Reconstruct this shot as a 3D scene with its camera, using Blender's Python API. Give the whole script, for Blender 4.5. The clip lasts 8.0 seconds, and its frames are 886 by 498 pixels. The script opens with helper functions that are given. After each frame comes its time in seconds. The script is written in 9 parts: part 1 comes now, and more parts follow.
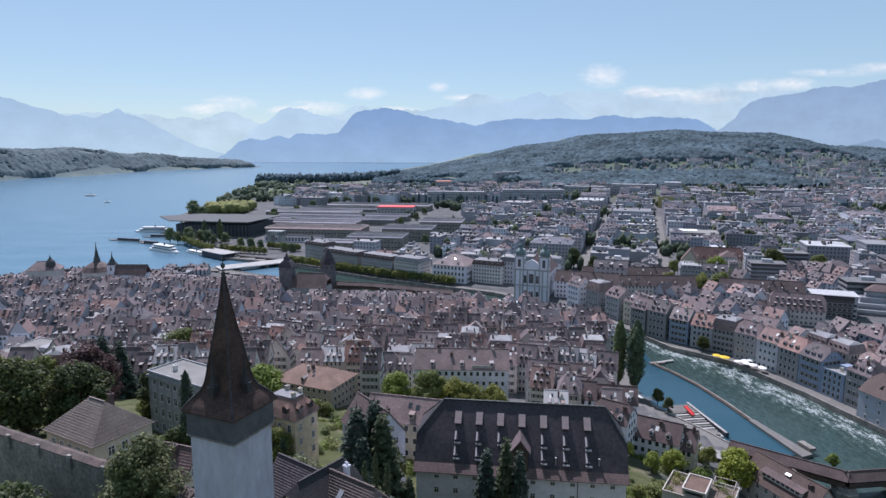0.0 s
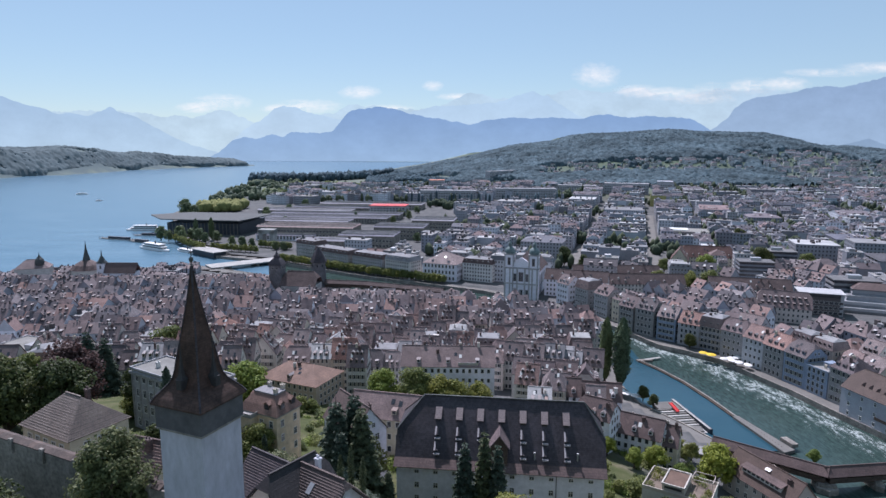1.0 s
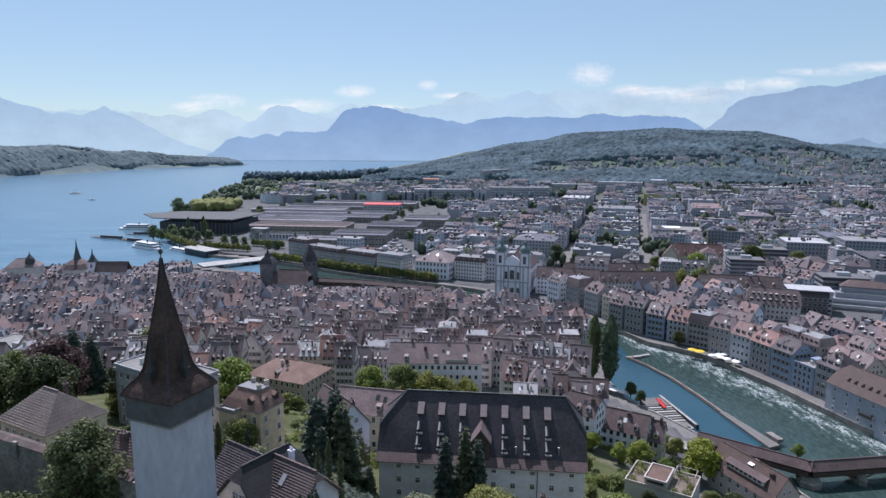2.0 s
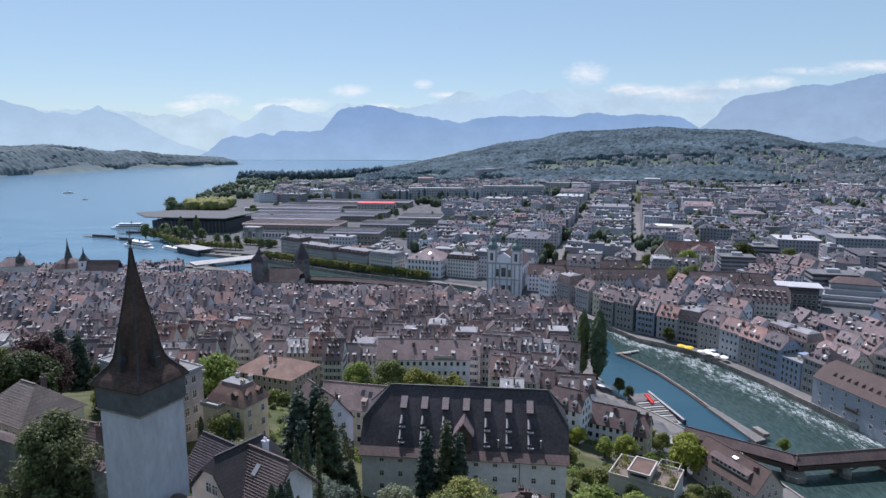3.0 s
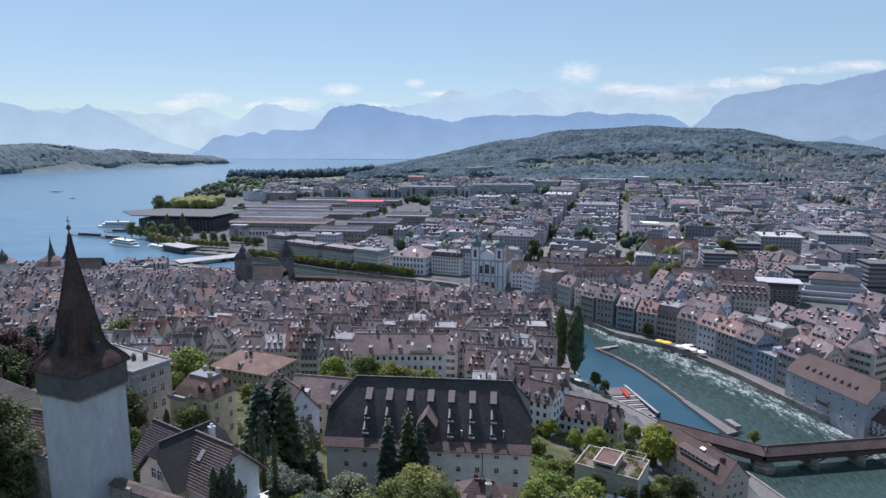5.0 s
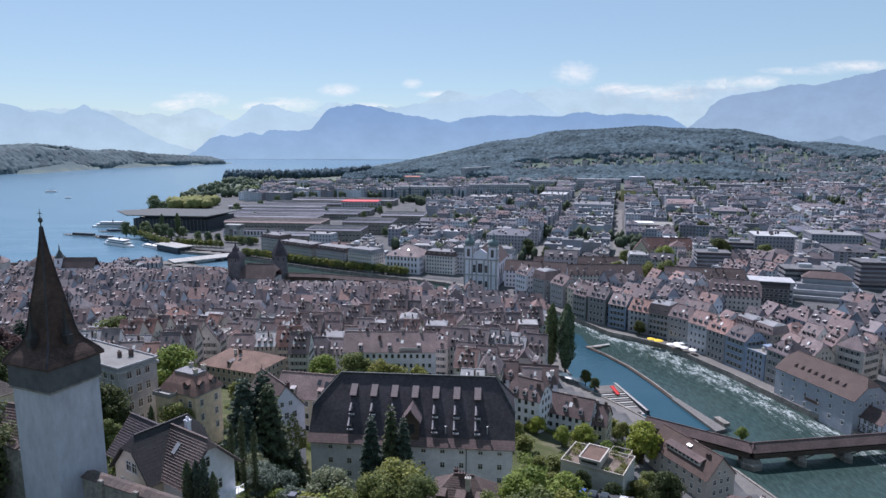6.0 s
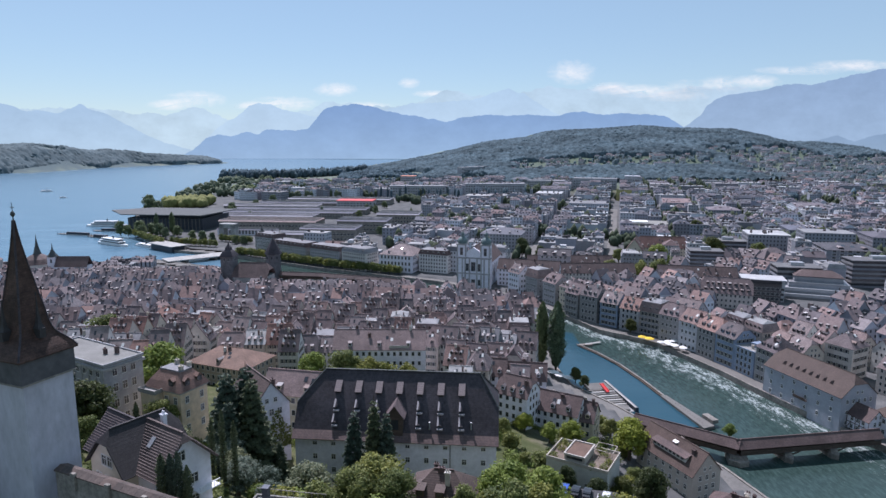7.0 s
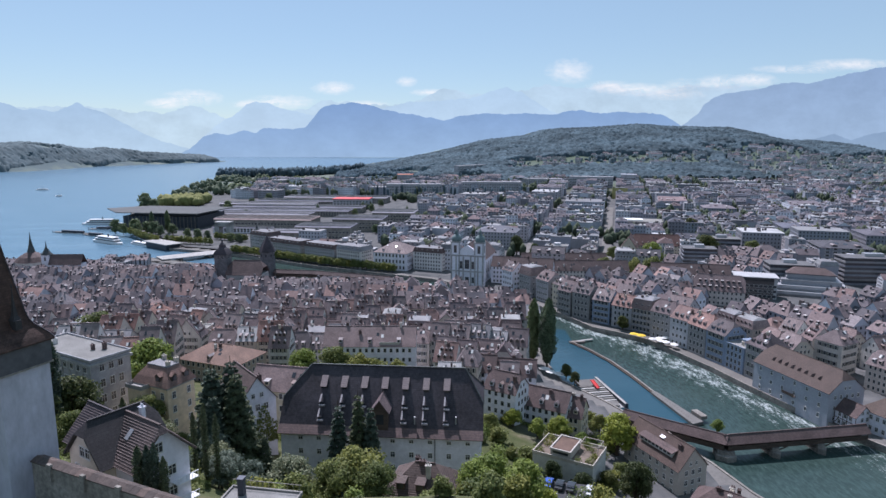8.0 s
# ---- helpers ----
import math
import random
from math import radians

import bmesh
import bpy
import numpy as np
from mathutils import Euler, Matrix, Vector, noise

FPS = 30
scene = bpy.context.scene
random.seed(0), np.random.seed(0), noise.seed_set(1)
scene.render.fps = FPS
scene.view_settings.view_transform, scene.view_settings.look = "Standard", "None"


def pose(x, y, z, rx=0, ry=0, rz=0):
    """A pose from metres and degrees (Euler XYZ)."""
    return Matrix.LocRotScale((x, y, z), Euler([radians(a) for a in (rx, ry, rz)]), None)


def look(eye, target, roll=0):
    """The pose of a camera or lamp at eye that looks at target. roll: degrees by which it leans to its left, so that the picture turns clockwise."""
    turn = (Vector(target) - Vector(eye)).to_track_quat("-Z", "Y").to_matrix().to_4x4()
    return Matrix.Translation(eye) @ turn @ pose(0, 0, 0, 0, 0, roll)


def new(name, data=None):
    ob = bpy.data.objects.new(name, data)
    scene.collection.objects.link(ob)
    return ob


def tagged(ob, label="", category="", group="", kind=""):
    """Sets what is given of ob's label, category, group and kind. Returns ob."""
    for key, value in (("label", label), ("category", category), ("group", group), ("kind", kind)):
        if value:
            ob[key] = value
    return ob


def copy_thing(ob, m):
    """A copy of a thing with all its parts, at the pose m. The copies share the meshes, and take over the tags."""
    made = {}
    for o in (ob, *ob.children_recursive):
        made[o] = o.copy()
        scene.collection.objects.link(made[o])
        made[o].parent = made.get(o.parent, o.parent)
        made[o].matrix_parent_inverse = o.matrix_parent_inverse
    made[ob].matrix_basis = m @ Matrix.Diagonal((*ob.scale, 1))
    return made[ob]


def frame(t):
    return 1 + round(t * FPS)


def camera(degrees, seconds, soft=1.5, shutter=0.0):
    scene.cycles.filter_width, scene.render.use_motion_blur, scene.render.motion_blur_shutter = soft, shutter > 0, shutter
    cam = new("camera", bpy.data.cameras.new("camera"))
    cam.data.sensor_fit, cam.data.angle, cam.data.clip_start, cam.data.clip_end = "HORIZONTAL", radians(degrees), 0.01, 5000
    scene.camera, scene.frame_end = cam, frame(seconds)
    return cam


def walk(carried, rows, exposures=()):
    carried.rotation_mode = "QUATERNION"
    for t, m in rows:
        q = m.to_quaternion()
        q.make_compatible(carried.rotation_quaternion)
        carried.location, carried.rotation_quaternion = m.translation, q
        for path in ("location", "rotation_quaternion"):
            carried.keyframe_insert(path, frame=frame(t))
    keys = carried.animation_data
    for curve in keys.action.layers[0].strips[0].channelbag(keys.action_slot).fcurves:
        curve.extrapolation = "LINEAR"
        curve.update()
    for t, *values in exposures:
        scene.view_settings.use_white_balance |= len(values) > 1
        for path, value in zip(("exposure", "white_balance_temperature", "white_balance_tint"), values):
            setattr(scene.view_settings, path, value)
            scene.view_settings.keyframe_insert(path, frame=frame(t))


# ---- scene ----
cam = camera(70.0, 8.0)
PATH = [
    (0, (0.699, 2.316, 113.183), (0.699, 4.29, 112.864), 0.1),
    (0.5, (2.397, 1.8, 112.996), (2.407, 3.774, 112.676), 0.2),
    (1, (4.082, 1.314, 112.769), (4.099, 3.288, 112.447), 0.2),
    (1.5, (5.779, 0.888, 112.476), (5.803, 2.862, 112.153), 0.2),
    (3, (10.631, -0.05, 110.808), (10.674, 1.923, 110.482), 0.1),
    (3.5, (12.371, -0.45, 110.458), (12.421, 1.523, 110.132), 0.1),
    (4, (14.106, -0.922, 110.136), (14.16, 1.05, 109.809), 0.1),
    (4.5, (15.877, -1.352, 109.816), (15.937, 0.62, 109.487), 0.1),
    (6, (20.789, -2.284, 108.469), (20.861, -0.312, 108.142), 0.1),
    (6.5, (22.374, -2.614, 108.132), (22.451, -0.642, 107.804), 0.1),
    (7, (23.981, -2.951, 107.805), (24.061, -0.98, 107.477), 0.1),
    (7.5, (25.582, -3.369, 107.473), (25.666, -1.398, 107.144), 0.1),
    (8, (27.086, -3.898, 107.179), (27.172, -1.928, 106.847), 0.1),
]
walk(cam, [(t, look(eye, target, roll)) for t, eye, target, roll in PATH], [(0.0, 0.36, 6000, 16), (8.0, 0.36, 6000, 16)])

# ---------------------------------------------------------------- light
SUN_TO = Vector((-0.30, 0.92, 1.36)).normalized()      # towards the sun: ahead to the left, high
world = bpy.data.worlds.new("sky")
scene.world = world
world.use_nodes = True
wn = world.node_tree.nodes
sky = wn.new("ShaderNodeTexSky")
sky.sky_type = "NISHITA"
sky.sun_disc = False
sky.sun_elevation = math.asin(SUN_TO.z)
sky.sun_rotation = math.atan2(SUN_TO.x, SUN_TO.y)
sky.altitude, sky.air_density, sky.dust_density, sky.ozone_density = 450, 1.0, 0.15, 2.5
wn["Background"].inputs["Strength"].default_value = 0.092
haze = wn.new("ShaderNodeMix")                         # summer haze evens the sky out
haze.data_type = "RGBA"
haze.inputs[0].default_value = 0.55
haze.inputs[7].default_value = (3.36, 4.62, 5.15, 1)
world.node_tree.links.new(sky.outputs["Color"], haze.inputs[6])
world.node_tree.links.new(haze.outputs[2], wn["Background"].inputs["Color"])
sun = new("sun", bpy.data.lights.new("sun", "SUN"))
sun.data.energy, sun.data.angle, sun.data.color = 4.5, radians(0.6), (1.0, 0.935, 0.955)
sun.matrix_basis = look(SUN_TO * 900, (0, 0, 0))

# ---------------------------------------------------------------- materials


def lin(r, g, b):
    """A colour given in 0-255 as linear values."""
    return tuple(((c / 255 + 0.055) / 1.055) ** 2.4 if c > 10 else c / 3294 for c in (r, g, b)) + (1.0,)


def node(tree, kind, **sets):
    n = tree.nodes.new(kind)
    for key, value in sets.items():
        n.inputs[key.replace("_", " ")].default_value = value
    return n


def base_material(name, rough, metal=0.0, spec=0.5):
    mat = bpy.data.materials.new(name)
    mat.use_nodes = True
    t = mat.node_tree
    b = t.nodes["Principled BSDF"]
    b.inputs["Roughness"].default_value, b.inputs["Metallic"].default_value = rough, metal
    b.inputs["Specular IOR Level"].default_value = spec
    return mat, t, b


def ramp(t, stops, source, constant=False):
    r = t.nodes.new("ShaderNodeValToRGB")
    if constant:
        r.color_ramp.interpolation = "CONSTANT"
    el = r.color_ramp.elements
    while len(el) < len(stops):
        el.new(0.5)
    for e, (p, c) in zip(el, stops):
        e.position, e.color = p, (*c[:3], 1)
    t.links.new(source, r.inputs["Fac"])
    return r.outputs["Color"]


def mixed(t, a, b, fac, mode="MIX"):
    n = t.nodes.new("ShaderNodeMix")
    n.data_type, n.blend_type = "RGBA", mode
    for sock, val in ((n.inputs[6], a), (n.inputs[7], b), (n.inputs[0], fac)):
        if isinstance(val, bpy.types.NodeSocket):
            t.links.new(val, sock)
        else:
            sock.default_value = val
    return n.outputs[2]


def grain(t, scale, detail=4, rough=0.6, stretch=None, space="Object"):
    co = t.nodes.new("ShaderNodeTexCoord").outputs[space]
    if stretch:
        mp = t.nodes.new("ShaderNodeMapping")
        mp.inputs["Scale"].default_value = stretch
        t.links.new(co, mp.inputs["Vector"])
        co = mp.outputs["Vector"]
    n = node(t, "ShaderNodeTexNoise", Scale=scale, Detail=detail, Roughness=rough)
    t.links.new(co, n.inputs["Vector"])
    return n.outputs["Fac"]


def bump(t, b, height, strength, distance=0.1):
    n = node(t, "ShaderNodeBump", Strength=strength, Distance=distance)
    t.links.new(height, n.inputs["Height"])
    t.links.new(n.outputs["Normal"], b.inputs["Normal"])


def surface(name, tints, rough=0.85, spread="object", fine=3.0, broad=0.25, wear=0.35, relief=0.3, metal=0.0, spec=0.3, tiles=None, stretch=None):
    """A weathered surface. tints: base colours (linear); each object, or each loose piece, takes one of them between the ends.
    tiles: (courses per metre) gives rows of roof tiles."""
    mat, t, b = base_material(name, rough, metal, spec)
    if spread == "object":
        pick = t.nodes.new("ShaderNodeObjectInfo").outputs["Random"]
    else:
        pick = t.nodes.new("ShaderNodeNewGeometry").outputs["Random Per Island"]
    if len(tints) > 1:
        col = ramp(t, [(i / (len(tints) - 1), c) for i, c in enumerate(tints)], pick)
    else:
        rgb = t.nodes.new("ShaderNodeRGB")
        rgb.outputs[0].default_value = (*tints[0][:3], 1)
        col = rgb.outputs[0]
    n1, n2 = grain(t, fine, 5, 0.65, stretch), grain(t, broad, 4, 0.6, stretch)
    g1 = ramp(t, [(0.3, (1 - wear,) * 3), (0.7, (1 + wear * 0.4,) * 3)], n1)
    g2 = ramp(t, [(0.3, (1 - wear,) * 3), (0.72, (1 + wear * 0.35,) * 3)], n2)
    col = mixed(t, mixed(t, col, g1, 1.0, "MULTIPLY"), g2, 1.0, "MULTIPLY")
    height = n1
    if tiles:
        co = t.nodes.new("ShaderNodeTexCoord").outputs["Object"]
        br = node(t, "ShaderNodeTexBrick", Scale=1.0, Mortar_Size=0.03, Brick_Width=0.6 / tiles, Row_Height=1.0 / tiles, Mortar_Smooth=0.4)
        br.inputs["Color1"].default_value, br.inputs["Color2"].default_value, br.inputs["Mortar"].default_value = (1.12, 1.08, 1.05, 1), (0.8, 0.82, 0.85, 1), (0.45, 0.45, 0.45, 1)
        sep = t.nodes.new("ShaderNodeSeparateXYZ")
        com = t.nodes.new("ShaderNodeCombineXYZ")
        t.links.new(co, sep.inputs[0])
        add = t.nodes.new("ShaderNodeMath")
        t.links.new(sep.outputs[0], add.inputs[0])
        t.links.new(sep.outputs[1], add.inputs[1])
        t.links.new(add.outputs[0], com.inputs[0])
        t.links.new(sep.outputs[2], com.inputs[1])
        t.links.new(com.outputs[0], br.inputs["Vector"])
        col = mixed(t, col, br.outputs["Color"], 0.8, "MULTIPLY")
        height = br.outputs["Fac"]
    t.links.new(col, b.inputs["Base Color"])
    if relief:
        bump(t, b, height, relief, 0.05)
    return mat


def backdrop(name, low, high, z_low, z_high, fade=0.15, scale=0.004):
    """Far mountains that glow: the haze of the air before them is put into the emission colour."""
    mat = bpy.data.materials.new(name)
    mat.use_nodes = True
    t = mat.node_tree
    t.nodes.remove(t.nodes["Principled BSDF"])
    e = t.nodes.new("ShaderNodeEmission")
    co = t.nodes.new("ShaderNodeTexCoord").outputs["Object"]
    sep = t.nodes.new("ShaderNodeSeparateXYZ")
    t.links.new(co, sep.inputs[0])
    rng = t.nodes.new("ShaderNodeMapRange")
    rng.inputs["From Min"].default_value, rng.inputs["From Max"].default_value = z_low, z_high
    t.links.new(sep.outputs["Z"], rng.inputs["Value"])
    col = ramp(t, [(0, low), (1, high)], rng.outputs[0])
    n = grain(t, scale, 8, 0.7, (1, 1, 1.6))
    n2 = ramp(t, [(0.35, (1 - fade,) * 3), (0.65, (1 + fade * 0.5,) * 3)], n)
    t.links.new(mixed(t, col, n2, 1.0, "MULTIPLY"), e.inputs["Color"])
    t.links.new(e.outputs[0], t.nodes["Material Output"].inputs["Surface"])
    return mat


PLASTER = surface("plaster", [(0.68, 0.66, 0.63), (0.50, 0.45, 0.39), (0.74, 0.73, 0.71), (0.46, 0.43, 0.39), (0.62, 0.55, 0.45), (0.58, 0.57, 0.56), (0.58, 0.49, 0.43), (0.70, 0.68, 0.64)], 0.9, wear=0.22, fine=1.2, broad=0.12, relief=0.1)
# white and aged plaster carry a blue cast that stands in for air haze
WHITE_PLASTER = surface("white_plaster", [(0.742, 0.739, 0.801)], 0.9, wear=0.16, fine=0.9, broad=0.15, relief=0.1)
AGED_PLASTER = surface("aged_limewash", [(0.50, 0.50, 0.57)], 0.92, wear=0.17, fine=1.1, broad=0.3, relief=0.2, stretch=(1.1, 1.1, 0.45))
CREAM_PLASTER = surface("cream_plaster", [(0.58, 0.52, 0.41)], 0.9, wear=0.2, fine=0.9, broad=0.15, relief=0.1)
GREY_PLASTER = surface("grey_plaster", [(0.40, 0.40, 0.42)], 0.9, wear=0.25, fine=0.9, broad=0.15, relief=0.1)
BLUE_PLASTER = surface("pale_blue_plaster", [(0.26, 0.32, 0.42)], 0.9, wear=0.2, fine=0.9, broad=0.15, relief=0.1)
TILES = surface("clay_roof_tiles", [(0.32, 0.234, 0.227), (0.177, 0.144, 0.154), (0.352, 0.257, 0.242), (0.257, 0.212, 0.212), (0.497, 0.28, 0.227), (0.16, 0.144, 0.154), (0.304, 0.227, 0.219), (0.401, 0.325, 0.315), (0.209, 0.159, 0.161), (0.304, 0.249, 0.249)], 0.75, wear=0.38, fine=2.2, broad=0.2, tiles=3.0, relief=0.5)
# base colour cooled to stand in for blue haze
DARK_TILES = surface("dark_roof_tiles", [(0.090, 0.078, 0.090)], 0.7, wear=0.45, fine=1.5, broad=0.12, tiles=2.6, relief=0.5)
BROWN_TILES = surface("brown_roof_tiles", [(0.165, 0.118, 0.112)], 0.75, wear=0.35, fine=2.0, broad=0.18, tiles=2.6, relief=0.5)
ORANGE_TILES = surface("orange_roof_tiles", [(0.33, 0.215, 0.17)], 0.78, wear=0.32, fine=2.0, broad=0.2, tiles=3.0, relief=0.5)
SLATE = surface("grey_roofing", [(0.208, 0.208, 0.221), (0.312, 0.312, 0.325), (0.156, 0.156, 0.169), (0.390, 0.390, 0.390)], 0.7, wear=0.3, fine=1.5, broad=0.15, relief=0.2)
FLAT_ROOF = surface("gravel_flat_roof", [(0.30, 0.29, 0.27), (0.22, 0.22, 0.21), (0.36, 0.35, 0.34)], 0.95, wear=0.3, fine=4, broad=0.2, relief=0.4)
METAL = surface("sheet_metal", [(0.50, 0.51, 0.53), (0.35, 0.36, 0.38)], 0.45, metal=0.5, wear=0.15, fine=1, broad=0.2, relief=0.05)
COPPER = surface("dark_copper", [(0.088, 0.096, 0.096)], 0.5, metal=0.4, wear=0.4, fine=1.2, broad=0.3, relief=0.1)
STONE = surface("rubble_stone", [(0.312, 0.288, 0.258)], 0.95, wear=0.45, fine=1.6, broad=0.25, relief=0.8)
SANDSTONE = surface("grey_sandstone", [(0.432, 0.432, 0.420), (0.360, 0.360, 0.360)], 0.9, wear=0.3, fine=1.2, broad=0.2, relief=0.3)
CONCRETE = surface("concrete", [(0.42, 0.41, 0.39)], 0.9, wear=0.25, fine=1.5, broad=0.15, relief=0.2)
TIMBER = surface("weathered_boards", [(0.250, 0.219, 0.194)], 0.85, wear=0.4, fine=2.0, broad=0.4, relief=0.4, stretch=(3, 3, 0.5))
DARK_TIMBER = surface("dark_timber", [(0.120, 0.088, 0.072)], 0.85, wear=0.4, fine=2.0, broad=0.4, relief=0.4, stretch=(0.6, 0.6, 3))
BARK = surface("bark", [(0.11, 0.085, 0.065)], 0.95, wear=0.4, fine=3, broad=0.8, relief=0.6, stretch=(2, 2, 0.4))
PAVING = surface("paving", [(0.18, 0.173, 0.162)], 0.9, wear=0.22, fine=1.2, broad=0.07, relief=0.2)
ASPHALT = surface("asphalt", [(0.075, 0.075, 0.08)], 0.9, wear=0.3, fine=2, broad=0.1, relief=0.2)
FRAME_PAINT = surface("white_joinery", [(0.66, 0.66, 0.64)], 0.6, wear=0.1, fine=2, broad=0.5, relief=0)
SHUTTER = surface("shutter_paint", [(0.16, 0.17, 0.15), (0.24, 0.22, 0.19), (0.10, 0.13, 0.12)], 0.7, wear=0.2, relief=0)
AWNING = surface("white_canvas", [(0.78, 0.77, 0.74)], 0.8, wear=0.1, relief=0)
YELLOW_CANVAS = surface("yellow_canvas", [(0.80, 0.55, 0.05)], 0.8, wear=0.1, relief=0)
RED_PAINT = surface("red_paint", [(0.62, 0.05, 0.05)], 0.5, wear=0.1, relief=0)
WHITE_PAINT = surface("white_hull_paint", [(0.78, 0.78, 0.78)], 0.4, wear=0.08, relief=0)
DARK_STEEL = surface("dark_steel", [(0.07, 0.08, 0.10)], 0.5, metal=0.3, wear=0.2, relief=0)


def glass_material(name, tint):
    mat, t, b = base_material(name, 0.12, 0.0, 0.6)
    n = grain(t, 0.6, 2)
    t.links.new(ramp(t, [(0.3, tuple(c * 0.6 for c in tint)), (0.7, tint)], n), b.inputs["Base Color"])
    return mat


GLASS = glass_material("window_glass", (0.045, 0.05, 0.06))


def leaf_material(name, dark, light):
    mat, t, b = base_material(name, 0.6, 0.0, 0.25)
    isl = t.nodes.new("ShaderNodeNewGeometry").outputs["Random Per Island"]
    obj = t.nodes.new("ShaderNodeObjectInfo").outputs["Random"]
    col = ramp(t, [(0, dark), (1, light)], isl)
    tone = ramp(t, [(0, (0.72, 0.78, 0.8)), (0.5, (1, 1, 1)), (1, (1.25, 1.12, 0.8))], obj)
    col = mixed(t, col, tone, 1.0, "MULTIPLY")
    t.links.new(col, b.inputs["Base Color"])
    tr = t.nodes.new("ShaderNodeBsdfTranslucent")
    t.links.new(col, tr.inputs["Color"])
    mx = t.nodes.new("ShaderNodeMixShader")
    mx.inputs[0].default_value = 0.35
    t.links.new(b.outputs[0], mx.inputs[1])
    t.links.new(tr.outputs[0], mx.inputs[2])
    t.links.new(mx.outputs[0], t.nodes["Material Output"].inputs["Surface"])
    return mat


LEAF = leaf_material("broad_leaves", (0.11, 0.138, 0.048), (0.28, 0.30, 0.10))
LIME_LEAF = leaf_material("bright_leaves", (0.134, 0.180, 0.037), (0.300, 0.360, 0.090))
PALE_LEAF = leaf_material("silvery_leaves", (0.110, 0.138, 0.097), (0.276, 0.317, 0.248))
PURPLE_LEAF = leaf_material("copper_beech_leaves", (0.043, 0.027, 0.031), (0.137, 0.088, 0.088))
NEEDLES = leaf_material("conifer_needles", (0.042, 0.062, 0.045), (0.115, 0.15, 0.105))
POPLAR_LEAF = leaf_material("poplar_leaves", (0.072, 0.108, 0.06), (0.20, 0.25, 0.14))
# far woods: blue-grey distance haze is put into the leaf colours
HAZED_WOODS = surface("hazed_far_woods", [(0.0968, 0.141, 0.174), (0.116, 0.161, 0.179), (0.103, 0.148, 0.179), (0.1, 0.143, 0.174)], 0.95, spread="island", spec=0.05, wear=0.55, fine=0.10, broad=0.012, relief=0)


def water_material(name, deep, streak, rough, wave, spec=0.5):
    mat, t, b = base_material(name, rough, 0.0, 0.5)
    b.inputs["IOR"].default_value = 1.33
    b.inputs["Specular IOR Level"].default_value = spec
    n = grain(t, 0.012, 5, 0.6, (1, 2.2, 1))
    t.links.new(ramp(t, [(0.35, deep), (0.65, streak)], n), b.inputs["Base Color"])
    bump(t, b, grain(t, wave, 6, 0.65), 0.35, 0.25)
    return mat


LAKE = water_material("lake_water", (0.06, 0.14, 0.205), (0.09, 0.175, 0.24), 0.25, 0.35)
RIVER = water_material("river_water", (0.022, 0.041, 0.037), (0.034, 0.056, 0.049), 0.16, 0.6, 0.32)
CALM = water_material("calm_river_water", (0.020, 0.064, 0.090), (0.030, 0.078, 0.104), 0.12, 0.5)
# newer town: walls and roofs tinted blue-grey, painting in the hazy air
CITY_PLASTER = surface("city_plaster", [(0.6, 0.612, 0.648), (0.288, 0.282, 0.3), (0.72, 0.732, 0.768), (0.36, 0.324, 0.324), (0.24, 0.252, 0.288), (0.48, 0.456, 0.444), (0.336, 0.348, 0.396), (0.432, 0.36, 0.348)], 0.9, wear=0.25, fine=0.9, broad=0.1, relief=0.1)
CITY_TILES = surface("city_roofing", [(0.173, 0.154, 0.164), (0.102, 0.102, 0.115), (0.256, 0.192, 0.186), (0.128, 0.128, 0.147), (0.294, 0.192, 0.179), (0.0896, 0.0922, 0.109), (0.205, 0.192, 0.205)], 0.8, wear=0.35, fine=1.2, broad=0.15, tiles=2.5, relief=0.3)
LID_TILES = surface("dormer_lid_tiles", [(0.34, 0.29, 0.285), (0.17, 0.14, 0.145), (0.42, 0.38, 0.375), (0.23, 0.19, 0.19), (0.50, 0.48, 0.48), (0.20, 0.165, 0.165), (0.36, 0.27, 0.24)], 0.8, wear=0.25, fine=1.5, broad=0.2, relief=0)
QUAY_PLASTER = surface("river_front_plaster", [(0.42, 0.42, 0.44), (0.28, 0.27, 0.26), (0.36, 0.36, 0.38), (0.25, 0.25, 0.27)], 0.9, wear=0.25, fine=0.9, broad=0.12, relief=0.1)
# woods across the lake: paler and bluer still, thicker haze put into the colour
HAZED_SHORE_WOODS = surface("hazed_shore_woods", [(0.122, 0.16, 0.18), (0.141, 0.179, 0.187), (0.13, 0.167, 0.184)], 0.95, spread="island", spec=0.1, wear=0.3, fine=0.06, broad=0.009, relief=0)

# ---------------------------------------------------------------- building kit


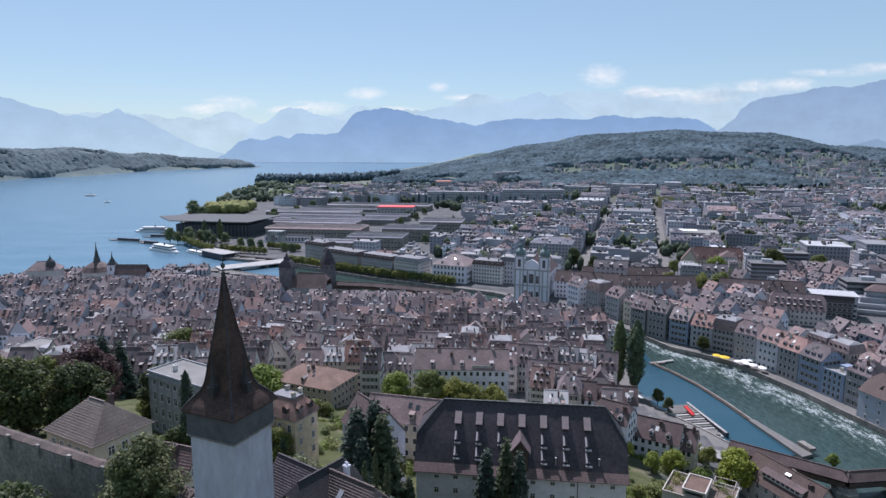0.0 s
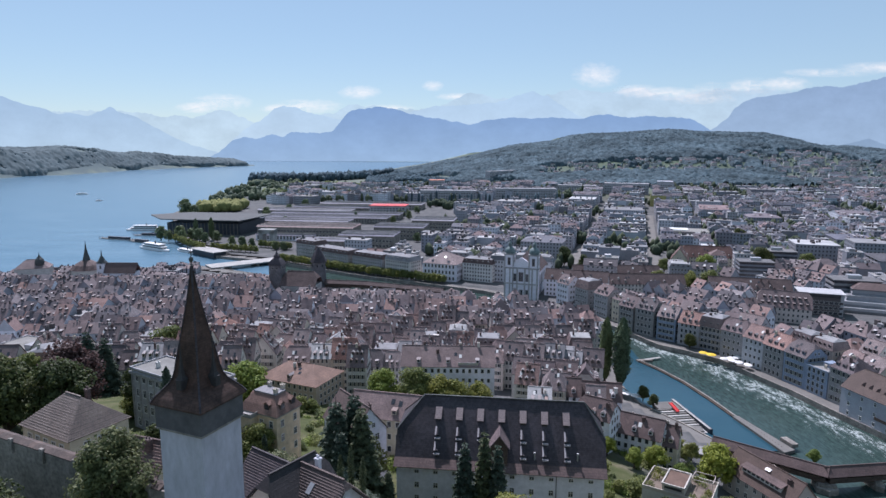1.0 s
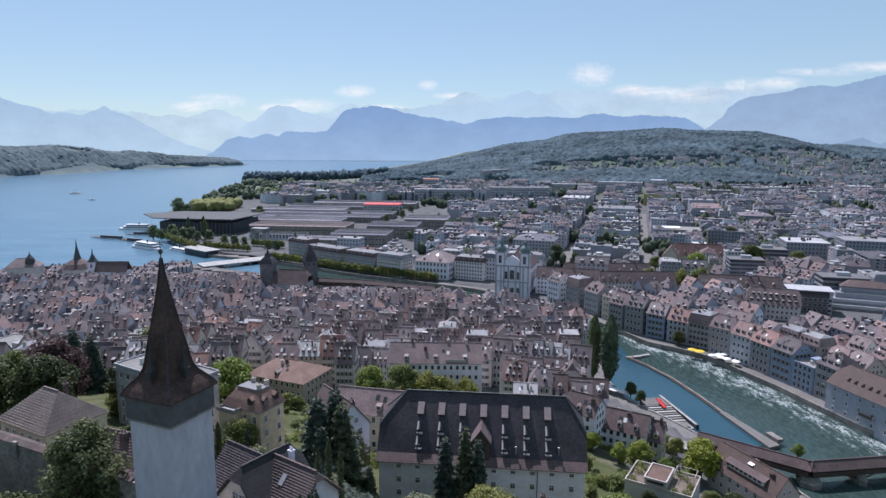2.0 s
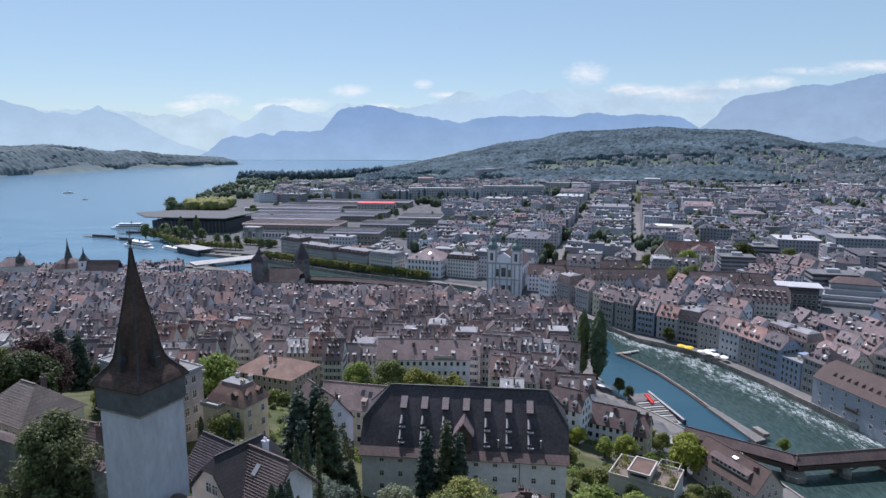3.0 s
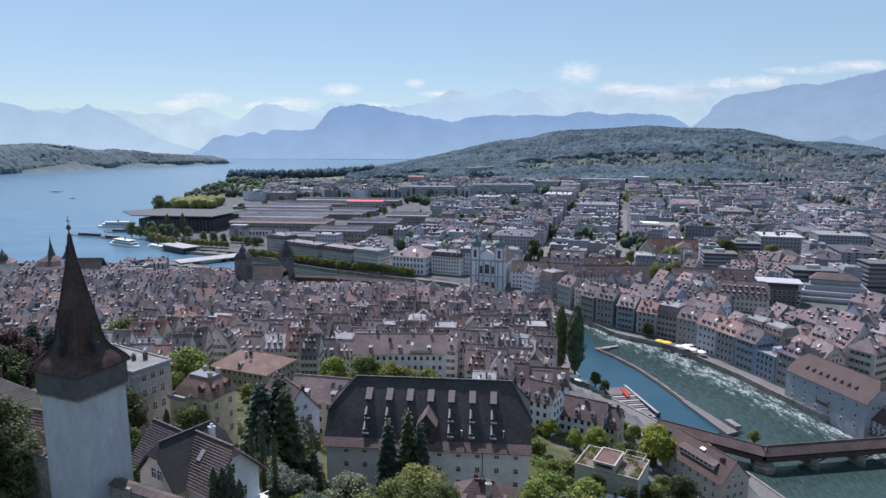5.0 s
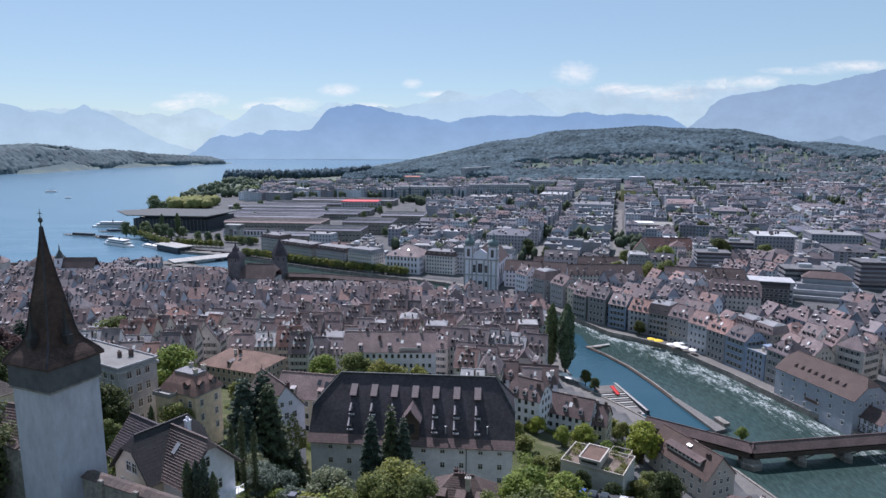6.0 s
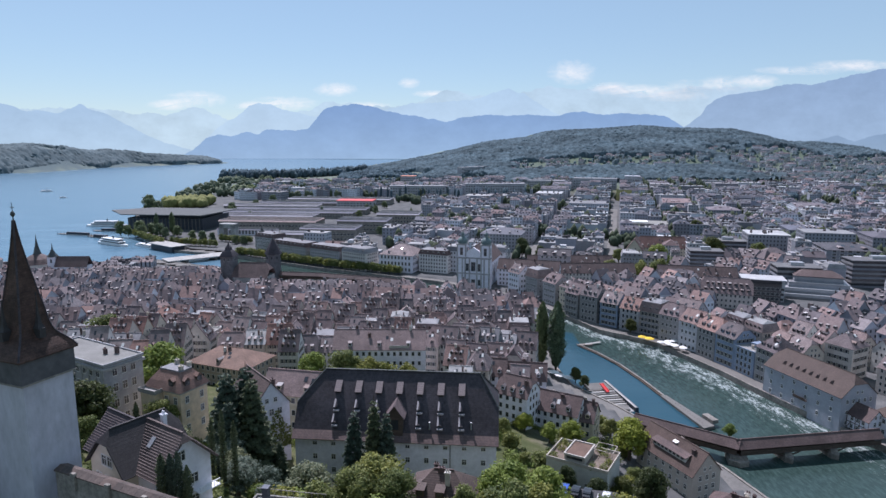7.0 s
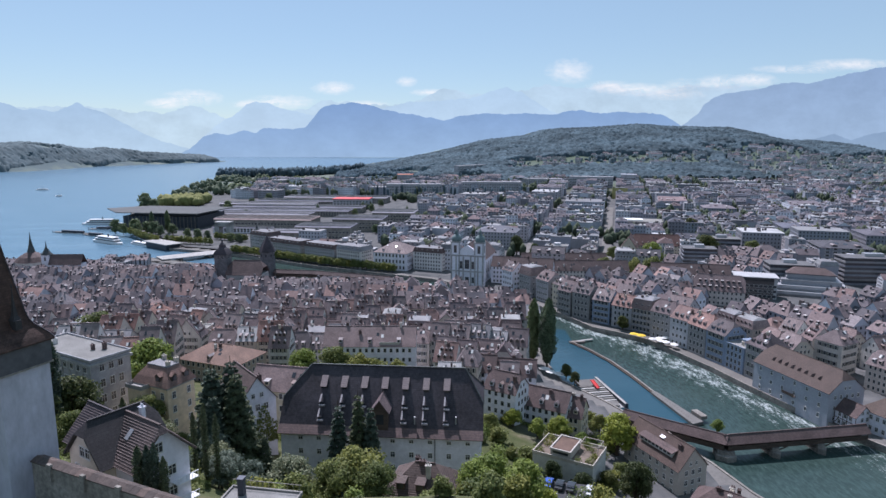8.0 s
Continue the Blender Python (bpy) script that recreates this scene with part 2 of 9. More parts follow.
class Shape:
    """Gathers verts and faces, with a material slot for each face."""

    def __init__(self):
        self.v, self.f, self.k = [], [], []

    def add(self, verts, faces, k=0):
        n = len(self.v)
        self.v += [tuple(p) for p in verts]
        self.f += [tuple(i + n for i in q) for q in faces]
        self.k += [k] * len(faces)
        return self

    def box(self, x0, y0, z0, x1, y1, z1, k=0):
        v = [(x, y, z) for z in (z0, z1) for x, y in ((x0, y0), (x1, y0), (x1, y1), (x0, y1))]
        return self.add(v, [(3, 2, 1, 0), (4, 5, 6, 7), (0, 1, 5, 4), (1, 2, 6, 5), (2, 3, 7, 6), (3, 0, 4, 7)], k)

    def beam(self, a, b, w, h, k=0):
        """A bar of section w by h from a to b."""
        a, b = Vector(a), Vector(b)
        d = (b - a).normalized()
        s = d.cross(Vector((0, 0, 1)))
        s = (s.normalized() if s.length > 1e-4 else Vector((1, 0, 0))) * w / 2
        u = s.cross(d).normalized() * h / 2
        v = [p + i * s + j * u for p in (a, b) for i, j in ((-1, -1), (1, -1), (1, 1), (-1, 1))]
        return self.add(v, [(0, 1, 2, 3), (7, 6, 5, 4), (0, 4, 5, 1), (1, 5, 6, 2), (2, 6, 7, 3), (3, 7, 4, 0)], k)

    def prism(self, poly, z0, z1, k=0, cap=None):
        n = len(poly)
        self.add([(x, y, z0) for x, y in poly] + [(x, y, z1) for x, y in poly], [(i, (i + 1) % n, n + (i + 1) % n, n + i) for i in range(n)], k)
        self.add([(x, y, z1) for x, y in poly], [tuple(range(n))], k if cap is None else cap)
        return self

    def lathe(self, rings, n, turn=0.0, k=0, at=(0, 0), squash=1.0):
        """Rings of (radius, z) with n corners."""
        v, f = [], []
        for r, z in rings:
            v += [(at[0] + r * math.cos(turn + 2 * math.pi * i / n), at[1] + squash * r * math.sin(turn + 2 * math.pi * i / n), z) for i in range(n)]
        for j in range(len(rings) - 1):
            f += [(j * n + i, j * n + (i + 1) % n, (j + 1) * n + (i + 1) % n, (j + 1) * n + i) for i in range(n)]
        f += [tuple(range(n))[::-1], tuple((len(rings) - 1) * n + i for i in range(n))]
        return self.add(v, f, k)

    def slab(self, quad, t, k=0):
        """A plate of thickness t under the given upper corners (counter-clockwise from above)."""
        q = [Vector(p) for p in quad]
        nrm = (q[1] - q[0]).cross(q[-1] - q[0]).normalized() * t
        n = len(q)
        return self.add(q + [p - nrm for p in q], [tuple(range(n)), tuple(range(2 * n - 1, n - 1, -1))] + [(i, n + i, n + (i + 1) % n, (i + 1) % n) for i in range(n)], k)

    def turned(self, m):
        self.v = [tuple(m @ Vector(p)) for p in self.v]
        return self

    def mesh(self, name, mats, smooth=False):
        me = bpy.data.meshes.new(name)
        me.from_pydata(self.v, [], self.f)
        for m in mats:
            me.materials.append(m)
        if len(mats) > 1:
            me.polygons.foreach_set("material_index", self.k)
        if smooth:
            me.polygons.foreach_set("use_smooth", [True] * len(self.f))
        me.update()
        return me


def part(name, shape, mats, parent=None, label="", smooth=False):
    """Links a shape, or a ready mesh, as one mesh object under a thing or a part."""
    mats = mats if isinstance(mats, (list, tuple)) else [mats]
    me = shape.mesh(name, mats, smooth) if isinstance(shape, Shape) else shape
    ob = new(name, me)
    if parent is not None:
        ob.parent = parent
    if label:
        ob["label"] = label
    return ob


def thing(name, label, category, group="", kind="", m=None):
    ob = tagged(new(name), label, category, group, kind)
    ob.empty_display_size = 0.5
    if m is not None:
        ob.matrix_basis = m
    return ob


def structure(name, shape, mats, label, category, smooth=False):
    return tagged(part(name, shape, mats, None, "", smooth), label, category, kind="structure")


def at(x, y, z, yaw=0.0, sx=1.0, sy=1.0, sz=1.0):
    return Matrix.Translation((x, y, z)) @ Matrix.Rotation(radians(yaw), 4, "Z") @ Matrix.Diagonal((sx, sy, sz, 1))


def windows_on(s, p, u, n, xs, zs, w, h, near=False, shutters=False):
    """Windows on a wall: p the wall's origin, u along it, n outwards. Slot 0 the frame, 1 the pane, 2 the shutter."""
    p, u, n, up = Vector(p), Vector(u), Vector(n), Vector((0, 0, 1))

    def plate(x0, x1, z0, z1, d0, d1, k):
        c = [p + u * x + up * z + n * d for d in (d0, d1) for x, z in ((x0, z0), (x1, z0), (x1, z1), (x0, z1))]
        s.add(c, [(4, 5, 6, 7), (0, 1, 5, 4), (1, 2, 6, 5), (2, 3, 7, 6), (3, 0, 4, 7)], k)

    def lattice(x, z, e=0.11):
        """Frame, sill, glazing bars and panes as one stepped sheet."""
        gx_, gz_ = (x - w / 2 - e, x - w / 2, x - 0.04, x + 0.04, x + w / 2, x + w / 2 + e), (z - e - 0.06, z, z + h * 0.62, z + h * 0.62 + 0.06, z + h, z + h + e)
        index, verts, faces = {}, [], ([], [])

        def quad(k, *corners):
            ids = []
            for a, b, d in corners:
                key = (round(a, 3), round(b, 3), round(d, 3))
                if key not in index:
                    index[key] = len(verts)
                    verts.append(p + u * a + up * b + n * d)
                ids.append(index[key])
            faces[k].append(tuple(ids))

        def depth(i, j):
            if not (0 <= i <= 4 and 0 <= j <= 4):
                return -0.05
            return 0.16 if j == 0 else 0.12 if i in (0, 4) or j == 4 else 0.07 if i == 2 or j == 2 else 0.03

        for i in range(-1, 5):
            for j in range(-1, 5):
                d = depth(i, j)
                if i >= 0 and j >= 0:
                    quad(1 if d == 0.03 else 0, (gx_[i], gz_[j], d), (gx_[i + 1], gz_[j], d), (gx_[i + 1], gz_[j + 1], d), (gx_[i], gz_[j + 1], d))
                if j >= 0 and depth(i + 1, j) != d:
                    q, a = depth(i + 1, j), gx_[i + 1]
                    quad(0, (a, gz_[j], d), (a, gz_[j], q), (a, gz_[j + 1], q), (a, gz_[j + 1], d))
                if i >= 0 and depth(i, j + 1) != d:
                    q, b = depth(i, j + 1), gz_[j + 1]
                    quad(0, (gx_[i], b, d), (gx_[i + 1], b, d), (gx_[i + 1], b, q), (gx_[i], b, q))
        base = len(s.v)
        s.add(verts, faces[0], 0)
        s.f += [tuple(m + base for m in q) for q in faces[1]]
        s.k += [1] * len(faces[1])

    for z in zs:
        for x in xs:
            if near:
                lattice(x, z)
            else:
                plate(x - w / 2 - 0.12, x + w / 2 + 0.12, z - 0.14, z + h + 0.12, -0.05, 0.06, 0)
                plate(x - w / 2, x + w / 2, z, z + h, -0.05, 0.075, 1)
            if shutters:
                for sx in (x - w * 0.5 - 0.14 - w * 0.24, x + w * 0.5 + 0.14 + w * 0.24):
                    plate(sx - w * 0.24, sx + w * 0.24, z - 0.05, z + h + 0.05, -0.05, 0.1, 2)


def spaced(width, count, margin=1.1):
    return [(-width / 2 + margin) + (width - 2 * margin) * (i + 0.5) / count for i in range(count)]


def gable_roof(w, d, z, rise, over=0.5, thick=0.22, half=0.0):
    """A saddle roof with its ridge along x; half: how much of each end is hipped (0 to 1)."""
    s = Shape()
    slope = rise / (d / 2)
    ye, ze = d / 2 + over, z - slope * over
    xe = w / 2 + over * 0.6
    top = z + rise + 0.12
    if half <= 0:
        s.slab([(-xe, -ye, ze + 0.12), (xe, -ye, ze + 0.12), (xe, 0, top), (-xe, 0, top)], thick)
        s.slab([(xe, ye, ze + 0.12), (-xe, ye, ze + 0.12), (-xe, 0, top), (xe, 0, top)], thick)
    else:
        zc = z + rise * (1 - half) if half < 1 else ze + 0.12
        yc = (d / 2) * half if half < 1 else ye
        xr = xe - min(w * 0.42, yc * 0.85)
        a = [(-xe, -ye, ze + 0.12), (xe, -ye, ze + 0.12)]
        b = [(xe, ye, ze + 0.12), (-xe, ye, ze + 0.12)]
        if half < 1:
            s.slab(a + [(xe, -yc, zc), (xr, 0, top), (-xr, 0, top), (-xe, -yc, zc)], thick)
            s.slab(b + [(-xe, yc, zc), (-xr, 0, top), (xr, 0, top), (xe, yc, zc)], thick)
            s.slab([(xe, -yc, zc), (xe, yc, zc), (xr, 0, top)], thick)
            s.slab([(-xe, yc, zc), (-xe, -yc, zc), (-xr, 0, top)], thick)
        else:
            s.slab(a + [(xr, 0, top), (-xr, 0, top)], thick)
            s.slab(b + [(-xr, 0, top), (xr, 0, top)], thick)
            s.slab([a[1], b[0], (xr, 0, top)], thick)
            s.slab([b[1], a[0], (-xr, 0, top)], thick)
        s.beam((-xr, 0, top + 0.05), (xr, 0, top + 0.05), 0.3, 0.16)
        return s
    s.beam((-xe, 0, top + 0.05), (xe, 0, top + 0.05), 0.3, 0.16)
    return s


def wall_body(w, d, h, rise, gabled=True, deep=5.0, cut=0.0):
    """Outer walls, with gables up to the roof; they go deep metres into the ground."""
    s = Shape()
    x, y = w / 2, d / 2
    if gabled:
        top = rise * (1 - cut)
        yc = y * cut
        prof = [(-y, -deep), (y, -deep), (y, h), (yc, h + top), (-yc, h + top), (-y, h)] if cut > 0 else [(-y, -deep), (y, -deep), (y, h), (0, h + rise), (-y, h)]
        n = len(prof)
        s.add([(x, a, b) for a, b in prof] + [(-x, a, b) for a, b in prof], [tuple(range(n)), tuple(range(2 * n - 1, n - 1, -1))] + [(i, n + i, n + (i + 1) % n, (i + 1) % n) for i in range(n)])
    else:
        s.box(-x, -y, -deep, x, y, h)
    return s


def courses(root, w, d, z, rise, over, step, mat, half=0.0, m=None):
    """Ribs along the tile courses of a roof built by gable_roof with the same sizes."""
    slope = rise / (d / 2)
    ye, ze = d / 2 + over, z - slope * over + 0.12
    xe, top = w / 2 + over * 0.6, z + rise + 0.12
    zc = z + rise * (1 - half) if half < 1 else ze
    yc = (d / 2) * half if half < 1 else ye
    xr = xe - min(w * 0.42, yc * 0.85) if half > 0 else xe
    s = Shape()
    n = int(math.hypot(ye, top - ze) / step)
    for i in range(n):
        f = (i + 0.15) / n
        zz = ze + (top - ze) * f
        x = xe if zz <= zc else xe + (xr - xe) * (zz - zc) / max(top - zc, 0.01)
        for sy in (-1, 1):
            s.beam((-x, sy * ye * (1 - f), zz + 0.03), (x, sy * ye * (1 - f), zz), 0.10, 0.025)
        if half >= 1:
            for sx in (-1, 1):
                y = ye * (1 - f)
                s.beam((sx * x, -y, zz + 0.03), (sx * x, y, zz), 0.10, 0.025)
    if m is not None:
        s = s.turned(m)
    o = part("tile_ribbing", s, mat, root)
    o["kind"] = "stuff"


def dormer_shape(w, h, run, gabled=True):
    """A dormer whose front foot is at the origin and which runs back into the roof. Slots: 0 roof, 1 cheek, 2 pane."""
    s = Shape()
    s.box(-w / 2, 0, 0, w / 2, run, h, 1)
    if gabled:
        r = w * 0.42
        s.slab([(-w / 2 - 0.15, -0.2, h - 0.1), (0, -0.2, h + r), (0, run + 0.5, h + r), (-w / 2 - 0.15, run + 0.5, h - 0.1)][::-1], -0.12, 0)
        s.slab([(0, -0.2, h + r), (w / 2 + 0.15, -0.2, h - 0.1), (w / 2 + 0.15, run + 0.5, h - 0.1), (0, run + 0.5, h + r)][::-1], -0.12, 0)
        s.add([(-w / 2, -0.02, h), (w / 2, -0.02, h), (0, -0.02, h + r * 0.95)], [(0, 1, 2)], 1)
    else:
        s.slab([(-w / 2 - 0.18, -0.3, h + 0.08), (w / 2 + 0.18, -0.3, h + 0.08), (w / 2 + 0.18, run + 1.2, h + 0.45), (-w / 2 - 0.18, run + 1.2, h + 0.45)], 0.12, 0)
    s.box(-w / 2 + 0.18, -0.04, 0.3, w / 2 - 0.18, 0.02, h - 0.18, 2)
    return s


def chimney_shape(w, d, h):
    s = Shape()
    s.box(-w / 2, -d / 2, -1.6, w / 2, d / 2, h)
    s.box(-w / 2 - 0.1, -d / 2 - 0.1, h - 0.22, w / 2 + 0.1, d / 2 + 0.1, h - 0.05)
    for i in (-1, 1):
        s.lathe([(0.13, h - 0.05), (0.11, h + 0.4)], 6, at=(i * w * 0.25, 0))
    return s


def house(name, label, category, w, d, h, floors, rise, roof="gable", wall=None, tile=None, dormers=2, chimneys=2, bays=None, group="", near=False, shutters=False,
          rows2=False, gab_dormer=True, back=False, sides=True, win=(1.05, 1.55), deep=5.0, half=0.35, seed=0, dorm_mat=None, hut=True):
    """A house with its front towards -y: walls, roof, rows of windows, dormers and chimneys, each a part."""
    rnd = random.Random(seed)
    wall, tile = wall or PLASTER, tile or TILES
    root = thing(name, label, category, group)
    gabled = roof in ("gable", "half")
    part("wall", wall_body(w, d, h, rise, gabled, deep, half if roof == "half" else 0.0), wall, root)
    if roof == "flat":
        s = Shape().box(-w / 2 - 0.25, -d / 2 - 0.25, h, w / 2 + 0.25, d / 2 + 0.25, h + 0.35)
        part("roof", s, tile, root)
        p = Shape()
        for a in ((-w / 2 - 0.3, -d / 2 - 0.3, w / 2 + 0.3, -d / 2), (-w / 2 - 0.3, d / 2, w / 2 + 0.3, d / 2 + 0.3), (-w / 2 - 0.3, -d / 2, -w / 2, d / 2), (w / 2, -d / 2, w / 2 + 0.3, d / 2)):
            p.box(a[0], a[1], h + 0.2, a[2], a[3], h + 0.75)
        part("parapet", p, wall, root)
        if hut:
            part("roof_hut", Shape().box(-w * 0.12, -d * 0.1, h + 0.3, w * 0.16, d * 0.28, h + 2.6), wall, root)
    elif roof == "mansard":
        i = min(2.0, d * 0.18)
        s = Shape()
        ring = [(w / 2 + 0.4, d / 2 + 0.4, h), (w / 2 - i * 0.5, d / 2 - i * 0.5, h + rise), (w / 2 - i * 0.5 - 0.1, d / 2 - i * 0.5 - 0.1, h + rise + 0.1)]
        v = [(sx * a, sy * b, z) for a, b, z in ring for sx, sy in ((-1, -1), (1, -1), (1, 1), (-1, 1))]
        s.add(v, [(j * 4 + q, j * 4 + (q + 1) % 4, j * 4 + 4 + (q + 1) % 4, j * 4 + 4 + q) for j in range(2) for q in range(4)] + [(3, 2, 1, 0)])
        part("roof", s, tile, root)
        a, b = w / 2 - i * 0.5, d / 2 - i * 0.5
        part("roof_deck", Shape().add([(-a, -b, h + rise + 0.08), (a, -b, h + rise + 0.08), (a, b, h + rise + 0.08), (-a, b, h + rise + 0.08), (-a * 0.7, 0, h + rise + 1.1), (a * 0.7, 0, h + rise + 1.1)],
             [(0, 1, 5, 4), (2, 3, 4, 5), (1, 2, 5), (3, 0, 4)]), SLATE, root)
    else:
        part("roof", gable_roof(w, d, h, rise, half=0.0 if roof == "gable" else (half if roof == "half" else 1.0)), tile, root)
    bays = bays or max(2, round(w / 2.7))
    fh = h / floors
    mats = [FRAME_PAINT, GLASS, SHUTTER]
    side_n = max(2, round(d / 3.4))
    sheets = [((0, -d / 2, 0), (1, 0, 0), (0, -1, 0), spaced(w, bays))]
    if back:
        sheets.append(((0, d / 2, 0), (-1, 0, 0), (0, 1, 0), spaced(w, bays)))
    if sides:
        sheets += [((w / 2, 0, 0), (0, 1, 0), (1, 0, 0), spaced(d, side_n, 1.6)), ((-w / 2, 0, 0), (0, -1, 0), (-1, 0, 0), spaced(d, side_n, 1.6))]
    if near:
        single = Shape()
        windows_on(single, (0, 0, 0), (1, 0, 0), (0, -1, 0), [0], [0], win[0], win[1], True, shutters)
        me = single.mesh("window", mats)
        for p, u, n, xs in sheets:
            yaw = math.degrees(math.atan2(u[1], u[0]))
            for f in range(floors):
                for x in xs:
                    o = part("window", me, mats, root)
                    o.matrix_basis = at(p[0] + u[0] * x, p[1] + u[1] * x, f * fh + fh * 0.3, yaw)
    else:
        s = Shape()
        for p, u, n, xs in sheets:
            windows_on(s, p, u, n, xs, [f * fh + fh * 0.3 for f in range(floors)], win[0], win[1], False, shutters)
        if gabled and sides and rise > 3.5:
            for sx in (1, -1):
                windows_on(s, (sx * w / 2, 0, 0), (0, sx, 0), (sx, 0, 0), [-1.1, 1.1], [h + 0.7], 0.8, 1.1)
        if roof in ("gable", "half", "hip") and rise > 3:
            sl = rise / (d / 2)
            for q in range(2):
                x, up = rnd.uniform(-0.3, 0.3) * w, rnd.uniform(0.45, 0.7)
                y0, z0 = -(d / 2) * (1 - up), h + rise * up + 0.22
                s.slab([(x - 0.55, y0 - 0.6, z0 - 0.6 * sl), (x + 0.55, y0 - 0.6, z0 - 0.6 * sl), (x + 0.55, y0 + 0.6, z0 + 0.6 * sl), (x - 0.55, y0 + 0.6, z0 + 0.6 * sl)], 0.1, 1 if (seed + q) % 3 else 0)
        part("glazing", s, mats, root)["kind"] = "stuff"
    if near and gabled and sides and rise > 3.5:
        one = Shape()
        windows_on(one, (0, 0, 0), (1, 0, 0), (0, -1, 0), [0], [0], 0.8, 1.1, True)
        me = one.mesh("gable_window", mats)
        for sx in (1, -1):
            for q in (-1.1, 1.1):
                part("gable_window", me, mats, root).matrix_basis = at(sx * w / 2, q, h + 0.7, 90 * sx)
    # dormers along the front slope
    if roof != "flat" and dormers:
        slope = rise / (d / 2) if roof != "mansard" else rise / 1.4
        dm = dormer_shape(1.35 if not near else 1.5, 1.35, 1.35 / max(slope, 0.45) + 0.1, gab_dormer).mesh("dormer", [tile if near else LID_TILES, dorm_mat or wall, GLASS])
        for r in range(2 if rows2 else 1):
            for x in spaced(w, dormers, 0.9 + r * 1.2):
                up = 0.14 + 0.36 * r if roof != "mansard" else 0.25
                for side in (1, -1) if back else (1,):
                    o = part("dormer", dm, [], root)
                    yy = d / 2 - rise * up / slope if roof != "mansard" else d / 2 - 0.2
                    o.matrix_basis = at(x, -yy * side, h + rise * up + 0.05, 0 if side == 1 else 180)
    for c in range(chimneys):
        cs = part("chimney", chimney_shape(rnd.uniform(0.8, 1.3), rnd.uniform(0.6, 0.9), rnd.uniform(1.2, 2.0)), PLASTER if c % 2 else BROWN_TILES, root)
        f = rnd.uniform(-0.3, 0.3)
        zz = h + rise * (1 - abs(f) * 2) if roof in ("gable", "half") else h + (rise * 0.75 if roof == "hip" else rise + 0.4 if roof == "mansard" else 0.4)
        cs.matrix_basis = at(rnd.uniform(-0.36, 0.36) * w * (0.5 if roof == "hip" else 1), f * d, zz)
    return root


def move(ob, m):
    ob.matrix_basis = m
    return ob

# ---------------------------------------------------------------- lie of the land
LAKE_SHORE = [(-900, 330), (-480, 440), (-372, 523), (-345, 556), (-284, 560), (-250, 574), (-214, 578), (-200, 570), (-138, 534)]
STATION_SHORE = [(-154, 602), (-219, 632), (-300, 740), (-369, 900), (-427, 1018), (-451, 1251), (-485, 1419), (-560, 1900), (-610, 2080), (-560, 2350), (-330, 2750), (-120, 3300), (300, 4900)]
LEFT_BANK = [(-138, 534), (-60, 482), (20, 436), (75, 392), (104, 360), (101, 327), (90, 284), (92, 262), (104, 240), (112, 222), (119, 204), (125, 187), (129, 169), (140, 140), (165, 90), (200, 20), (220, -60)]
RIGHT_BANK = [(-154, 602), (-60, 535), (40, 478), (92, 425), (118, 372), (129, 344), (142, 332), (153, 319), (160, 297), (167, 276), (172, 255), (177, 237), (182, 219), (188, 203), (204, 170), (240, 100), (290, 20), (330, -60)]
OLD_TOWN = [(-900, -400)] + LAKE_SHORE + LEFT_BANK[1:] + [(240, -400)]
NEW_TOWN = [RIGHT_BANK[-1]] + RIGHT_BANK[::-1][1:] + STATION_SHORE[1:] + [(4800, 4900), (4800, -400), (360, -400)]
HEADLAND = [(-3000, 1150), (-1900, 1800), (-1480, 2080), (-1430, 2530), (-1330, 3090), (-1040, 3520), (-1120, 3700), (-1700, 3800), (-3500, 3700)]


def inside_by(poly, X, Y):
    """How far points lie inside a polygon (outside: minus)."""
    p = np.array(poly, float)
    q = np.roll(p, -1, axis=0)
    best = np.full(X.shape, 1e9)
    odd = np.zeros(X.shape, bool)
    for (x0, y0), (x1, y1) in zip(p, q):
        dx, dy = x1 - x0, y1 - y0
        s = np.clip(((X - x0) * dx + (Y - y0) * dy) / (dx * dx + dy * dy + 1e-9), 0, 1)
        best = np.minimum(best, np.hypot(X - x0 - s * dx, Y - y0 - s * dy))
        if y0 != y1:
            odd ^= ((y0 > Y) != (y1 > Y)) & (X < dx * (Y - y0) / dy + x0)
    return np.where(odd, best, -best)


def ease(a, b, x):
    s = np.clip((np.asarray(x, float) - a) / (b - a), 0, 1)
    return s * s * (3 - 2 * s)


def roll(X, Y, size, seed=0.0):
    """Gentle made-up unevenness, about -1 to 1."""
    return (np.sin(X / size + seed) * np.cos(Y / size * 1.3 + 2 * seed) + 0.5 * np.sin(X / size * 2.3 + Y / size * 1.7 + seed) + 0.25 * np.sin(X / size * 5.1 - Y / size * 4.3)) / 1.6


def HILL_CREST(X):
    """Height of the long wooded hill's crest."""
    return np.interp(X, [-350, -210, -73, 36, 119, 222, 283, 365, 448, 500, 571, 735, 817, 941, 1146, 1208, 1310, 1372, 1454, 1536, 1577, 1680, 2200],
                     [0, 3, 23, 43, 60, 88, 101, 111, 121, 141, 147, 150, 156, 150, 150, 134, 105, 97, 105, 97, 80, 64, 38])


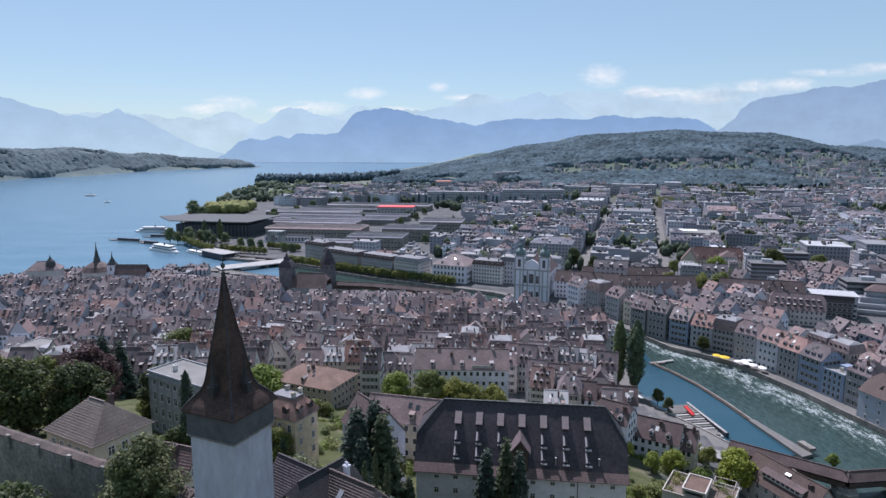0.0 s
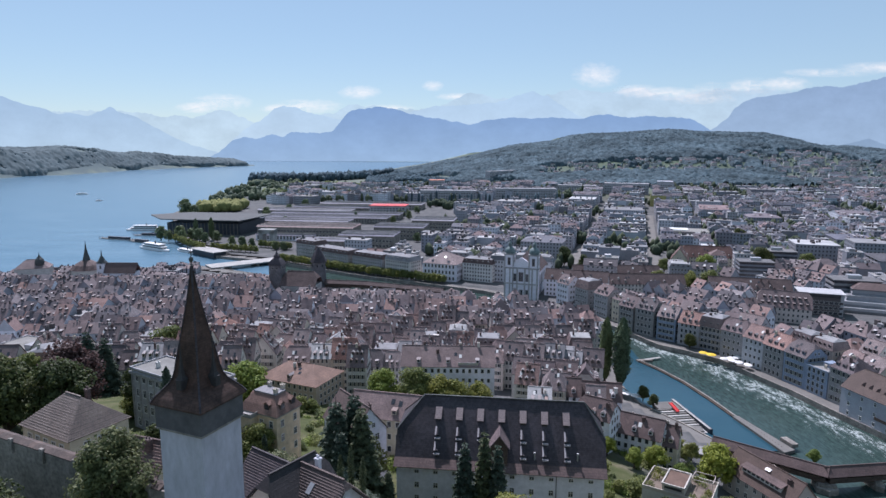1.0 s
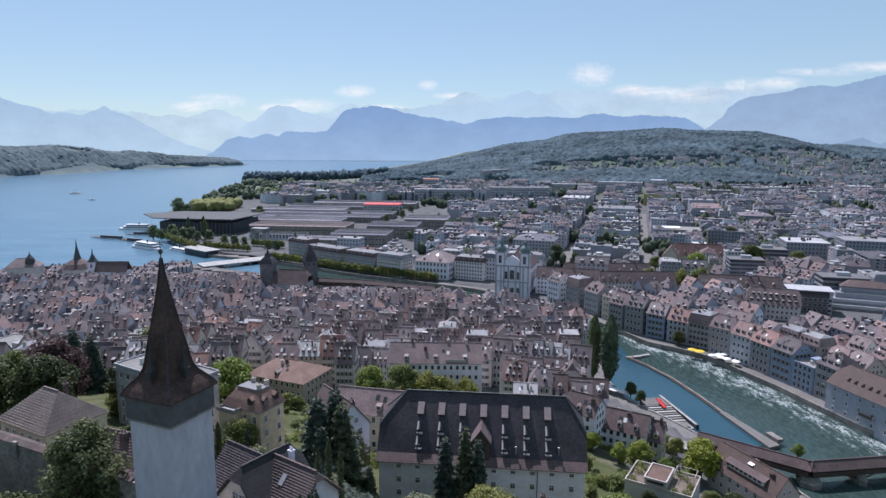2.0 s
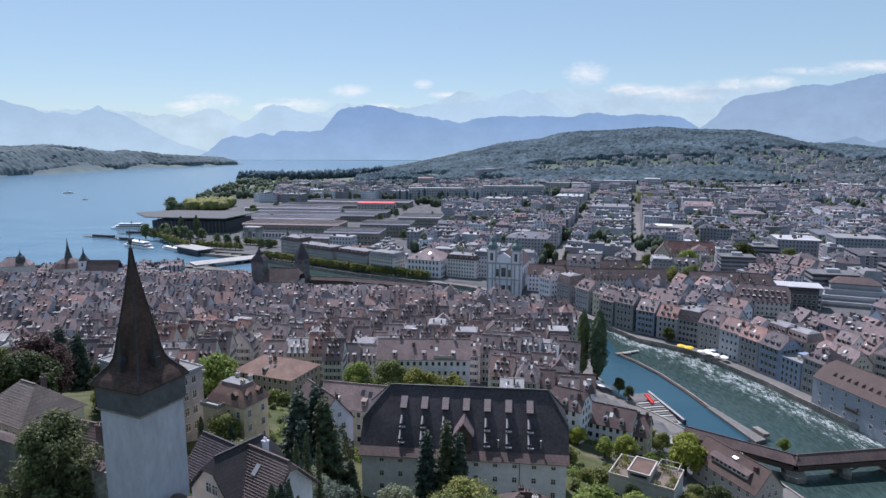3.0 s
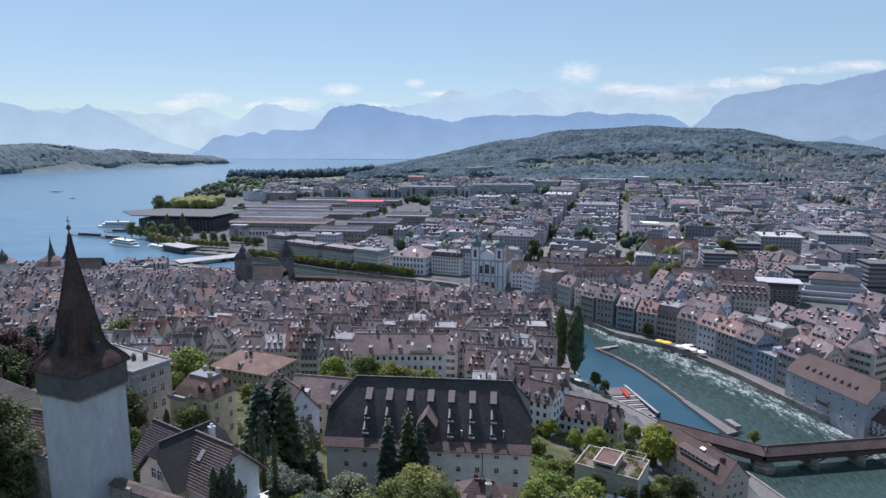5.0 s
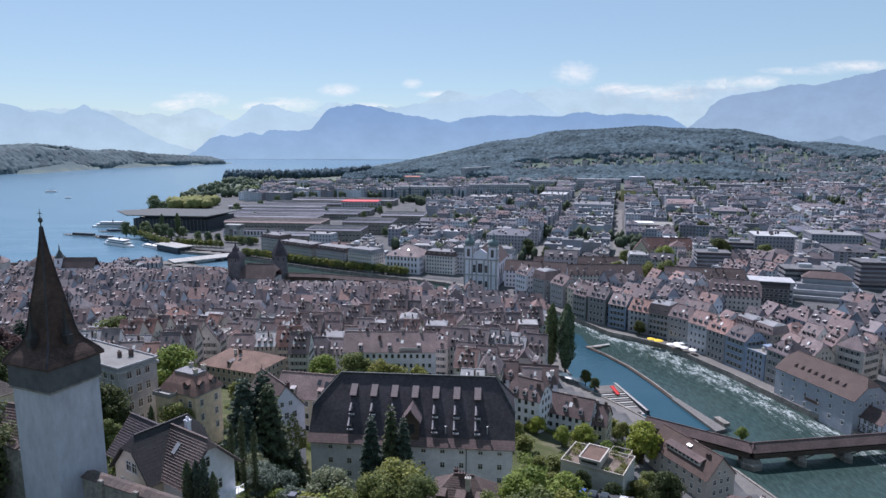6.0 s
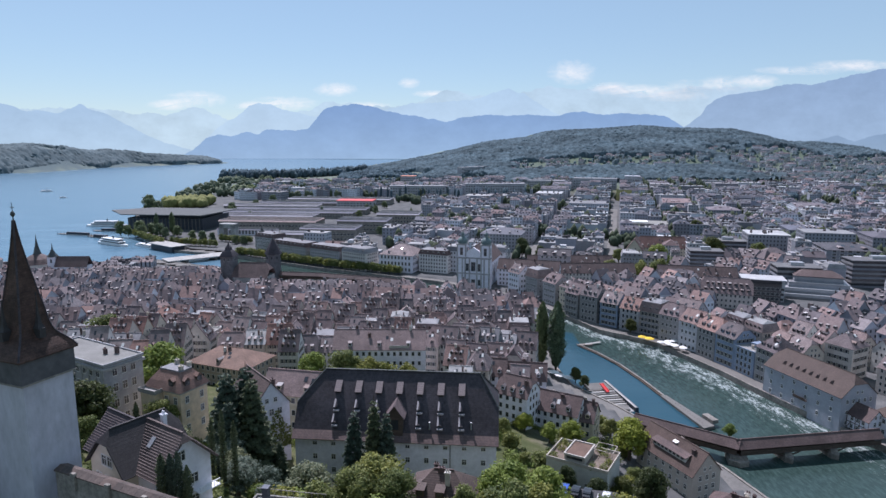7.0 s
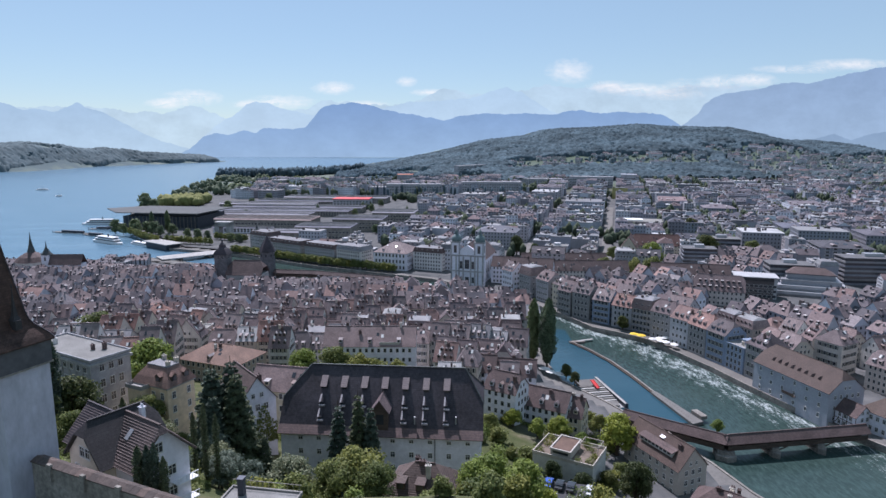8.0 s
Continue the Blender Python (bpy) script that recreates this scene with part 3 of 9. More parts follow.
def land(X, Y):
    """Height of the dry land."""
    X, Y = np.asarray(X, float), np.asarray(Y, float)
    bank = np.interp(Y, [-400, 40, 66, 85, 105, 124, 139, 150, 183, 240, 300, 345], [58, 63, 60, 55.5, 45, 35, 28.5, 26.5, 20.5, 10, 4, 2.2])
    hollow = np.interp(Y, [-400, 40, 66, 85, 100, 112, 124, 139, 150, 183, 240, 300, 345], [58, 63, 60, 54, 43.5, 33.5, 28, 26.5, 26, 20.5, 10, 4, 2.2])
    slope = bank + (hollow - bank) * ease(-14, 2, X)
    slope = slope + np.clip(-X, 0, 90) * 0.14 * ease(75, 125, Y) * (1 - ease(180, 300, Y))
    slope = slope * (1 - 0.93 * ease(28, 112, X) * ease(60, 130, Y)) + 2.0 * ease(28, 112, X)
    slope = slope * (1 - 0.9 * ease(110, 230, X))
    slope = np.maximum(slope, 2.2)
    rise = ease(1470, 2300, Y)
    hill = HILL_CREST(X) * rise * (1 - 0.35 * ease(2600, 3600, Y))
    hill = hill * (1 + 0.03 * roll(X, Y, 130, 1.0)) + 14 * ease(700, 1500, Y) * ease(-200, 500, X) * (1 - rise)
    return np.where(Y > 500, 2.2 + hill, slope)


def headland(X, Y):
    d = inside_by(HEADLAND, X, Y)
    return np.where(d > 0, 1 + 96 * ease(-25, 95, d) * (0.85 + 0.18 * roll(X, Y, 150, 0.4)) * (1 - 0.62 * ease(2650, 3600, Y)), -5)


def on_land(X, Y):
    return np.maximum(inside_by(OLD_TOWN, X, Y), inside_by(NEW_TOWN, X, Y))


def ground_at(x, y):
    return float(land(np.array([x]), np.array([y]))[0])


def steps(*spans):
    out = []
    for a, b, s in spans:
        out += list(np.arange(a, b, s))
    return np.array(out + [spans[-1][1]])


gx = steps((-4600, -1000, 90), (-1000, -380, 20), (-380, -120, 6), (-120, 260, 3), (260, 520, 9), (520, 1500, 28), (1500, 4700, 100))
gy = steps((-390, 0, 30), (0, 40, 6), (40, 380, 3), (380, 700, 7), (700, 1300, 16), (1300, 2800, 30), (2800, 4800, 80))
GX, GY = np.meshgrid(gx, gy)
dry = on_land(GX, GY)
GZ = np.where(dry > 5, land(GX, GY) + 0.15 * roll(GX, GY, 7) * (GY < 250), -5.0)
GZ = np.maximum(GZ, headland(GX, GY))
nx, ny = len(gx), len(gy)
idx = np.arange(nx * ny).reshape(ny, nx)
quads = np.stack([idx[:-1, :-1], idx[:-1, 1:], idx[1:, 1:], idx[1:, :-1]], -1).reshape(-1, 4)
me = bpy.data.meshes.new("ground")
me.from_pydata(np.stack([GX, GY, GZ], -1).reshape(-1, 3).tolist(), [], quads.tolist())
me.polygons.foreach_set("use_smooth", [True] * len(quads))

# ground cover: grass and gardens on the slope, pale streets in the flat town, meadows far off greyed by painted haze
mat, t, b = base_material("ground_cover", 0.95, 0, 0.2)
geo = t.nodes.new("ShaderNodeTexCoord").outputs["Object"]
sep = t.nodes.new("ShaderNodeSeparateXYZ")
t.links.new(geo, sep.inputs[0])


def span(source, lo, hi):
    r = t.nodes.new("ShaderNodeMapRange")
    r.inputs["From Min"].default_value, r.inputs["From Max"].default_value = lo, hi
    t.links.new(source, r.inputs["Value"])
    return r.outputs[0]


grass = ramp(t, [(0.3, (0.040, 0.050, 0.022)), (0.48, (0.068, 0.080, 0.030)), (0.6, (0.10, 0.10, 0.05)), (0.72, (0.17, 0.15, 0.10))], grain(t, 0.12, 8, 0.7))
street = ramp(t, [(0.3, (0.07, 0.075, 0.075)), (0.5, (0.105, 0.107, 0.108)), (0.72, (0.17, 0.168, 0.165))], grain(t, 0.06, 6, 0.7))
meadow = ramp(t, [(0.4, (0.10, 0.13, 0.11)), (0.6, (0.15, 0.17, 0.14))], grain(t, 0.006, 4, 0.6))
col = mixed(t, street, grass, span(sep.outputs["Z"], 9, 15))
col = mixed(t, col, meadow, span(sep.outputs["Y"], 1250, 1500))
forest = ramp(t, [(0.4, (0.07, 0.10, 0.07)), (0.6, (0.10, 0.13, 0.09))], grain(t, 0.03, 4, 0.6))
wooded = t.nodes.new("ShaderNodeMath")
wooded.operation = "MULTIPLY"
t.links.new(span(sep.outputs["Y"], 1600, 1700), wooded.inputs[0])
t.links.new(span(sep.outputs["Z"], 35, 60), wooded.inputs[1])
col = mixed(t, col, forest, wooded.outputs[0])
# headland fields with haze painted in as blue-green tints
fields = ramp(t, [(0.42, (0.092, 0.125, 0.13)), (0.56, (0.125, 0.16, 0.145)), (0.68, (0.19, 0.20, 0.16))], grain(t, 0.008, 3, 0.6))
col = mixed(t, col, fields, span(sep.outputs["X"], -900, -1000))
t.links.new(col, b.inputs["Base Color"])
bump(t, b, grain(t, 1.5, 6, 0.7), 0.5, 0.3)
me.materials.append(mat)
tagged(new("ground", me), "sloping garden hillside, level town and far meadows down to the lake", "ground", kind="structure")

# water: the lake, the lively river and the calm basin above the weir
WEIR = [(110.5, 322), (116.5, 309), (122.5, 291), (126.5, 270), (129.3, 249), (132, 237), (134, 222)]
lake = Shape().add([(-4700, 300, 0), (-120, 300, 0), (-120, 545, 0), (-60, 700, 0), (420, 4800, 0), (-4700, 4800, 0)], [(0, 1, 2, 3, 4, 5)])
structure("lake_water", lake, LAKE, "calm blue lake reaching to the mountains", "water")


def ribbon(a, b, z, step=4.0):
    """A sheet between two lines, with both cut into equally many pieces."""
    def cut(line, n):
        p = np.array(line, float)
        s = np.r_[0, np.cumsum(np.hypot(*np.diff(p, axis=0).T))]
        q = np.linspace(0, s[-1], n)
        return np.stack([np.interp(q, s, p[:, 0]), np.interp(q, s, p[:, 1])], -1)
    n = int(sum(math.dist(p, q) for p, q in zip(a, a[1:])) / step) + 2
    A, B = cut(a, n), cut(b, n)
    s = Shape()
    s.add([(*p, z) for p in A] + [(*p, z) for p in B], [(i, n + i, n + i + 1, i + 1) for i in range(n - 1)])
    return s, A, B


river, RA, RB = ribbon(LEFT_BANK, RIGHT_BANK, 0.03)
mat = RIVER
rt = mat.node_tree
rb = rt.nodes["Principled BSDF"]
foam_noise = grain(rt, 1.5, 14, 0.9, (1.3, 0.5, 1))
foam_patch = grain(rt, 0.16, 6, 0.7, (1.8, 0.6, 1))
uvs = rt.nodes.new("ShaderNodeSeparateXYZ")
rt.links.new(rt.nodes.new("ShaderNodeTexCoord").outputs["UV"], uvs.inputs[0])
across = ramp(rt, [(0.0, (0.40,) * 3), (0.6, (0.56,) * 3), (0.80, (0.86,) * 3), (0.93, (1.06,) * 3), (1.0, (0.85,) * 3)], uvs.outputs["X"])
rapid = ramp(rt, [(0.0, (0.55,) * 3), (0.38, (0.6,) * 3), (0.45, (1.08,) * 3), (0.58, (1.0,) * 3), (0.68, (0.92,) * 3), (1.0, (0.96,) * 3)], uvs.outputs["Y"])
parts_ = [foam_noise, foam_patch, across, rapid]
prod = parts_[0]
for q in parts_[1:]:
    fm = rt.nodes.new("ShaderNodeMath")
    fm.operation = "MULTIPLY"
    rt.links.new(prod, fm.inputs[0])
    rt.links.new(q, fm.inputs[1])
    prod = fm.outputs[0]
mask = ramp(rt, [(0.215, (0, 0, 0)), (0.31, (0.8, 0.8, 0.8))], prod)
sparkle = ramp(rt, [(0.44, (0.12, 0.12, 0.12)), (0.58, (1, 1, 1))], grain(rt, 0.75, 4, 0.7, (1.2, 0.6, 1)))
mask = mixed(rt, mask, sparkle, 1.0, "MULTIPLY")
# glints painted on the water: scattered white flecks join the foam mask
glint = ramp(rt, [(0.66, (0, 0, 0)), (0.74, (0.35, 0.35, 0.35))], grain(rt, 0.6, 5, 0.75, (1.2, 0.5, 1)))
mask = mixed(rt, mask, glint, 1.0, "ADD")
old = rb.inputs["Base Color"].links[0].from_socket
# light on the ripples painted as paler streaks in the water colour
ripple = ramp(rt, [(0.42, (0, 0, 0)), (0.66, (0.6, 0.6, 0.6))], grain(rt, 0.42, 7, 0.72, (1.9, 0.55, 1)))
old = mixed(rt, old, (0.062, 0.104, 0.098, 1), ripple)
rt.links.new(mixed(rt, old, (0.62, 0.68, 0.68, 1), mask), rb.inputs["Base Color"])
rr = ramp(rt, [(0, (0.16,) * 3), (1, (0.8,) * 3)], mask)
rt.links.new(rr, rb.inputs["Roughness"])
river_me = river.mesh("river_water", [RIVER])
uvl = river_me.uv_layers.new(name="flow")
half_n = len(RA)
for loop in river_me.loops:
    q = loop.vertex_index
    uvl.data[loop.index].uv = ((0.0 if q < half_n else 1.0), (q % half_n) / (half_n - 1))
structure("river_water", river_me, RIVER, "green river with white rapids below the weir", "water")
calm, _, _ = ribbon([(104, 352), (101, 327), (90, 284), (92, 262), (104, 240), (112, 222)], [(113, 345), (112, 322)] + WEIR[1:5] + [(132, 237), (134, 222)], 0.32)
structure("basin_water", calm, CALM, "calm blue basin held back above the needle weir", "water")


def quay(name, line, width, z, label, side):
    """A paved bank with a stone wall down into the water."""
    p = np.array(line, float)
    d = np.gradient(p, axis=0)
    n = np.stack([-d[:, 1], d[:, 0]], -1) * side
    n /= np.hypot(n[:, 0], n[:, 1])[:, None]
    q = p + n * width
    m = len(p)
    top = Shape()
    top.add([(*a, z) for a in p] + [(*a, z) for a in q], [(i, i + 1, m + i + 1, m + i) if side > 0 else (i, m + i, m + i + 1, i + 1) for i in range(m - 1)])
    structure(name, top, PAVING, label, "pavement")
    w = Shape()
    a0, a1 = p - n * 0.35, p + n * 0.45
    for i in range(m - 1):
        for (u, v, zb, zt) in ((a0, a1, -3, z + 0.35),):
            w.add([(*u[i], zb), (*u[i + 1], zb), (*v[i + 1], zb), (*v[i], zb), (*u[i], zt), (*u[i + 1], zt), (*v[i + 1], zt), (*v[i], zt)],
                  [(4, 5, 6, 7), (0, 1, 5, 4), (2, 3, 7, 6), (1, 0, 3, 2), (0, 4, 7, 3), (1, 2, 6, 5)])
    structure("quay_wall", w, STONE, "grey stone quay wall along the water", "quay wall")


quay("pavement_left_bank", LEFT_BANK[:15], 7, 2.3, "pale paved promenade along the old town river bank", -1)
quay("pavement_right_bank", RIGHT_BANK[:15], 6.5, 2.3, "pale paved promenade below the river houses", 1)
quay("pavement_lake", LAKE_SHORE[1:], 14, 2.2, "lakeside promenade of the old town", -1)
quay("pavement_station", STATION_SHORE[:7], 16, 2.2, "lakeside promenade by the landing stages", -1)

# ---------------------------------------------------------------- far mountains and clouds

def noise_row(a, seed):
    return np.array([noise.noise((float(x), seed * 7.3, 0.5)) for x in a])


def mountain_range(name, label, dist, marks, low, high, rough, seed=1.0, depth=80, fade=0.10, base=-20):
    """A long ridge through summits and saddles, given as bearing and rise in thousandths of the distance."""
    n, m = 460, 9
    xs, zs = np.array([a for a, _ in marks]) * dist / 1000, 113 + np.array([b for _, b in marks]) * dist / 1000
    X = np.linspace(xs[0], xs[-1], n)
    ridge = np.interp(X, xs, zs)
    soft = np.hanning(6)
    ridge = np.convolve(np.pad(ridge, 3, "edge"), soft / soft.sum(), "same")[3:-3]
    crag = sum(noise_row(X * f, seed + f) / g for f, g in ((0.006, 1.2), (0.014, 1.6), (0.034, 2.4), (0.08, 4)))
    ridge = np.maximum(ridge + rough * 100 * crag, 2)
    v, f = [], []
    for j in range(m):
        q = j / (m - 1)
        prof = math.sin(min(q / 0.7, 1) * math.pi / 2) if q <= 0.7 else 1 - 0.8 * (q - 0.7) / 0.3
        y = dist - depth * (0.7 - q)
        wob = noise_row(X * 0.012 + j * 3.1, seed + 9) * depth * 0.12
        v += [(float(x), float(y + (w if 0 < j < 6 else 0)), float(base + (r - base) * prof)) for x, r, w in zip(X, ridge, wob)]
    for j in range(m - 1):
        f += [(j * n + i, j * n + i + 1, (j + 1) * n + i + 1, (j + 1) * n + i) for i in range(n - 1)]
    s = Shape().add(v, f)
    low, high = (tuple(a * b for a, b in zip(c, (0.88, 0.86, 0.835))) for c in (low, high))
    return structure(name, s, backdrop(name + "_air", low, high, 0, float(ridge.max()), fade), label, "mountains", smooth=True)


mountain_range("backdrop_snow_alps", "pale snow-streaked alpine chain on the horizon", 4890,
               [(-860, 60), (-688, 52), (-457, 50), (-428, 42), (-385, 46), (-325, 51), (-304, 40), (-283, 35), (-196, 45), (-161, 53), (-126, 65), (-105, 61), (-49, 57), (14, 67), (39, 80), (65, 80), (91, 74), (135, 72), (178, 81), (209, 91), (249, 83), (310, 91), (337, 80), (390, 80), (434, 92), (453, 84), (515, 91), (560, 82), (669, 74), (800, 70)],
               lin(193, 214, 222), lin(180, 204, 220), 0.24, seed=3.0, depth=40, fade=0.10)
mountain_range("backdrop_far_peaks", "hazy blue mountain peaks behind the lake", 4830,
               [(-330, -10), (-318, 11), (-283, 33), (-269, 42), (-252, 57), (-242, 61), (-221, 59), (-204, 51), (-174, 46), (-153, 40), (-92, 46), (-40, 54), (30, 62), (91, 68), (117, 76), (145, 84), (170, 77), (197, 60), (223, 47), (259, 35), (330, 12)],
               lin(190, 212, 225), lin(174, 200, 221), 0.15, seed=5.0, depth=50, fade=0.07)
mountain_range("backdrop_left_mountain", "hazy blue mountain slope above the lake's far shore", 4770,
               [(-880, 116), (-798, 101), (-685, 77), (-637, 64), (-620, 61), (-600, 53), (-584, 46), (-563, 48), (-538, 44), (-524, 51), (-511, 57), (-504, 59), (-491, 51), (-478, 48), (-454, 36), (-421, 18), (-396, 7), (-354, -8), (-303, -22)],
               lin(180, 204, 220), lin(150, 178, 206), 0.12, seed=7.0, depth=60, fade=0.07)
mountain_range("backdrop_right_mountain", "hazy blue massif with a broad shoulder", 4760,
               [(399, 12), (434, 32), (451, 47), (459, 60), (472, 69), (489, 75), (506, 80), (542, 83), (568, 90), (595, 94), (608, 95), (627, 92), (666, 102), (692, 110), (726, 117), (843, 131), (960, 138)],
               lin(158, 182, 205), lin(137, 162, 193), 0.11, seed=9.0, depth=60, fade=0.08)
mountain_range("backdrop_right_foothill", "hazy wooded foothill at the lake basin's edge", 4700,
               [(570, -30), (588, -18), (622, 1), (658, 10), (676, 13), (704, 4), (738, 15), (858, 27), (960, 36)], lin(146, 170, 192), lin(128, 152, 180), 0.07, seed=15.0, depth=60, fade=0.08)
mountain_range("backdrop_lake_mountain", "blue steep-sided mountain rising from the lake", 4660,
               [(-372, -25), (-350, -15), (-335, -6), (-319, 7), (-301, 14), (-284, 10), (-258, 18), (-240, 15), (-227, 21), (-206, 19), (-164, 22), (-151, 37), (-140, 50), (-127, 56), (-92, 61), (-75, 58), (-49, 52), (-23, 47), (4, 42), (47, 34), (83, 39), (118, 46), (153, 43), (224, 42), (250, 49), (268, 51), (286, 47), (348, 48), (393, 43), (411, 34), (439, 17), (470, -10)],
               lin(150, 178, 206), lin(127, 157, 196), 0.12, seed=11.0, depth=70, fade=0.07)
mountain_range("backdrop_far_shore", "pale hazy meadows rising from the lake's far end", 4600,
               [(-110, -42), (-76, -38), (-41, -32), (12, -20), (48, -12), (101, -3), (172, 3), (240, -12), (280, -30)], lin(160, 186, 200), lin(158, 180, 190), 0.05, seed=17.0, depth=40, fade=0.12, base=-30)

# clouds low over the mountains: flat sheets, their sunlit white put in as a glow
cl, ct, cb = base_material("cloud_white", 1.0, 0, 0)
ct.nodes.remove(cb)
em = ct.nodes.new("ShaderNodeEmission")
em.inputs["Color"].default_value = lin(238, 231, 222)
tp = ct.nodes.new("ShaderNodeBsdfTransparent")
ms = ct.nodes.new("ShaderNodeMixShader")
uvn = ct.nodes.new("ShaderNodeTexCoord").outputs["UV"]
mp = ct.nodes.new("ShaderNodeMapping")
ct.links.new(uvn, mp.inputs["Vector"])
gr = ct.nodes.new("ShaderNodeTexGradient")
gr.gradient_type = "SPHERICAL"
mp.inputs["Location"].default_value, mp.inputs["Scale"].default_value = (-1, -1, 0), (2, 2, 1)
ct.links.new(mp.outputs[0], gr.inputs["Vector"])
nz = grain(ct, 0.016, 7, 0.68, (1, 1, 2.0))
mul = ct.nodes.new("ShaderNodeMath")
mul.operation = "MULTIPLY"
ct.links.new(gr.outputs["Fac"], mul.inputs[0])
ct.links.new(nz, mul.inputs[1])
ct.links.new(ramp(ct, [(0.12, (0, 0, 0)), (0.5, (0.56, 0.56, 0.56))], mul.outputs[0]), ms.inputs[0])
ct.links.new(tp.outputs[0], ms.inputs[1])
ct.links.new(em.outputs[0], ms.inputs[2])
ct.links.new(ms.outputs[0], ct.nodes["Material Output"].inputs["Surface"])
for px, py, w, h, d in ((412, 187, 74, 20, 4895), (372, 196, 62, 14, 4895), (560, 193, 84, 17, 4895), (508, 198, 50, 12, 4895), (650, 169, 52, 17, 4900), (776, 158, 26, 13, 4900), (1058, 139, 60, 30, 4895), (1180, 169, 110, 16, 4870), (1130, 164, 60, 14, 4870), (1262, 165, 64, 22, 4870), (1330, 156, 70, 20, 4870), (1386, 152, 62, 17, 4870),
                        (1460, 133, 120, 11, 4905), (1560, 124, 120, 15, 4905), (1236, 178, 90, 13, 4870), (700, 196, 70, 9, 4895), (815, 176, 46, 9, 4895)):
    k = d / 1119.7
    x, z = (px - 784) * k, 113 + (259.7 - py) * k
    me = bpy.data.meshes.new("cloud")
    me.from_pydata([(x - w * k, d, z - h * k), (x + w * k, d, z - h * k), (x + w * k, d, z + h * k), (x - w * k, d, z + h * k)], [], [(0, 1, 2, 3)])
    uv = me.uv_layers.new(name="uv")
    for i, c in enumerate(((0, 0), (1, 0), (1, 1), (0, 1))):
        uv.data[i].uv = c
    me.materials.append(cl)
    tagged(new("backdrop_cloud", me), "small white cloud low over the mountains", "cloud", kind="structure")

# ---------------------------------------------------------------- trees


def leaf_quads(centres, normals, size, rng):
    """Small bent leaf clumps (two triangles each) at the centres, facing roughly along the normals."""
    n = len(centres)
    nrm = normals + rng.normal(0, 0.55, (n, 3))
    nrm /= np.linalg.norm(nrm, axis=1)[:, None]
    ref = rng.normal(0, 1, (n, 3))
    u = np.cross(nrm, ref)
    u /= np.linalg.norm(u, axis=1)[:, None]
    w = np.cross(nrm, u)
    s = (size * rng.uniform(0.6, 1.25, n))[:, None]
    a, b = centres - u * s, centres + u * s * 0.9
    c = centres + w * s * 0.75 - nrm * s * 0.25
    d = centres - w * s * 0.7 - nrm * s * 0.2
    v = np.stack([a, d, b, c], 1).reshape(-1, 3)
    f = [(4 * i, 4 * i + 1, 4 * i + 2, 4 * i + 3) for i in range(n)]
    return v.tolist(), f


def limb(s, pts, radii, n=6):
    """A tapered branch through the points."""
    base = len(s.v)
    for p, r in zip(pts, radii):
        s.v += [(p[0] + r * math.cos(2 * math.pi * i / n), p[1] + r * math.sin(2 * math.pi * i / n), p[2]) for i in range(n)]
    for j in range(len(pts) - 1):
        for i in range(n):
            s.f.append((base + j * n + i, base + j * n + (i + 1) % n, base + (j + 1) * n + (i + 1) % n, base + (j + 1) * n + i))
            s.k.append(0)


def broad_tree(name, label, h, r, leaf, count, size, seed, clear=0.22):
    """A broadleaf tree: forked trunk and a crown of many leaf clumps with gaps between its boughs."""
    rng = np.random.default_rng(seed)
    root = thing(name, label, "tree")
    boughs = []
    for i in range(40):
        a, q = rng.uniform(0, 2 * math.pi), rng.uniform(0, 1) ** 0.6
        zz = clear + 0.16 + (0.84 - clear) * rng.uniform(0.02, 0.94)
        wide = math.sin(min(max((zz - clear) / (1.04 - clear), 0.03), 1) * math.pi) ** 0.55
        boughs.append((r * 0.72 * q * wide * math.cos(a), r * 0.72 * q * wide * math.sin(a), h * zz - 0.1 * h * q, r * rng.uniform(0.18, 0.40)))
    boughs.append((0, 0, h * 0.86, r * 0.36))
    t = Shape()
    limb(t, [(0, 0, -1), (0, 0, h * clear), (0.1, 0.05, h * 0.5), (0, 0.1, h * 0.8)], [r * 0.09, r * 0.07, r * 0.045, r * 0.012], 8)
    for bx, by, bz, br in boughs[:9]:
        limb(t, [(0, 0, h * clear * 0.95), (bx * 0.5, by * 0.5, (h * clear + bz) / 2), (bx, by, bz)], [r * 0.045, r * 0.03, r * 0.01], 5)
    part("trunk", t, BARK, root)
    C, N = [], []
    per = count // len(boughs)
    for bx, by, bz, br in boughs:
        d = rng.normal(0, 1, (per, 3))
        d /= np.linalg.norm(d, axis=1)[:, None]
        rad = br * rng.uniform(0.4, 1.2, per)[:, None]
        C.append(np.array([bx, by, bz]) + d * rad * np.array([1, 1, 0.8]))
        N.append(d + np.array([0, 0, 0.3]))
    v, f = leaf_quads(np.concatenate(C), np.concatenate(N), size, rng)
    part("crown", Shape().add(v, f), leaf, root)
    return root


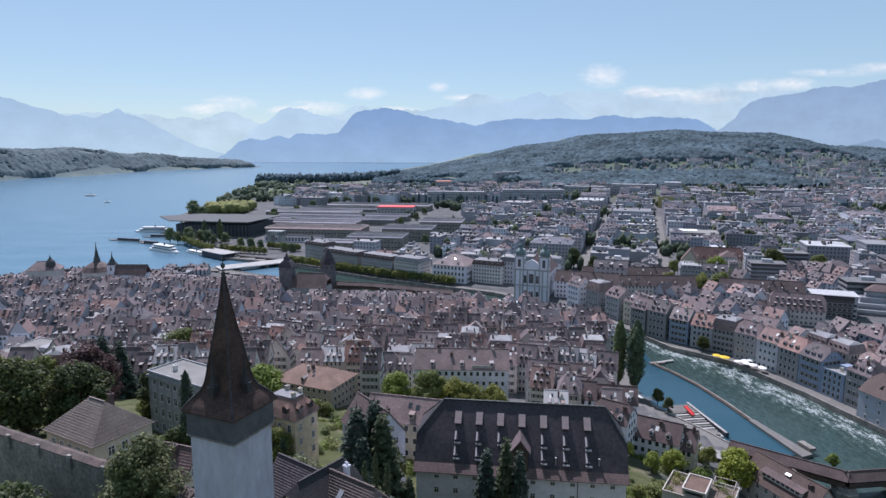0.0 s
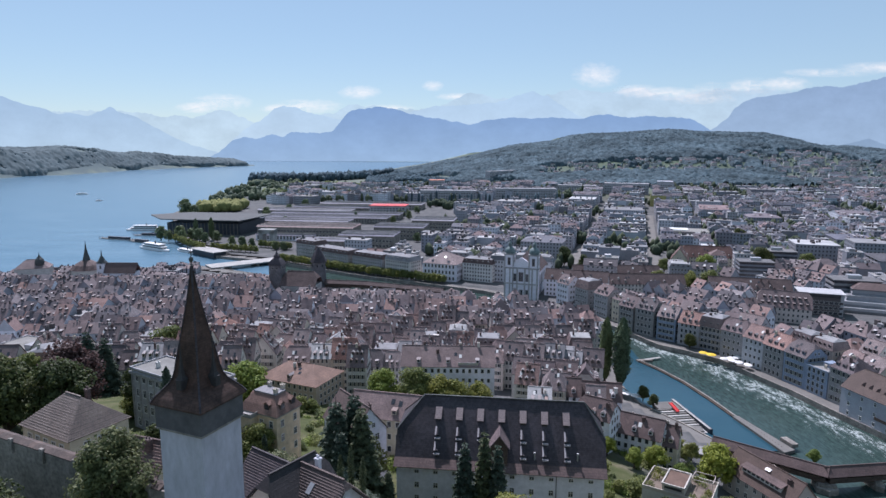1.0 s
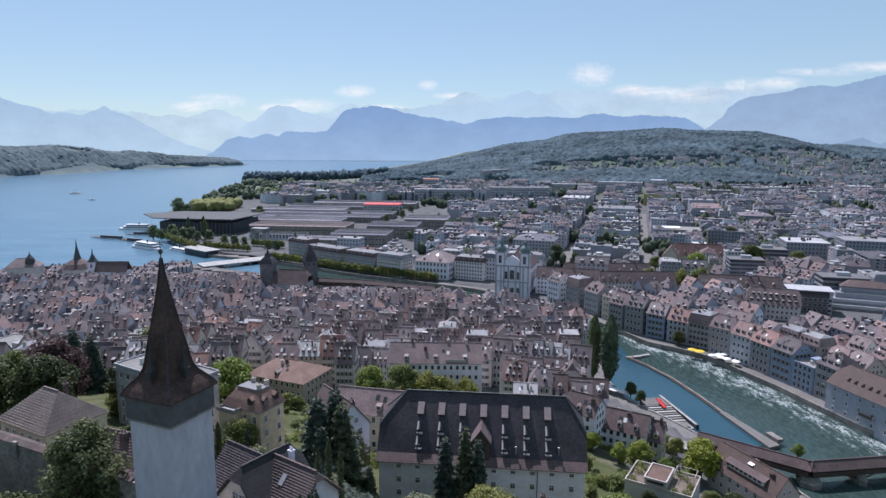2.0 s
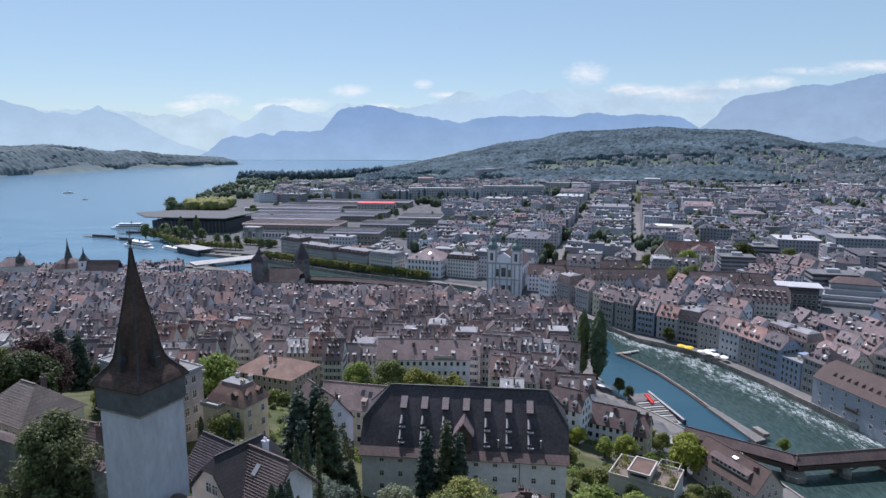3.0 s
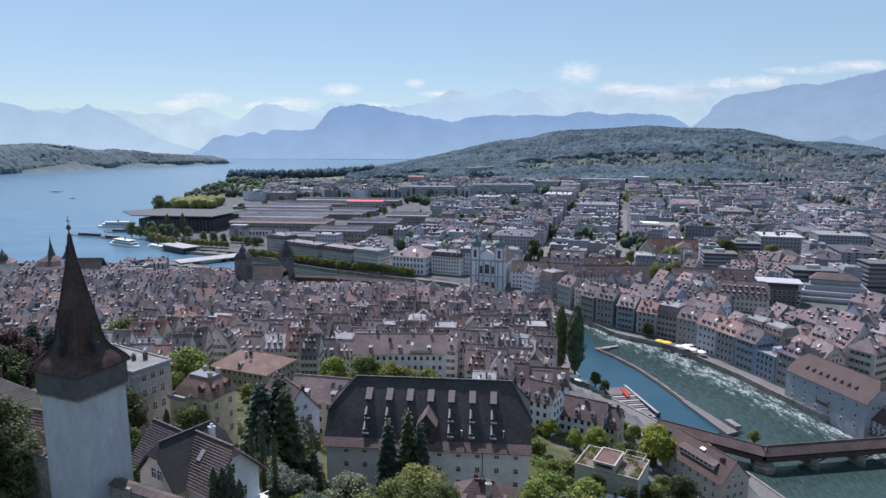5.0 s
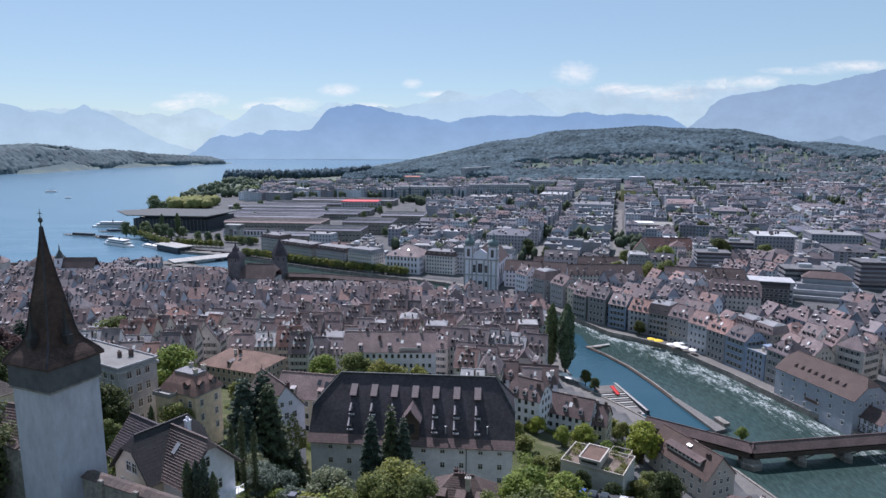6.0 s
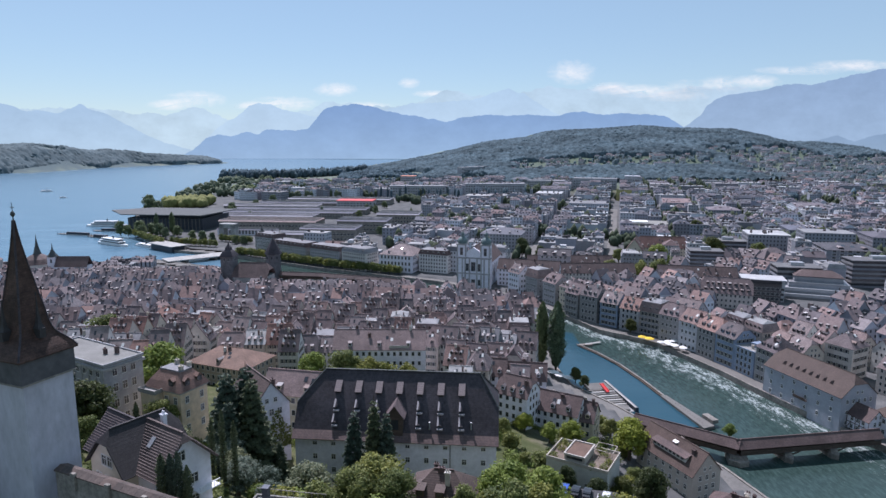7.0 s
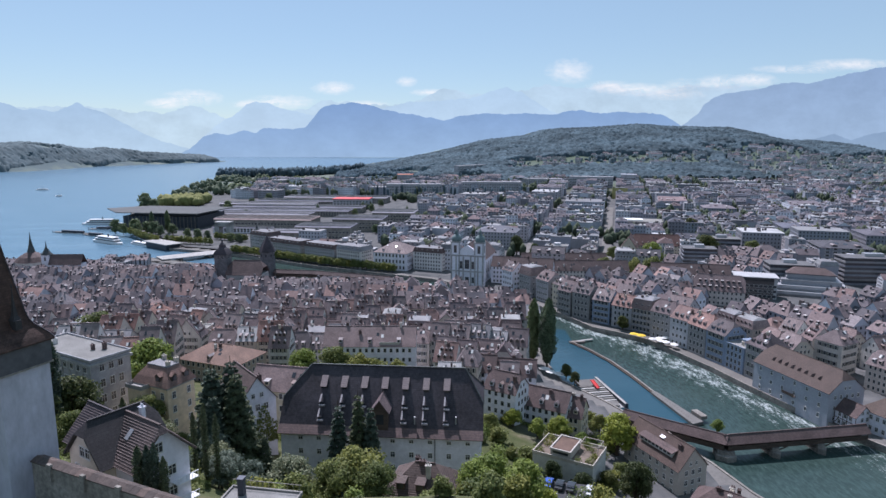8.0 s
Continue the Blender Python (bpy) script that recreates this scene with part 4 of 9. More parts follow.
def spire_tree(name, label, h, r, leaf, count, size, seed, kind="conifer"):
    """A conifer with drooping tiers, or a slim poplar or cypress."""
    rng = np.random.default_rng(seed)
    root = thing(name, label, "tree")
    t = Shape()
    limb(t, [(0, 0, -1), (0, 0, h * 0.5), (0, 0, h * 0.97)], [h * 0.016, h * 0.010, h * 0.002], 7)
    q = rng.uniform(0, 1, count)
    a = rng.uniform(0, 2 * math.pi, count)
    if kind == "conifer":
        q = 1 - np.sqrt(1 - q * 0.985)
        tier = np.floor(q * 15) / 15
        into = (q * 15) % 1
        lobes = 1 + 0.22 * np.sin(a * 5 + tier * 40) + 0.12 * np.sin(a * 9 + tier * 17)
        rad = r * (1 - tier) ** 0.85 * rng.uniform(0.25, 1.0, count) ** 0.5 * lobes
        z = h * (0.10 + 0.9 * tier) + h * 0.05 * (0.6 - rad / (r + 0.01)) + into * h * 0.02
        for i in range(14):
            b = rng.uniform(0, 6.28)
            zz = h * (0.15 + 0.055 * i)
            limb(t, [(0, 0, zz), (0.8 * r * (1 - i / 15) * math.cos(b), 0.8 * r * (1 - i / 15) * math.sin(b), zz - 0.02 * h)], [0.07, 0.02], 4)
        nrm = np.stack([np.cos(a) * 0.5, np.sin(a) * 0.5, np.ones(count)], -1)
    else:
        prof = np.clip(np.minimum(0.35 + 3.2 * q, 1) * np.clip((1 - q) * ({"column": 5.0, "poplar": 3.4}.get(kind, 2.1)), 0, 1) ** 0.6, 0.02, 1)
        lobes = 1 + 0.20 * np.sin(a * 3 + q * 9) + 0.16 * np.sin(a * 5 - q * 23) + 0.10 * np.sin(a * 2 + q * 41)
        rad = r * prof * lobes * rng.uniform(0.5, 1.05, count)
        z = h * (0.06 + 0.94 * q)
        nrm = np.stack([np.cos(a), np.sin(a), np.full(count, 0.5)], -1)
    part("trunk", t, BARK, root)
    v, f = leaf_quads(np.stack([rad * np.cos(a), rad * np.sin(a), z], -1), nrm, size, rng)
    part("crown", Shape().add(v, f), leaf, root)
    return root


def planted(kind, places):
    """Sets copies of a tree; places: (x, y, scale, turn). The first one is the tree itself."""
    for i, (x, y, s, a) in reversed(list(enumerate(places))):
        m = at(x, y, ground_at(x, y) - 0.1, a, s, s, s * (0.92 + 0.16 * ((i * 37) % 10) / 10))
        if i == 0:
            kind.matrix_basis = m
        else:
            copy_thing(kind, m)


def clump_stuff(name, label, spots, mat, category="woods"):
    """Far trees: one uneven little crown for each (x, y, z, radius, height)."""
    rng = np.random.default_rng(len(spots))
    bm = bmesh.new()
    bmesh.ops.create_icosphere(bm, subdivisions=1, radius=1.0)
    bv = np.array([v.co[:] for v in bm.verts])
    bf = np.array([[v.index for v in f.verts] for f in bm.faces])
    bm.free()
    V, F = [], []
    for i, (x, y, z, r, h) in enumerate(spots):
        jig = bv * (1 + rng.uniform(-0.2, 0.2, (len(bv), 1)))
        V.append(jig * np.array([r, r * rng.uniform(0.8, 1.2), h * 0.55]) + np.array([x, y, z + h * rng.uniform(0.4, 0.6)]))
        F.append(bf + i * len(bv))
    me = bpy.data.meshes.new(name)
    me.from_pydata(np.concatenate(V).tolist(), [], np.concatenate(F).tolist())
    me.polygons.foreach_set("use_smooth", [True] * len(me.polygons))
    me.materials.append(mat)
    return tagged(new(name, me), label, category, kind="stuff")


def canopy(name, label, x0, x1, y0, y1, step, keep, mat, seed=1, tall=8.5, crown=11.0):
    """Closed woods seen from afar: one roof of rounded crowns of uneven height over the land."""
    rng = np.random.default_rng(seed)
    X, Y = np.meshgrid(np.arange(x0, x1, step), np.arange(y0, y1, step))
    X, Y = X + rng.uniform(-0.3, 0.3, X.shape) * step, Y + rng.uniform(-0.3, 0.3, X.shape) * step
    Z = np.maximum(land(X, Y), headland(X, Y))
    ok = keep(X, Y)
    ci, cj = ((X - x0) / crown).astype(int) + 1, ((Y - y0) / crown).astype(int) + 1
    shape = (ci.max() + 3, cj.max() + 3)
    jx, jy = rng.uniform(0.1, 0.9, shape), rng.uniform(0.1, 0.9, shape)
    jr, jh = rng.uniform(0.55, 0.95, shape), rng.uniform(-2.6, 3.6, shape)
    top = np.full(X.shape, -6.5)
    for a in (-1, 0, 1):
        for b in (-1, 0, 1):
            i, j = ci + a, cj + b
            d = np.hypot(X - x0 - (i - 1 + jx[i, j]) * crown, Y - y0 - (j - 1 + jy[i, j]) * crown) / (crown * jr[i, j])
            top = np.maximum(top, np.where(d < 1, 8.0 * np.sqrt(np.clip(1 - d * d, 0, 1)) + jh[i, j] - 4.5, -6.5))
    H = np.where(ok, Z + tall + top + 1.6 * roll(X, Y, 43, seed), Z - 2.0)
    ny_, nx_ = X.shape
    ids = np.arange(nx_ * ny_).reshape(ny_, nx_)
    any_ok = ok[:-1, :-1] | ok[:-1, 1:] | ok[1:, 1:] | ok[1:, :-1]
    quads_ = np.stack([ids[:-1, :-1], ids[:-1, 1:], ids[1:, 1:], ids[1:, :-1]], -1)[any_ok]
    used = np.unique(quads_)
    remap = np.zeros(nx_ * ny_, int)
    remap[used] = np.arange(len(used))
    me = bpy.data.meshes.new(name)
    me.from_pydata(np.stack([X, Y, H], -1).reshape(-1, 3)[used].tolist(), [], remap[quads_].tolist())
    me.polygons.foreach_set("use_smooth", [True] * len(me.polygons))
    me.materials.append(mat)
    return tagged(new(name, me), label, "woods", kind="stuff")

# ---------------------------------------------------------------- the town
TAKEN = []        # (x, y, radius) kept clear for named buildings, squares, trees and the camera's view of them


def free(x, y, r):
    return all((x - a) ** 2 + (y - b) ** 2 > (r + c) ** 2 for a, b, c in TAKEN)


for spot in [(20, 139, 33), (3, 139, 24), (38, 137, 24), (-14, 84, 14), (-57, 102, 12), (-85, 155, 20), (-75, 160, 16), (-48, 158, 14), (-26, 140, 14), (-22, 190, 14), (-49, 238, 16), (70, 162, 16), (104, 178, 16), (8, 246, 24), (-170, 270, 34),
             (72, 455, 26), (88, 470, 22), (20, 505, 30), (-90, 492, 14), (-106, 443, 9), (-281, 520, 18), (-262, 515, 16), (98, 250, 20), (93, 275, 9), (91, 290, 7), (80, 225, 12), (95, 450, 30), (130, 462, 30), (165, 470, 30), (262, 416, 22), (229, 520, 16), (203, 545, 14), (221, 545, 14), (338, 560, 16), (322, 620, 14), (122, 580, 12), (135, 560, 12), (205, 462, 20), (235, 455, 22), (112, 418, 18)]:
    TAKEN.append(spot)

TAKEN += [(8, 195, 12), (22, 198, 9), (-4, 206, 10), (8, 218, 16), (20, 216, 10), (-18, 235, 8), (258, 588, 24), (229, 578, 16), (296, 742, 30), (392, 1112, 14), (306, 424, 27), (228, 398, 17), (310, 380, 16), (300, 440, 16), (372, 452, 20), (262, 505, 14), (400, 385, 20), (390, 405, 16), (300, 545, 15), (440, 470, 20)]
OLD = "old town houses"
TEMPLATES = [
    house("town_house", "narrow plastered town house with brown tiled gable roof and dormers", "house", 9.5, 12, 13.0, 4, 6.0, "gable", dormers=3, chimneys=2, group=OLD, dorm_mat=DARK_TIMBER, seed=1),
    house("town_house", "tall plastered town house with steep roof and many dormers", "house", 11, 13, 15.0, 5, 7.0, "gable", dormers=3, rows2=True, chimneys=2, group=OLD, dorm_mat=TILES, seed=2, shutters=True),
    house("town_house", "plastered town house with half-hipped brown tiled roof", "house", 12, 12, 12.5, 4, 6.0, "half", dormers=3, chimneys=2, group=OLD, seed=3, gab_dormer=False),
    house("town_house", "broad plastered town house with tiled mansard roof and dormers", "house", 13, 12, 13.5, 4, 3.6, "mansard", dormers=4, chimneys=2, group=OLD, dorm_mat=DARK_TIMBER, seed=4),
    house("town_house", "plastered town house with hipped tiled roof", "house", 12, 13, 14, 4, 5.0, "hip", dormers=2, chimneys=2, group=OLD, dorm_mat=TILES, seed=5, shutters=True),
    house("town_house", "low plastered town house with tiled gable roof and flat dormers", "house", 10, 11, 11, 3, 5.2, "gable", dormers=2, chimneys=1, group=OLD, dorm_mat=DARK_TIMBER, seed=6, gab_dormer=False),
    house("town_house", "flat-roofed plastered town house with a roof hut", "house", 12, 13, 15, 5, 0.1, "flat", tile=FLAT_ROOF, dormers=0, chimneys=1, group=OLD, seed=7),
    house("town_house", "town house with grey metal roof and glazed dormers", "house", 12, 13, 14.5, 5, 4.2, "gable", tile=SLATE, dormers=3, chimneys=2, group=OLD, seed=8, gab_dormer=False),
]
WEIGHT = [0.22, 0.2, 0.14, 0.12, 0.08, 0.14, 0.04, 0.06]
SIZES = [(9.5, 12), (11, 13), (12, 12), (13, 12), (12, 13), (10, 11), (12, 13), (12, 13)]


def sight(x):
    """Fall per metre of the camera's sight line, which caps the roofs to fit the view."""
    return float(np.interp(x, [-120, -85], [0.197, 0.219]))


rnd = random.Random(11)
rows = []
y = 196.0
while y < 596:
    x = -470.0
    while x < 125:
        lean = 11 * math.sin(x / 95 + y / 60) + 6 * math.sin(x / 31 - y / 27)
        k = rnd.choices(range(8), WEIGHT)[0]
        sw = rnd.uniform(0.62, 0.98)
        wide = SIZES[k][0] * sw
        yy = y + 7 * math.sin(x / 70 + y * 0.05) + rnd.uniform(-1.2, 1.2)
        cross = rnd.random() < 0.15
        rows.append((x + wide / 2, yy, k, sw, lean + (90 if cross else 0)))
        x += (wide if not cross else SIZES[k][1] * 0.95) + (rnd.uniform(5, 8) if rnd.random() < 0.14 else 0.02)
    y += rnd.uniform(12.6, 15.0)
inner = inside_by(OLD_TOWN, np.array([r[0] for r in rows]), np.array([r[1] for r in rows]))
town = [r for r, d in zip(rows, inner) if d > (10 if r[0] < -190 or (r[0] > 40 and r[1] > 280) else 15) and free(r[0], r[1], 6) and not (r[1] < 225 and -200 < r[0] < -5) and not (r[1] < 215 and r[0] < -5)
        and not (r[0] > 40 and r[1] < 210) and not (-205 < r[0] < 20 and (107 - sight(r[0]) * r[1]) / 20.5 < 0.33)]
# the right bank: rows of houses along the water and behind it
p = np.array(RIGHT_BANK[3:16], float)
s_len = np.r_[0, np.cumsum(np.hypot(*np.diff(p, axis=0).T))]
bank = []
for row, off in enumerate((34, 52, 71, 94, 113, 133, 154, 175, 197, 220)):
    q = 2.0 if row else 6.0
    while q < s_len[-1] - 4:
        k = rnd.choices(range(8), WEIGHT)[0]
        sw = rnd.uniform(0.66, 1.08)
        wide = SIZES[k][0] * sw
        i = min(np.searchsorted(s_len, q + wide / 2), len(p) - 1)
        d = p[i] - p[i - 1]
        d = d / np.hypot(*d)
        bx, by = np.interp(q + wide / 2, s_len, p[:, 0]) - d[1] * off, np.interp(q + wide / 2, s_len, p[:, 1]) + d[0] * off
        bank.append((float(bx), float(by), k, sw, math.degrees(math.atan2(d[1], d[0])) + rnd.uniform(-13, 13) + (90 if row and rnd.random() < 0.22 else 0), row))
        q += wide + (rnd.uniform(4, 7) if rnd.random() < 0.15 else 0.02)
inner = inside_by(NEW_TOWN, np.array([r[0] for r in bank]), np.array([r[1] for r in bank]))
bank = [r for r, d in zip(bank, inner) if d > 13 and free(r[0], r[1], 6) and not (r[0] < 226 and r[1] < 268)]
spots, clean = [], []
for r in sorted(town + [b[:5] for b in bank], key=lambda r: r[0] ** 2 * 0.6 + r[1] ** 2):
    if all((r[0] - a[0]) ** 2 + (r[1] - a[1]) ** 2 > 40 for a in clean):
        clean.append(r)
near_ones, far_ones = clean[:300], clean[300:]
first = {}
for x, y, k, sw, yaw in near_ones:
    sz = rnd.uniform(0.86, 1.1)
    if x < 20:                                # capped under the camera's sight line to the quay
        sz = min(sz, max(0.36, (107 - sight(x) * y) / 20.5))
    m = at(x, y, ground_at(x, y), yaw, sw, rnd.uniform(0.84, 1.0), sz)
    if k in first:
        copy_thing(TEMPLATES[k], m)
    else:
        first[k] = m
for k in range(8):
    TEMPLATES[k].matrix_basis = first.get(k, at(*far_ones[k][:2], 2, 0))


class Mass:
    """Many far buildings gathered in bulk: walls, roofs, panes and roof gear."""

    def __init__(self):
        self.wall, self.roof, self.flat, self.pane, self.gear, self.dorm, self.lid = (Shape() for _ in range(7))

    def add(self, x, y, z, w, d, h, yaw, roof, rise, rng, floors, pane_h=1.5):
        c, s = math.cos(radians(yaw)), math.sin(radians(yaw))

        def put(shape, verts, faces):
            shape.add([(x + c * a - s * b, y + s * a + c * b, z + e) for a, b, e in verts], faces)
        X, Y = w / 2, d / 2
        put(self.wall, [(-X, -Y, -4), (X, -Y, -4), (X, Y, -4), (-X, Y, -4), (-X, -Y, h), (X, -Y, h), (X, Y, h), (-X, Y, h)], [(0, 1, 5, 4), (1, 2, 6, 5), (2, 3, 7, 6), (3, 0, 4, 7)])
        o = 0.4
        if roof == "gable":
            put(self.roof, [(-X - o, -Y - o, h - 0.2), (X + o, -Y - o, h - 0.2), (X + o, Y + o, h - 0.2), (-X - o, Y + o, h - 0.2), (-X - o, 0, h + rise), (X + o, 0, h + rise)], [(0, 1, 5, 4), (2, 3, 4, 5)])
            put(self.wall, [(-X, -Y, h), (-X, Y, h), (-X, 0, h + rise), (X, -Y, h), (X, Y, h), (X, 0, h + rise)], [(1, 0, 2), (3, 4, 5)])
        elif roof == "hip":
            i = min(X * 0.8, Y * 0.9)
            put(self.roof, [(-X - o, -Y - o, h - 0.2), (X + o, -Y - o, h - 0.2), (X + o, Y + o, h - 0.2), (-X - o, Y + o, h - 0.2), (-X + i, 0, h + rise), (X - i, 0, h + rise)], [(0, 1, 5, 4), (2, 3, 4, 5), (1, 2, 5), (3, 0, 4)])
        else:
            put(self.flat, [(-X - 0.2, -Y - 0.2, h), (X + 0.2, -Y - 0.2, h), (X + 0.2, Y + 0.2, h), (-X - 0.2, Y + 0.2, h), (-X - 0.2, -Y - 0.2, h + 0.5), (X + 0.2, -Y - 0.2, h + 0.5), (X + 0.2, Y + 0.2, h + 0.5), (-X - 0.2, Y + 0.2, h + 0.5)],
                [(4, 5, 6, 7), (0, 1, 5, 4), (1, 2, 6, 5), (2, 3, 7, 6), (3, 0, 4, 7)])
        if roof in ("gable", "hip") and w > 6 and rise > 2.6:
            for side in (1, -1):
                for q in range(max(1, int(w / 3.4))):
                    a = -X + w * (q + 0.5) / max(1, int(w / 3.4)) + rng.uniform(-0.3, 0.3)
                    if roof == "hip" and abs(a) > X * 0.55 or rng.random() < 0.2:
                        continue
                    up = rng.choice((0.16, 0.2, 0.45))
                    b0, z0 = -Y * (1 - up), h + rise * up
                    run = 1.5 * Y / rise + 0.2
                    v = [(a + i * 0.62, (b0 + j * run) * side, z0 + e) for e in (-0.4, 1.35) for i, j in ((-1, 0), (1, 0), (1, 1), (-1, 1))]
                    put(self.dorm, v, [(0, 1, 5, 4), (1, 2, 6, 5), (3, 0, 4, 7)] if side > 0 else [(1, 0, 4, 5), (2, 1, 5, 6), (0, 3, 7, 4)])
                    v = [(a + i * 0.85, (b0 + j) * side, z0 + 1.3 + e) for i, j, e in ((-1, -0.3, 0), (1, -0.3, 0), (1, run + 0.4, 0.35), (-1, run + 0.4, 0.35))]
                    put(self.lid, v, [(0, 1, 2, 3)] if side > 0 else [(3, 2, 1, 0)])
        for _ in range(rng.randint(3, 6)):
            a, b, e = rng.uniform(-0.4, 0.4) * w, rng.uniform(-0.3, 0.25) * d, rng.uniform(0.25, 0.6)
            zz = h + (rise * (1 - abs(b) / Y) if roof in ("gable", "hip") else 0.4)
            f = rng.uniform(0.4, 1.5) if roof in ("gable", "hip") else rng.uniform(1.5, 3)
            e = e if roof in ("gable", "hip") else e * 2.4
            put(self.gear, [(a - e, b - e * 0.7, zz - 1), (a + e, b - e * 0.7, zz - 1), (a + e, b + e * 0.7, zz - 1), (a - e, b + e * 0.7, zz - 1), (a - e, b - e * 0.7, zz + f), (a + e, b - e * 0.7, zz + f), (a + e, b + e * 0.7, zz + f), (a - e, b + e * 0.7, zz + f)],
                [(4, 5, 6, 7), (0, 1, 5, 4), (1, 2, 6, 5), (2, 3, 7, 6), (3, 0, 4, 7)])
        fh = h / floors
        for face in (0, 1, 2):
            length = w if face == 0 else d
            n = max(2, int(length / 3.0))
            for q in range(n):
                a = -length / 2 + length * (q + 0.5) / n
                for f in range(floors):
                    z0 = f * fh + fh * 0.28
                    if face == 0:
                        vv = [(a - 0.6, -Y - 0.06, z0), (a + 0.6, -Y - 0.06, z0), (a + 0.6, -Y - 0.06, z0 + pane_h), (a - 0.6, -Y - 0.06, z0 + pane_h)]
                    elif face == 1:
                        vv = [(X + 0.06, a - 0.6, z0), (X + 0.06, a + 0.6, z0), (X + 0.06, a + 0.6, z0 + pane_h), (X + 0.06, a - 0.6, z0 + pane_h)]
                    else:
                        vv = [(-X - 0.06, a + 0.6, z0), (-X - 0.06, a - 0.6, z0), (-X - 0.06, a - 0.6, z0 + pane_h), (-X - 0.06, a + 0.6, z0 + pane_h)]
                    put(self.pane, vv, [(0, 1, 2, 3)])

    def finish(self, name, label, tints_wall, tints_roof, tints_flat):
        root = thing(name, label, "houses", kind="stuff")
        for nm, sh, mat in (("wall", self.wall, tints_wall), ("roof", self.roof, tints_roof), ("flat_roof", self.flat, tints_flat), ("pane", self.pane, GLASS), ("roof_gear", self.gear, FAR_GEAR), ("dormer", self.dorm, FAR_GEAR), ("dormer_lid", self.lid, FAR_LID)):
            if sh.v:
                o = part(nm, sh, mat, root)
                o["kind"] = "stuff"
        return root


# distance haze is mixed as blue into these far wall and roof tints
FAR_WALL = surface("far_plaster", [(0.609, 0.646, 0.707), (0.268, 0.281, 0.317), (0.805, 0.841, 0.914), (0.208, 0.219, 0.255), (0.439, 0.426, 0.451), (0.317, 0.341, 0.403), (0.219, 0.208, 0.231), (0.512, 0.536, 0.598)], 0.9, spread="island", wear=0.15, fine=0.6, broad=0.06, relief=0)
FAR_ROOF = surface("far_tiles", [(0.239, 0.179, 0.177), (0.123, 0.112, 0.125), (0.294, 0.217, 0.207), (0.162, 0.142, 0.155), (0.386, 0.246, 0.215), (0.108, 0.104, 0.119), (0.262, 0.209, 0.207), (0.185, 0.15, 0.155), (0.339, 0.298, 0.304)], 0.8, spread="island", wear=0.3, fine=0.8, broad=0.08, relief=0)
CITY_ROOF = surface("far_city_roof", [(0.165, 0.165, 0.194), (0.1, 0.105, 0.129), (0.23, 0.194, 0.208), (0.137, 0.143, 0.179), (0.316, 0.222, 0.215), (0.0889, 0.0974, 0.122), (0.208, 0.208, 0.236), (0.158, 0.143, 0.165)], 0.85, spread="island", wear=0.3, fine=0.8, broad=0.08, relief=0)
FAR_FLAT = surface("far_flat_roof", [(0.20, 0.205, 0.22), (0.32, 0.325, 0.335), (0.13, 0.135, 0.15), (0.55, 0.56, 0.57), (0.24, 0.23, 0.23), (0.16, 0.16, 0.175), (0.40, 0.40, 0.40), (0.10, 0.105, 0.12)], 0.9, spread="island", wear=0.25, fine=0.5, broad=0.06, relief=0)
FAR_LID = surface("far_dormer_lid", [(0.34, 0.30, 0.295), (0.14, 0.125, 0.13), (0.44, 0.41, 0.405), (0.20, 0.17, 0.17), (0.52, 0.50, 0.50), (0.16, 0.14, 0.145), (0.34, 0.25, 0.22)], 0.85, spread="island", wear=0.2, fine=0.6, broad=0.06, relief=0)
FAR_GEAR = surface("far_roof_gear", [(0.10, 0.095, 0.10), (0.16, 0.13, 0.125), (0.07, 0.07, 0.08), (0.34, 0.34, 0.35), (0.13, 0.115, 0.115), (0.085, 0.08, 0.09), (0.20, 0.175, 0.17)], 0.9, spread="island", wear=0.2, fine=0.6, broad=0.06, relief=0)

mass = Mass()
for x, y, k, sw, yaw in far_ones:
    w, d = SIZES[k][0] * sw, SIZES[k][1] * rnd.uniform(0.8, 0.95)
    # same cap, so that these roofs fit under the camera's view of the water
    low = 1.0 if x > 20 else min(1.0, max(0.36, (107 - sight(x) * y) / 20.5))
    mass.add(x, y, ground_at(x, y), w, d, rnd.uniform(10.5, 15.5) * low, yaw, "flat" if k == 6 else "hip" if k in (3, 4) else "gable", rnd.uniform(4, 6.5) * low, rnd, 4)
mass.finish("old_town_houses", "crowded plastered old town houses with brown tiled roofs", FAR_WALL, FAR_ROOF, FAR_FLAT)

BLOCKS = "apartment blocks of the newer town"
FLATS = [
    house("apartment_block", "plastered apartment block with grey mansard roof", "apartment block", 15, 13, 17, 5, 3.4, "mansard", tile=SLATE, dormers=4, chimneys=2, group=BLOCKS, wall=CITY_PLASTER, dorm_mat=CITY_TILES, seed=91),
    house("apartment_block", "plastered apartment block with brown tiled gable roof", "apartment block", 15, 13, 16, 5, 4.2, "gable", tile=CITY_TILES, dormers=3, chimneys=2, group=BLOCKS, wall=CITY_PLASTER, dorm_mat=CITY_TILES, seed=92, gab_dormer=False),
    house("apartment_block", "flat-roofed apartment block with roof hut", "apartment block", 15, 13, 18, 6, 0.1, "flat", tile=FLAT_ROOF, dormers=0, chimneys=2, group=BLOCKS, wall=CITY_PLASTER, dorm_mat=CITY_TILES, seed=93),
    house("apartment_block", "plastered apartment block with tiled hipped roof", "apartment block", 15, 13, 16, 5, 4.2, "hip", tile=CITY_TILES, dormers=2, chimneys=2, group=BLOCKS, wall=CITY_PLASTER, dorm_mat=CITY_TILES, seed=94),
]
flats_used, flat_first = {}, {}
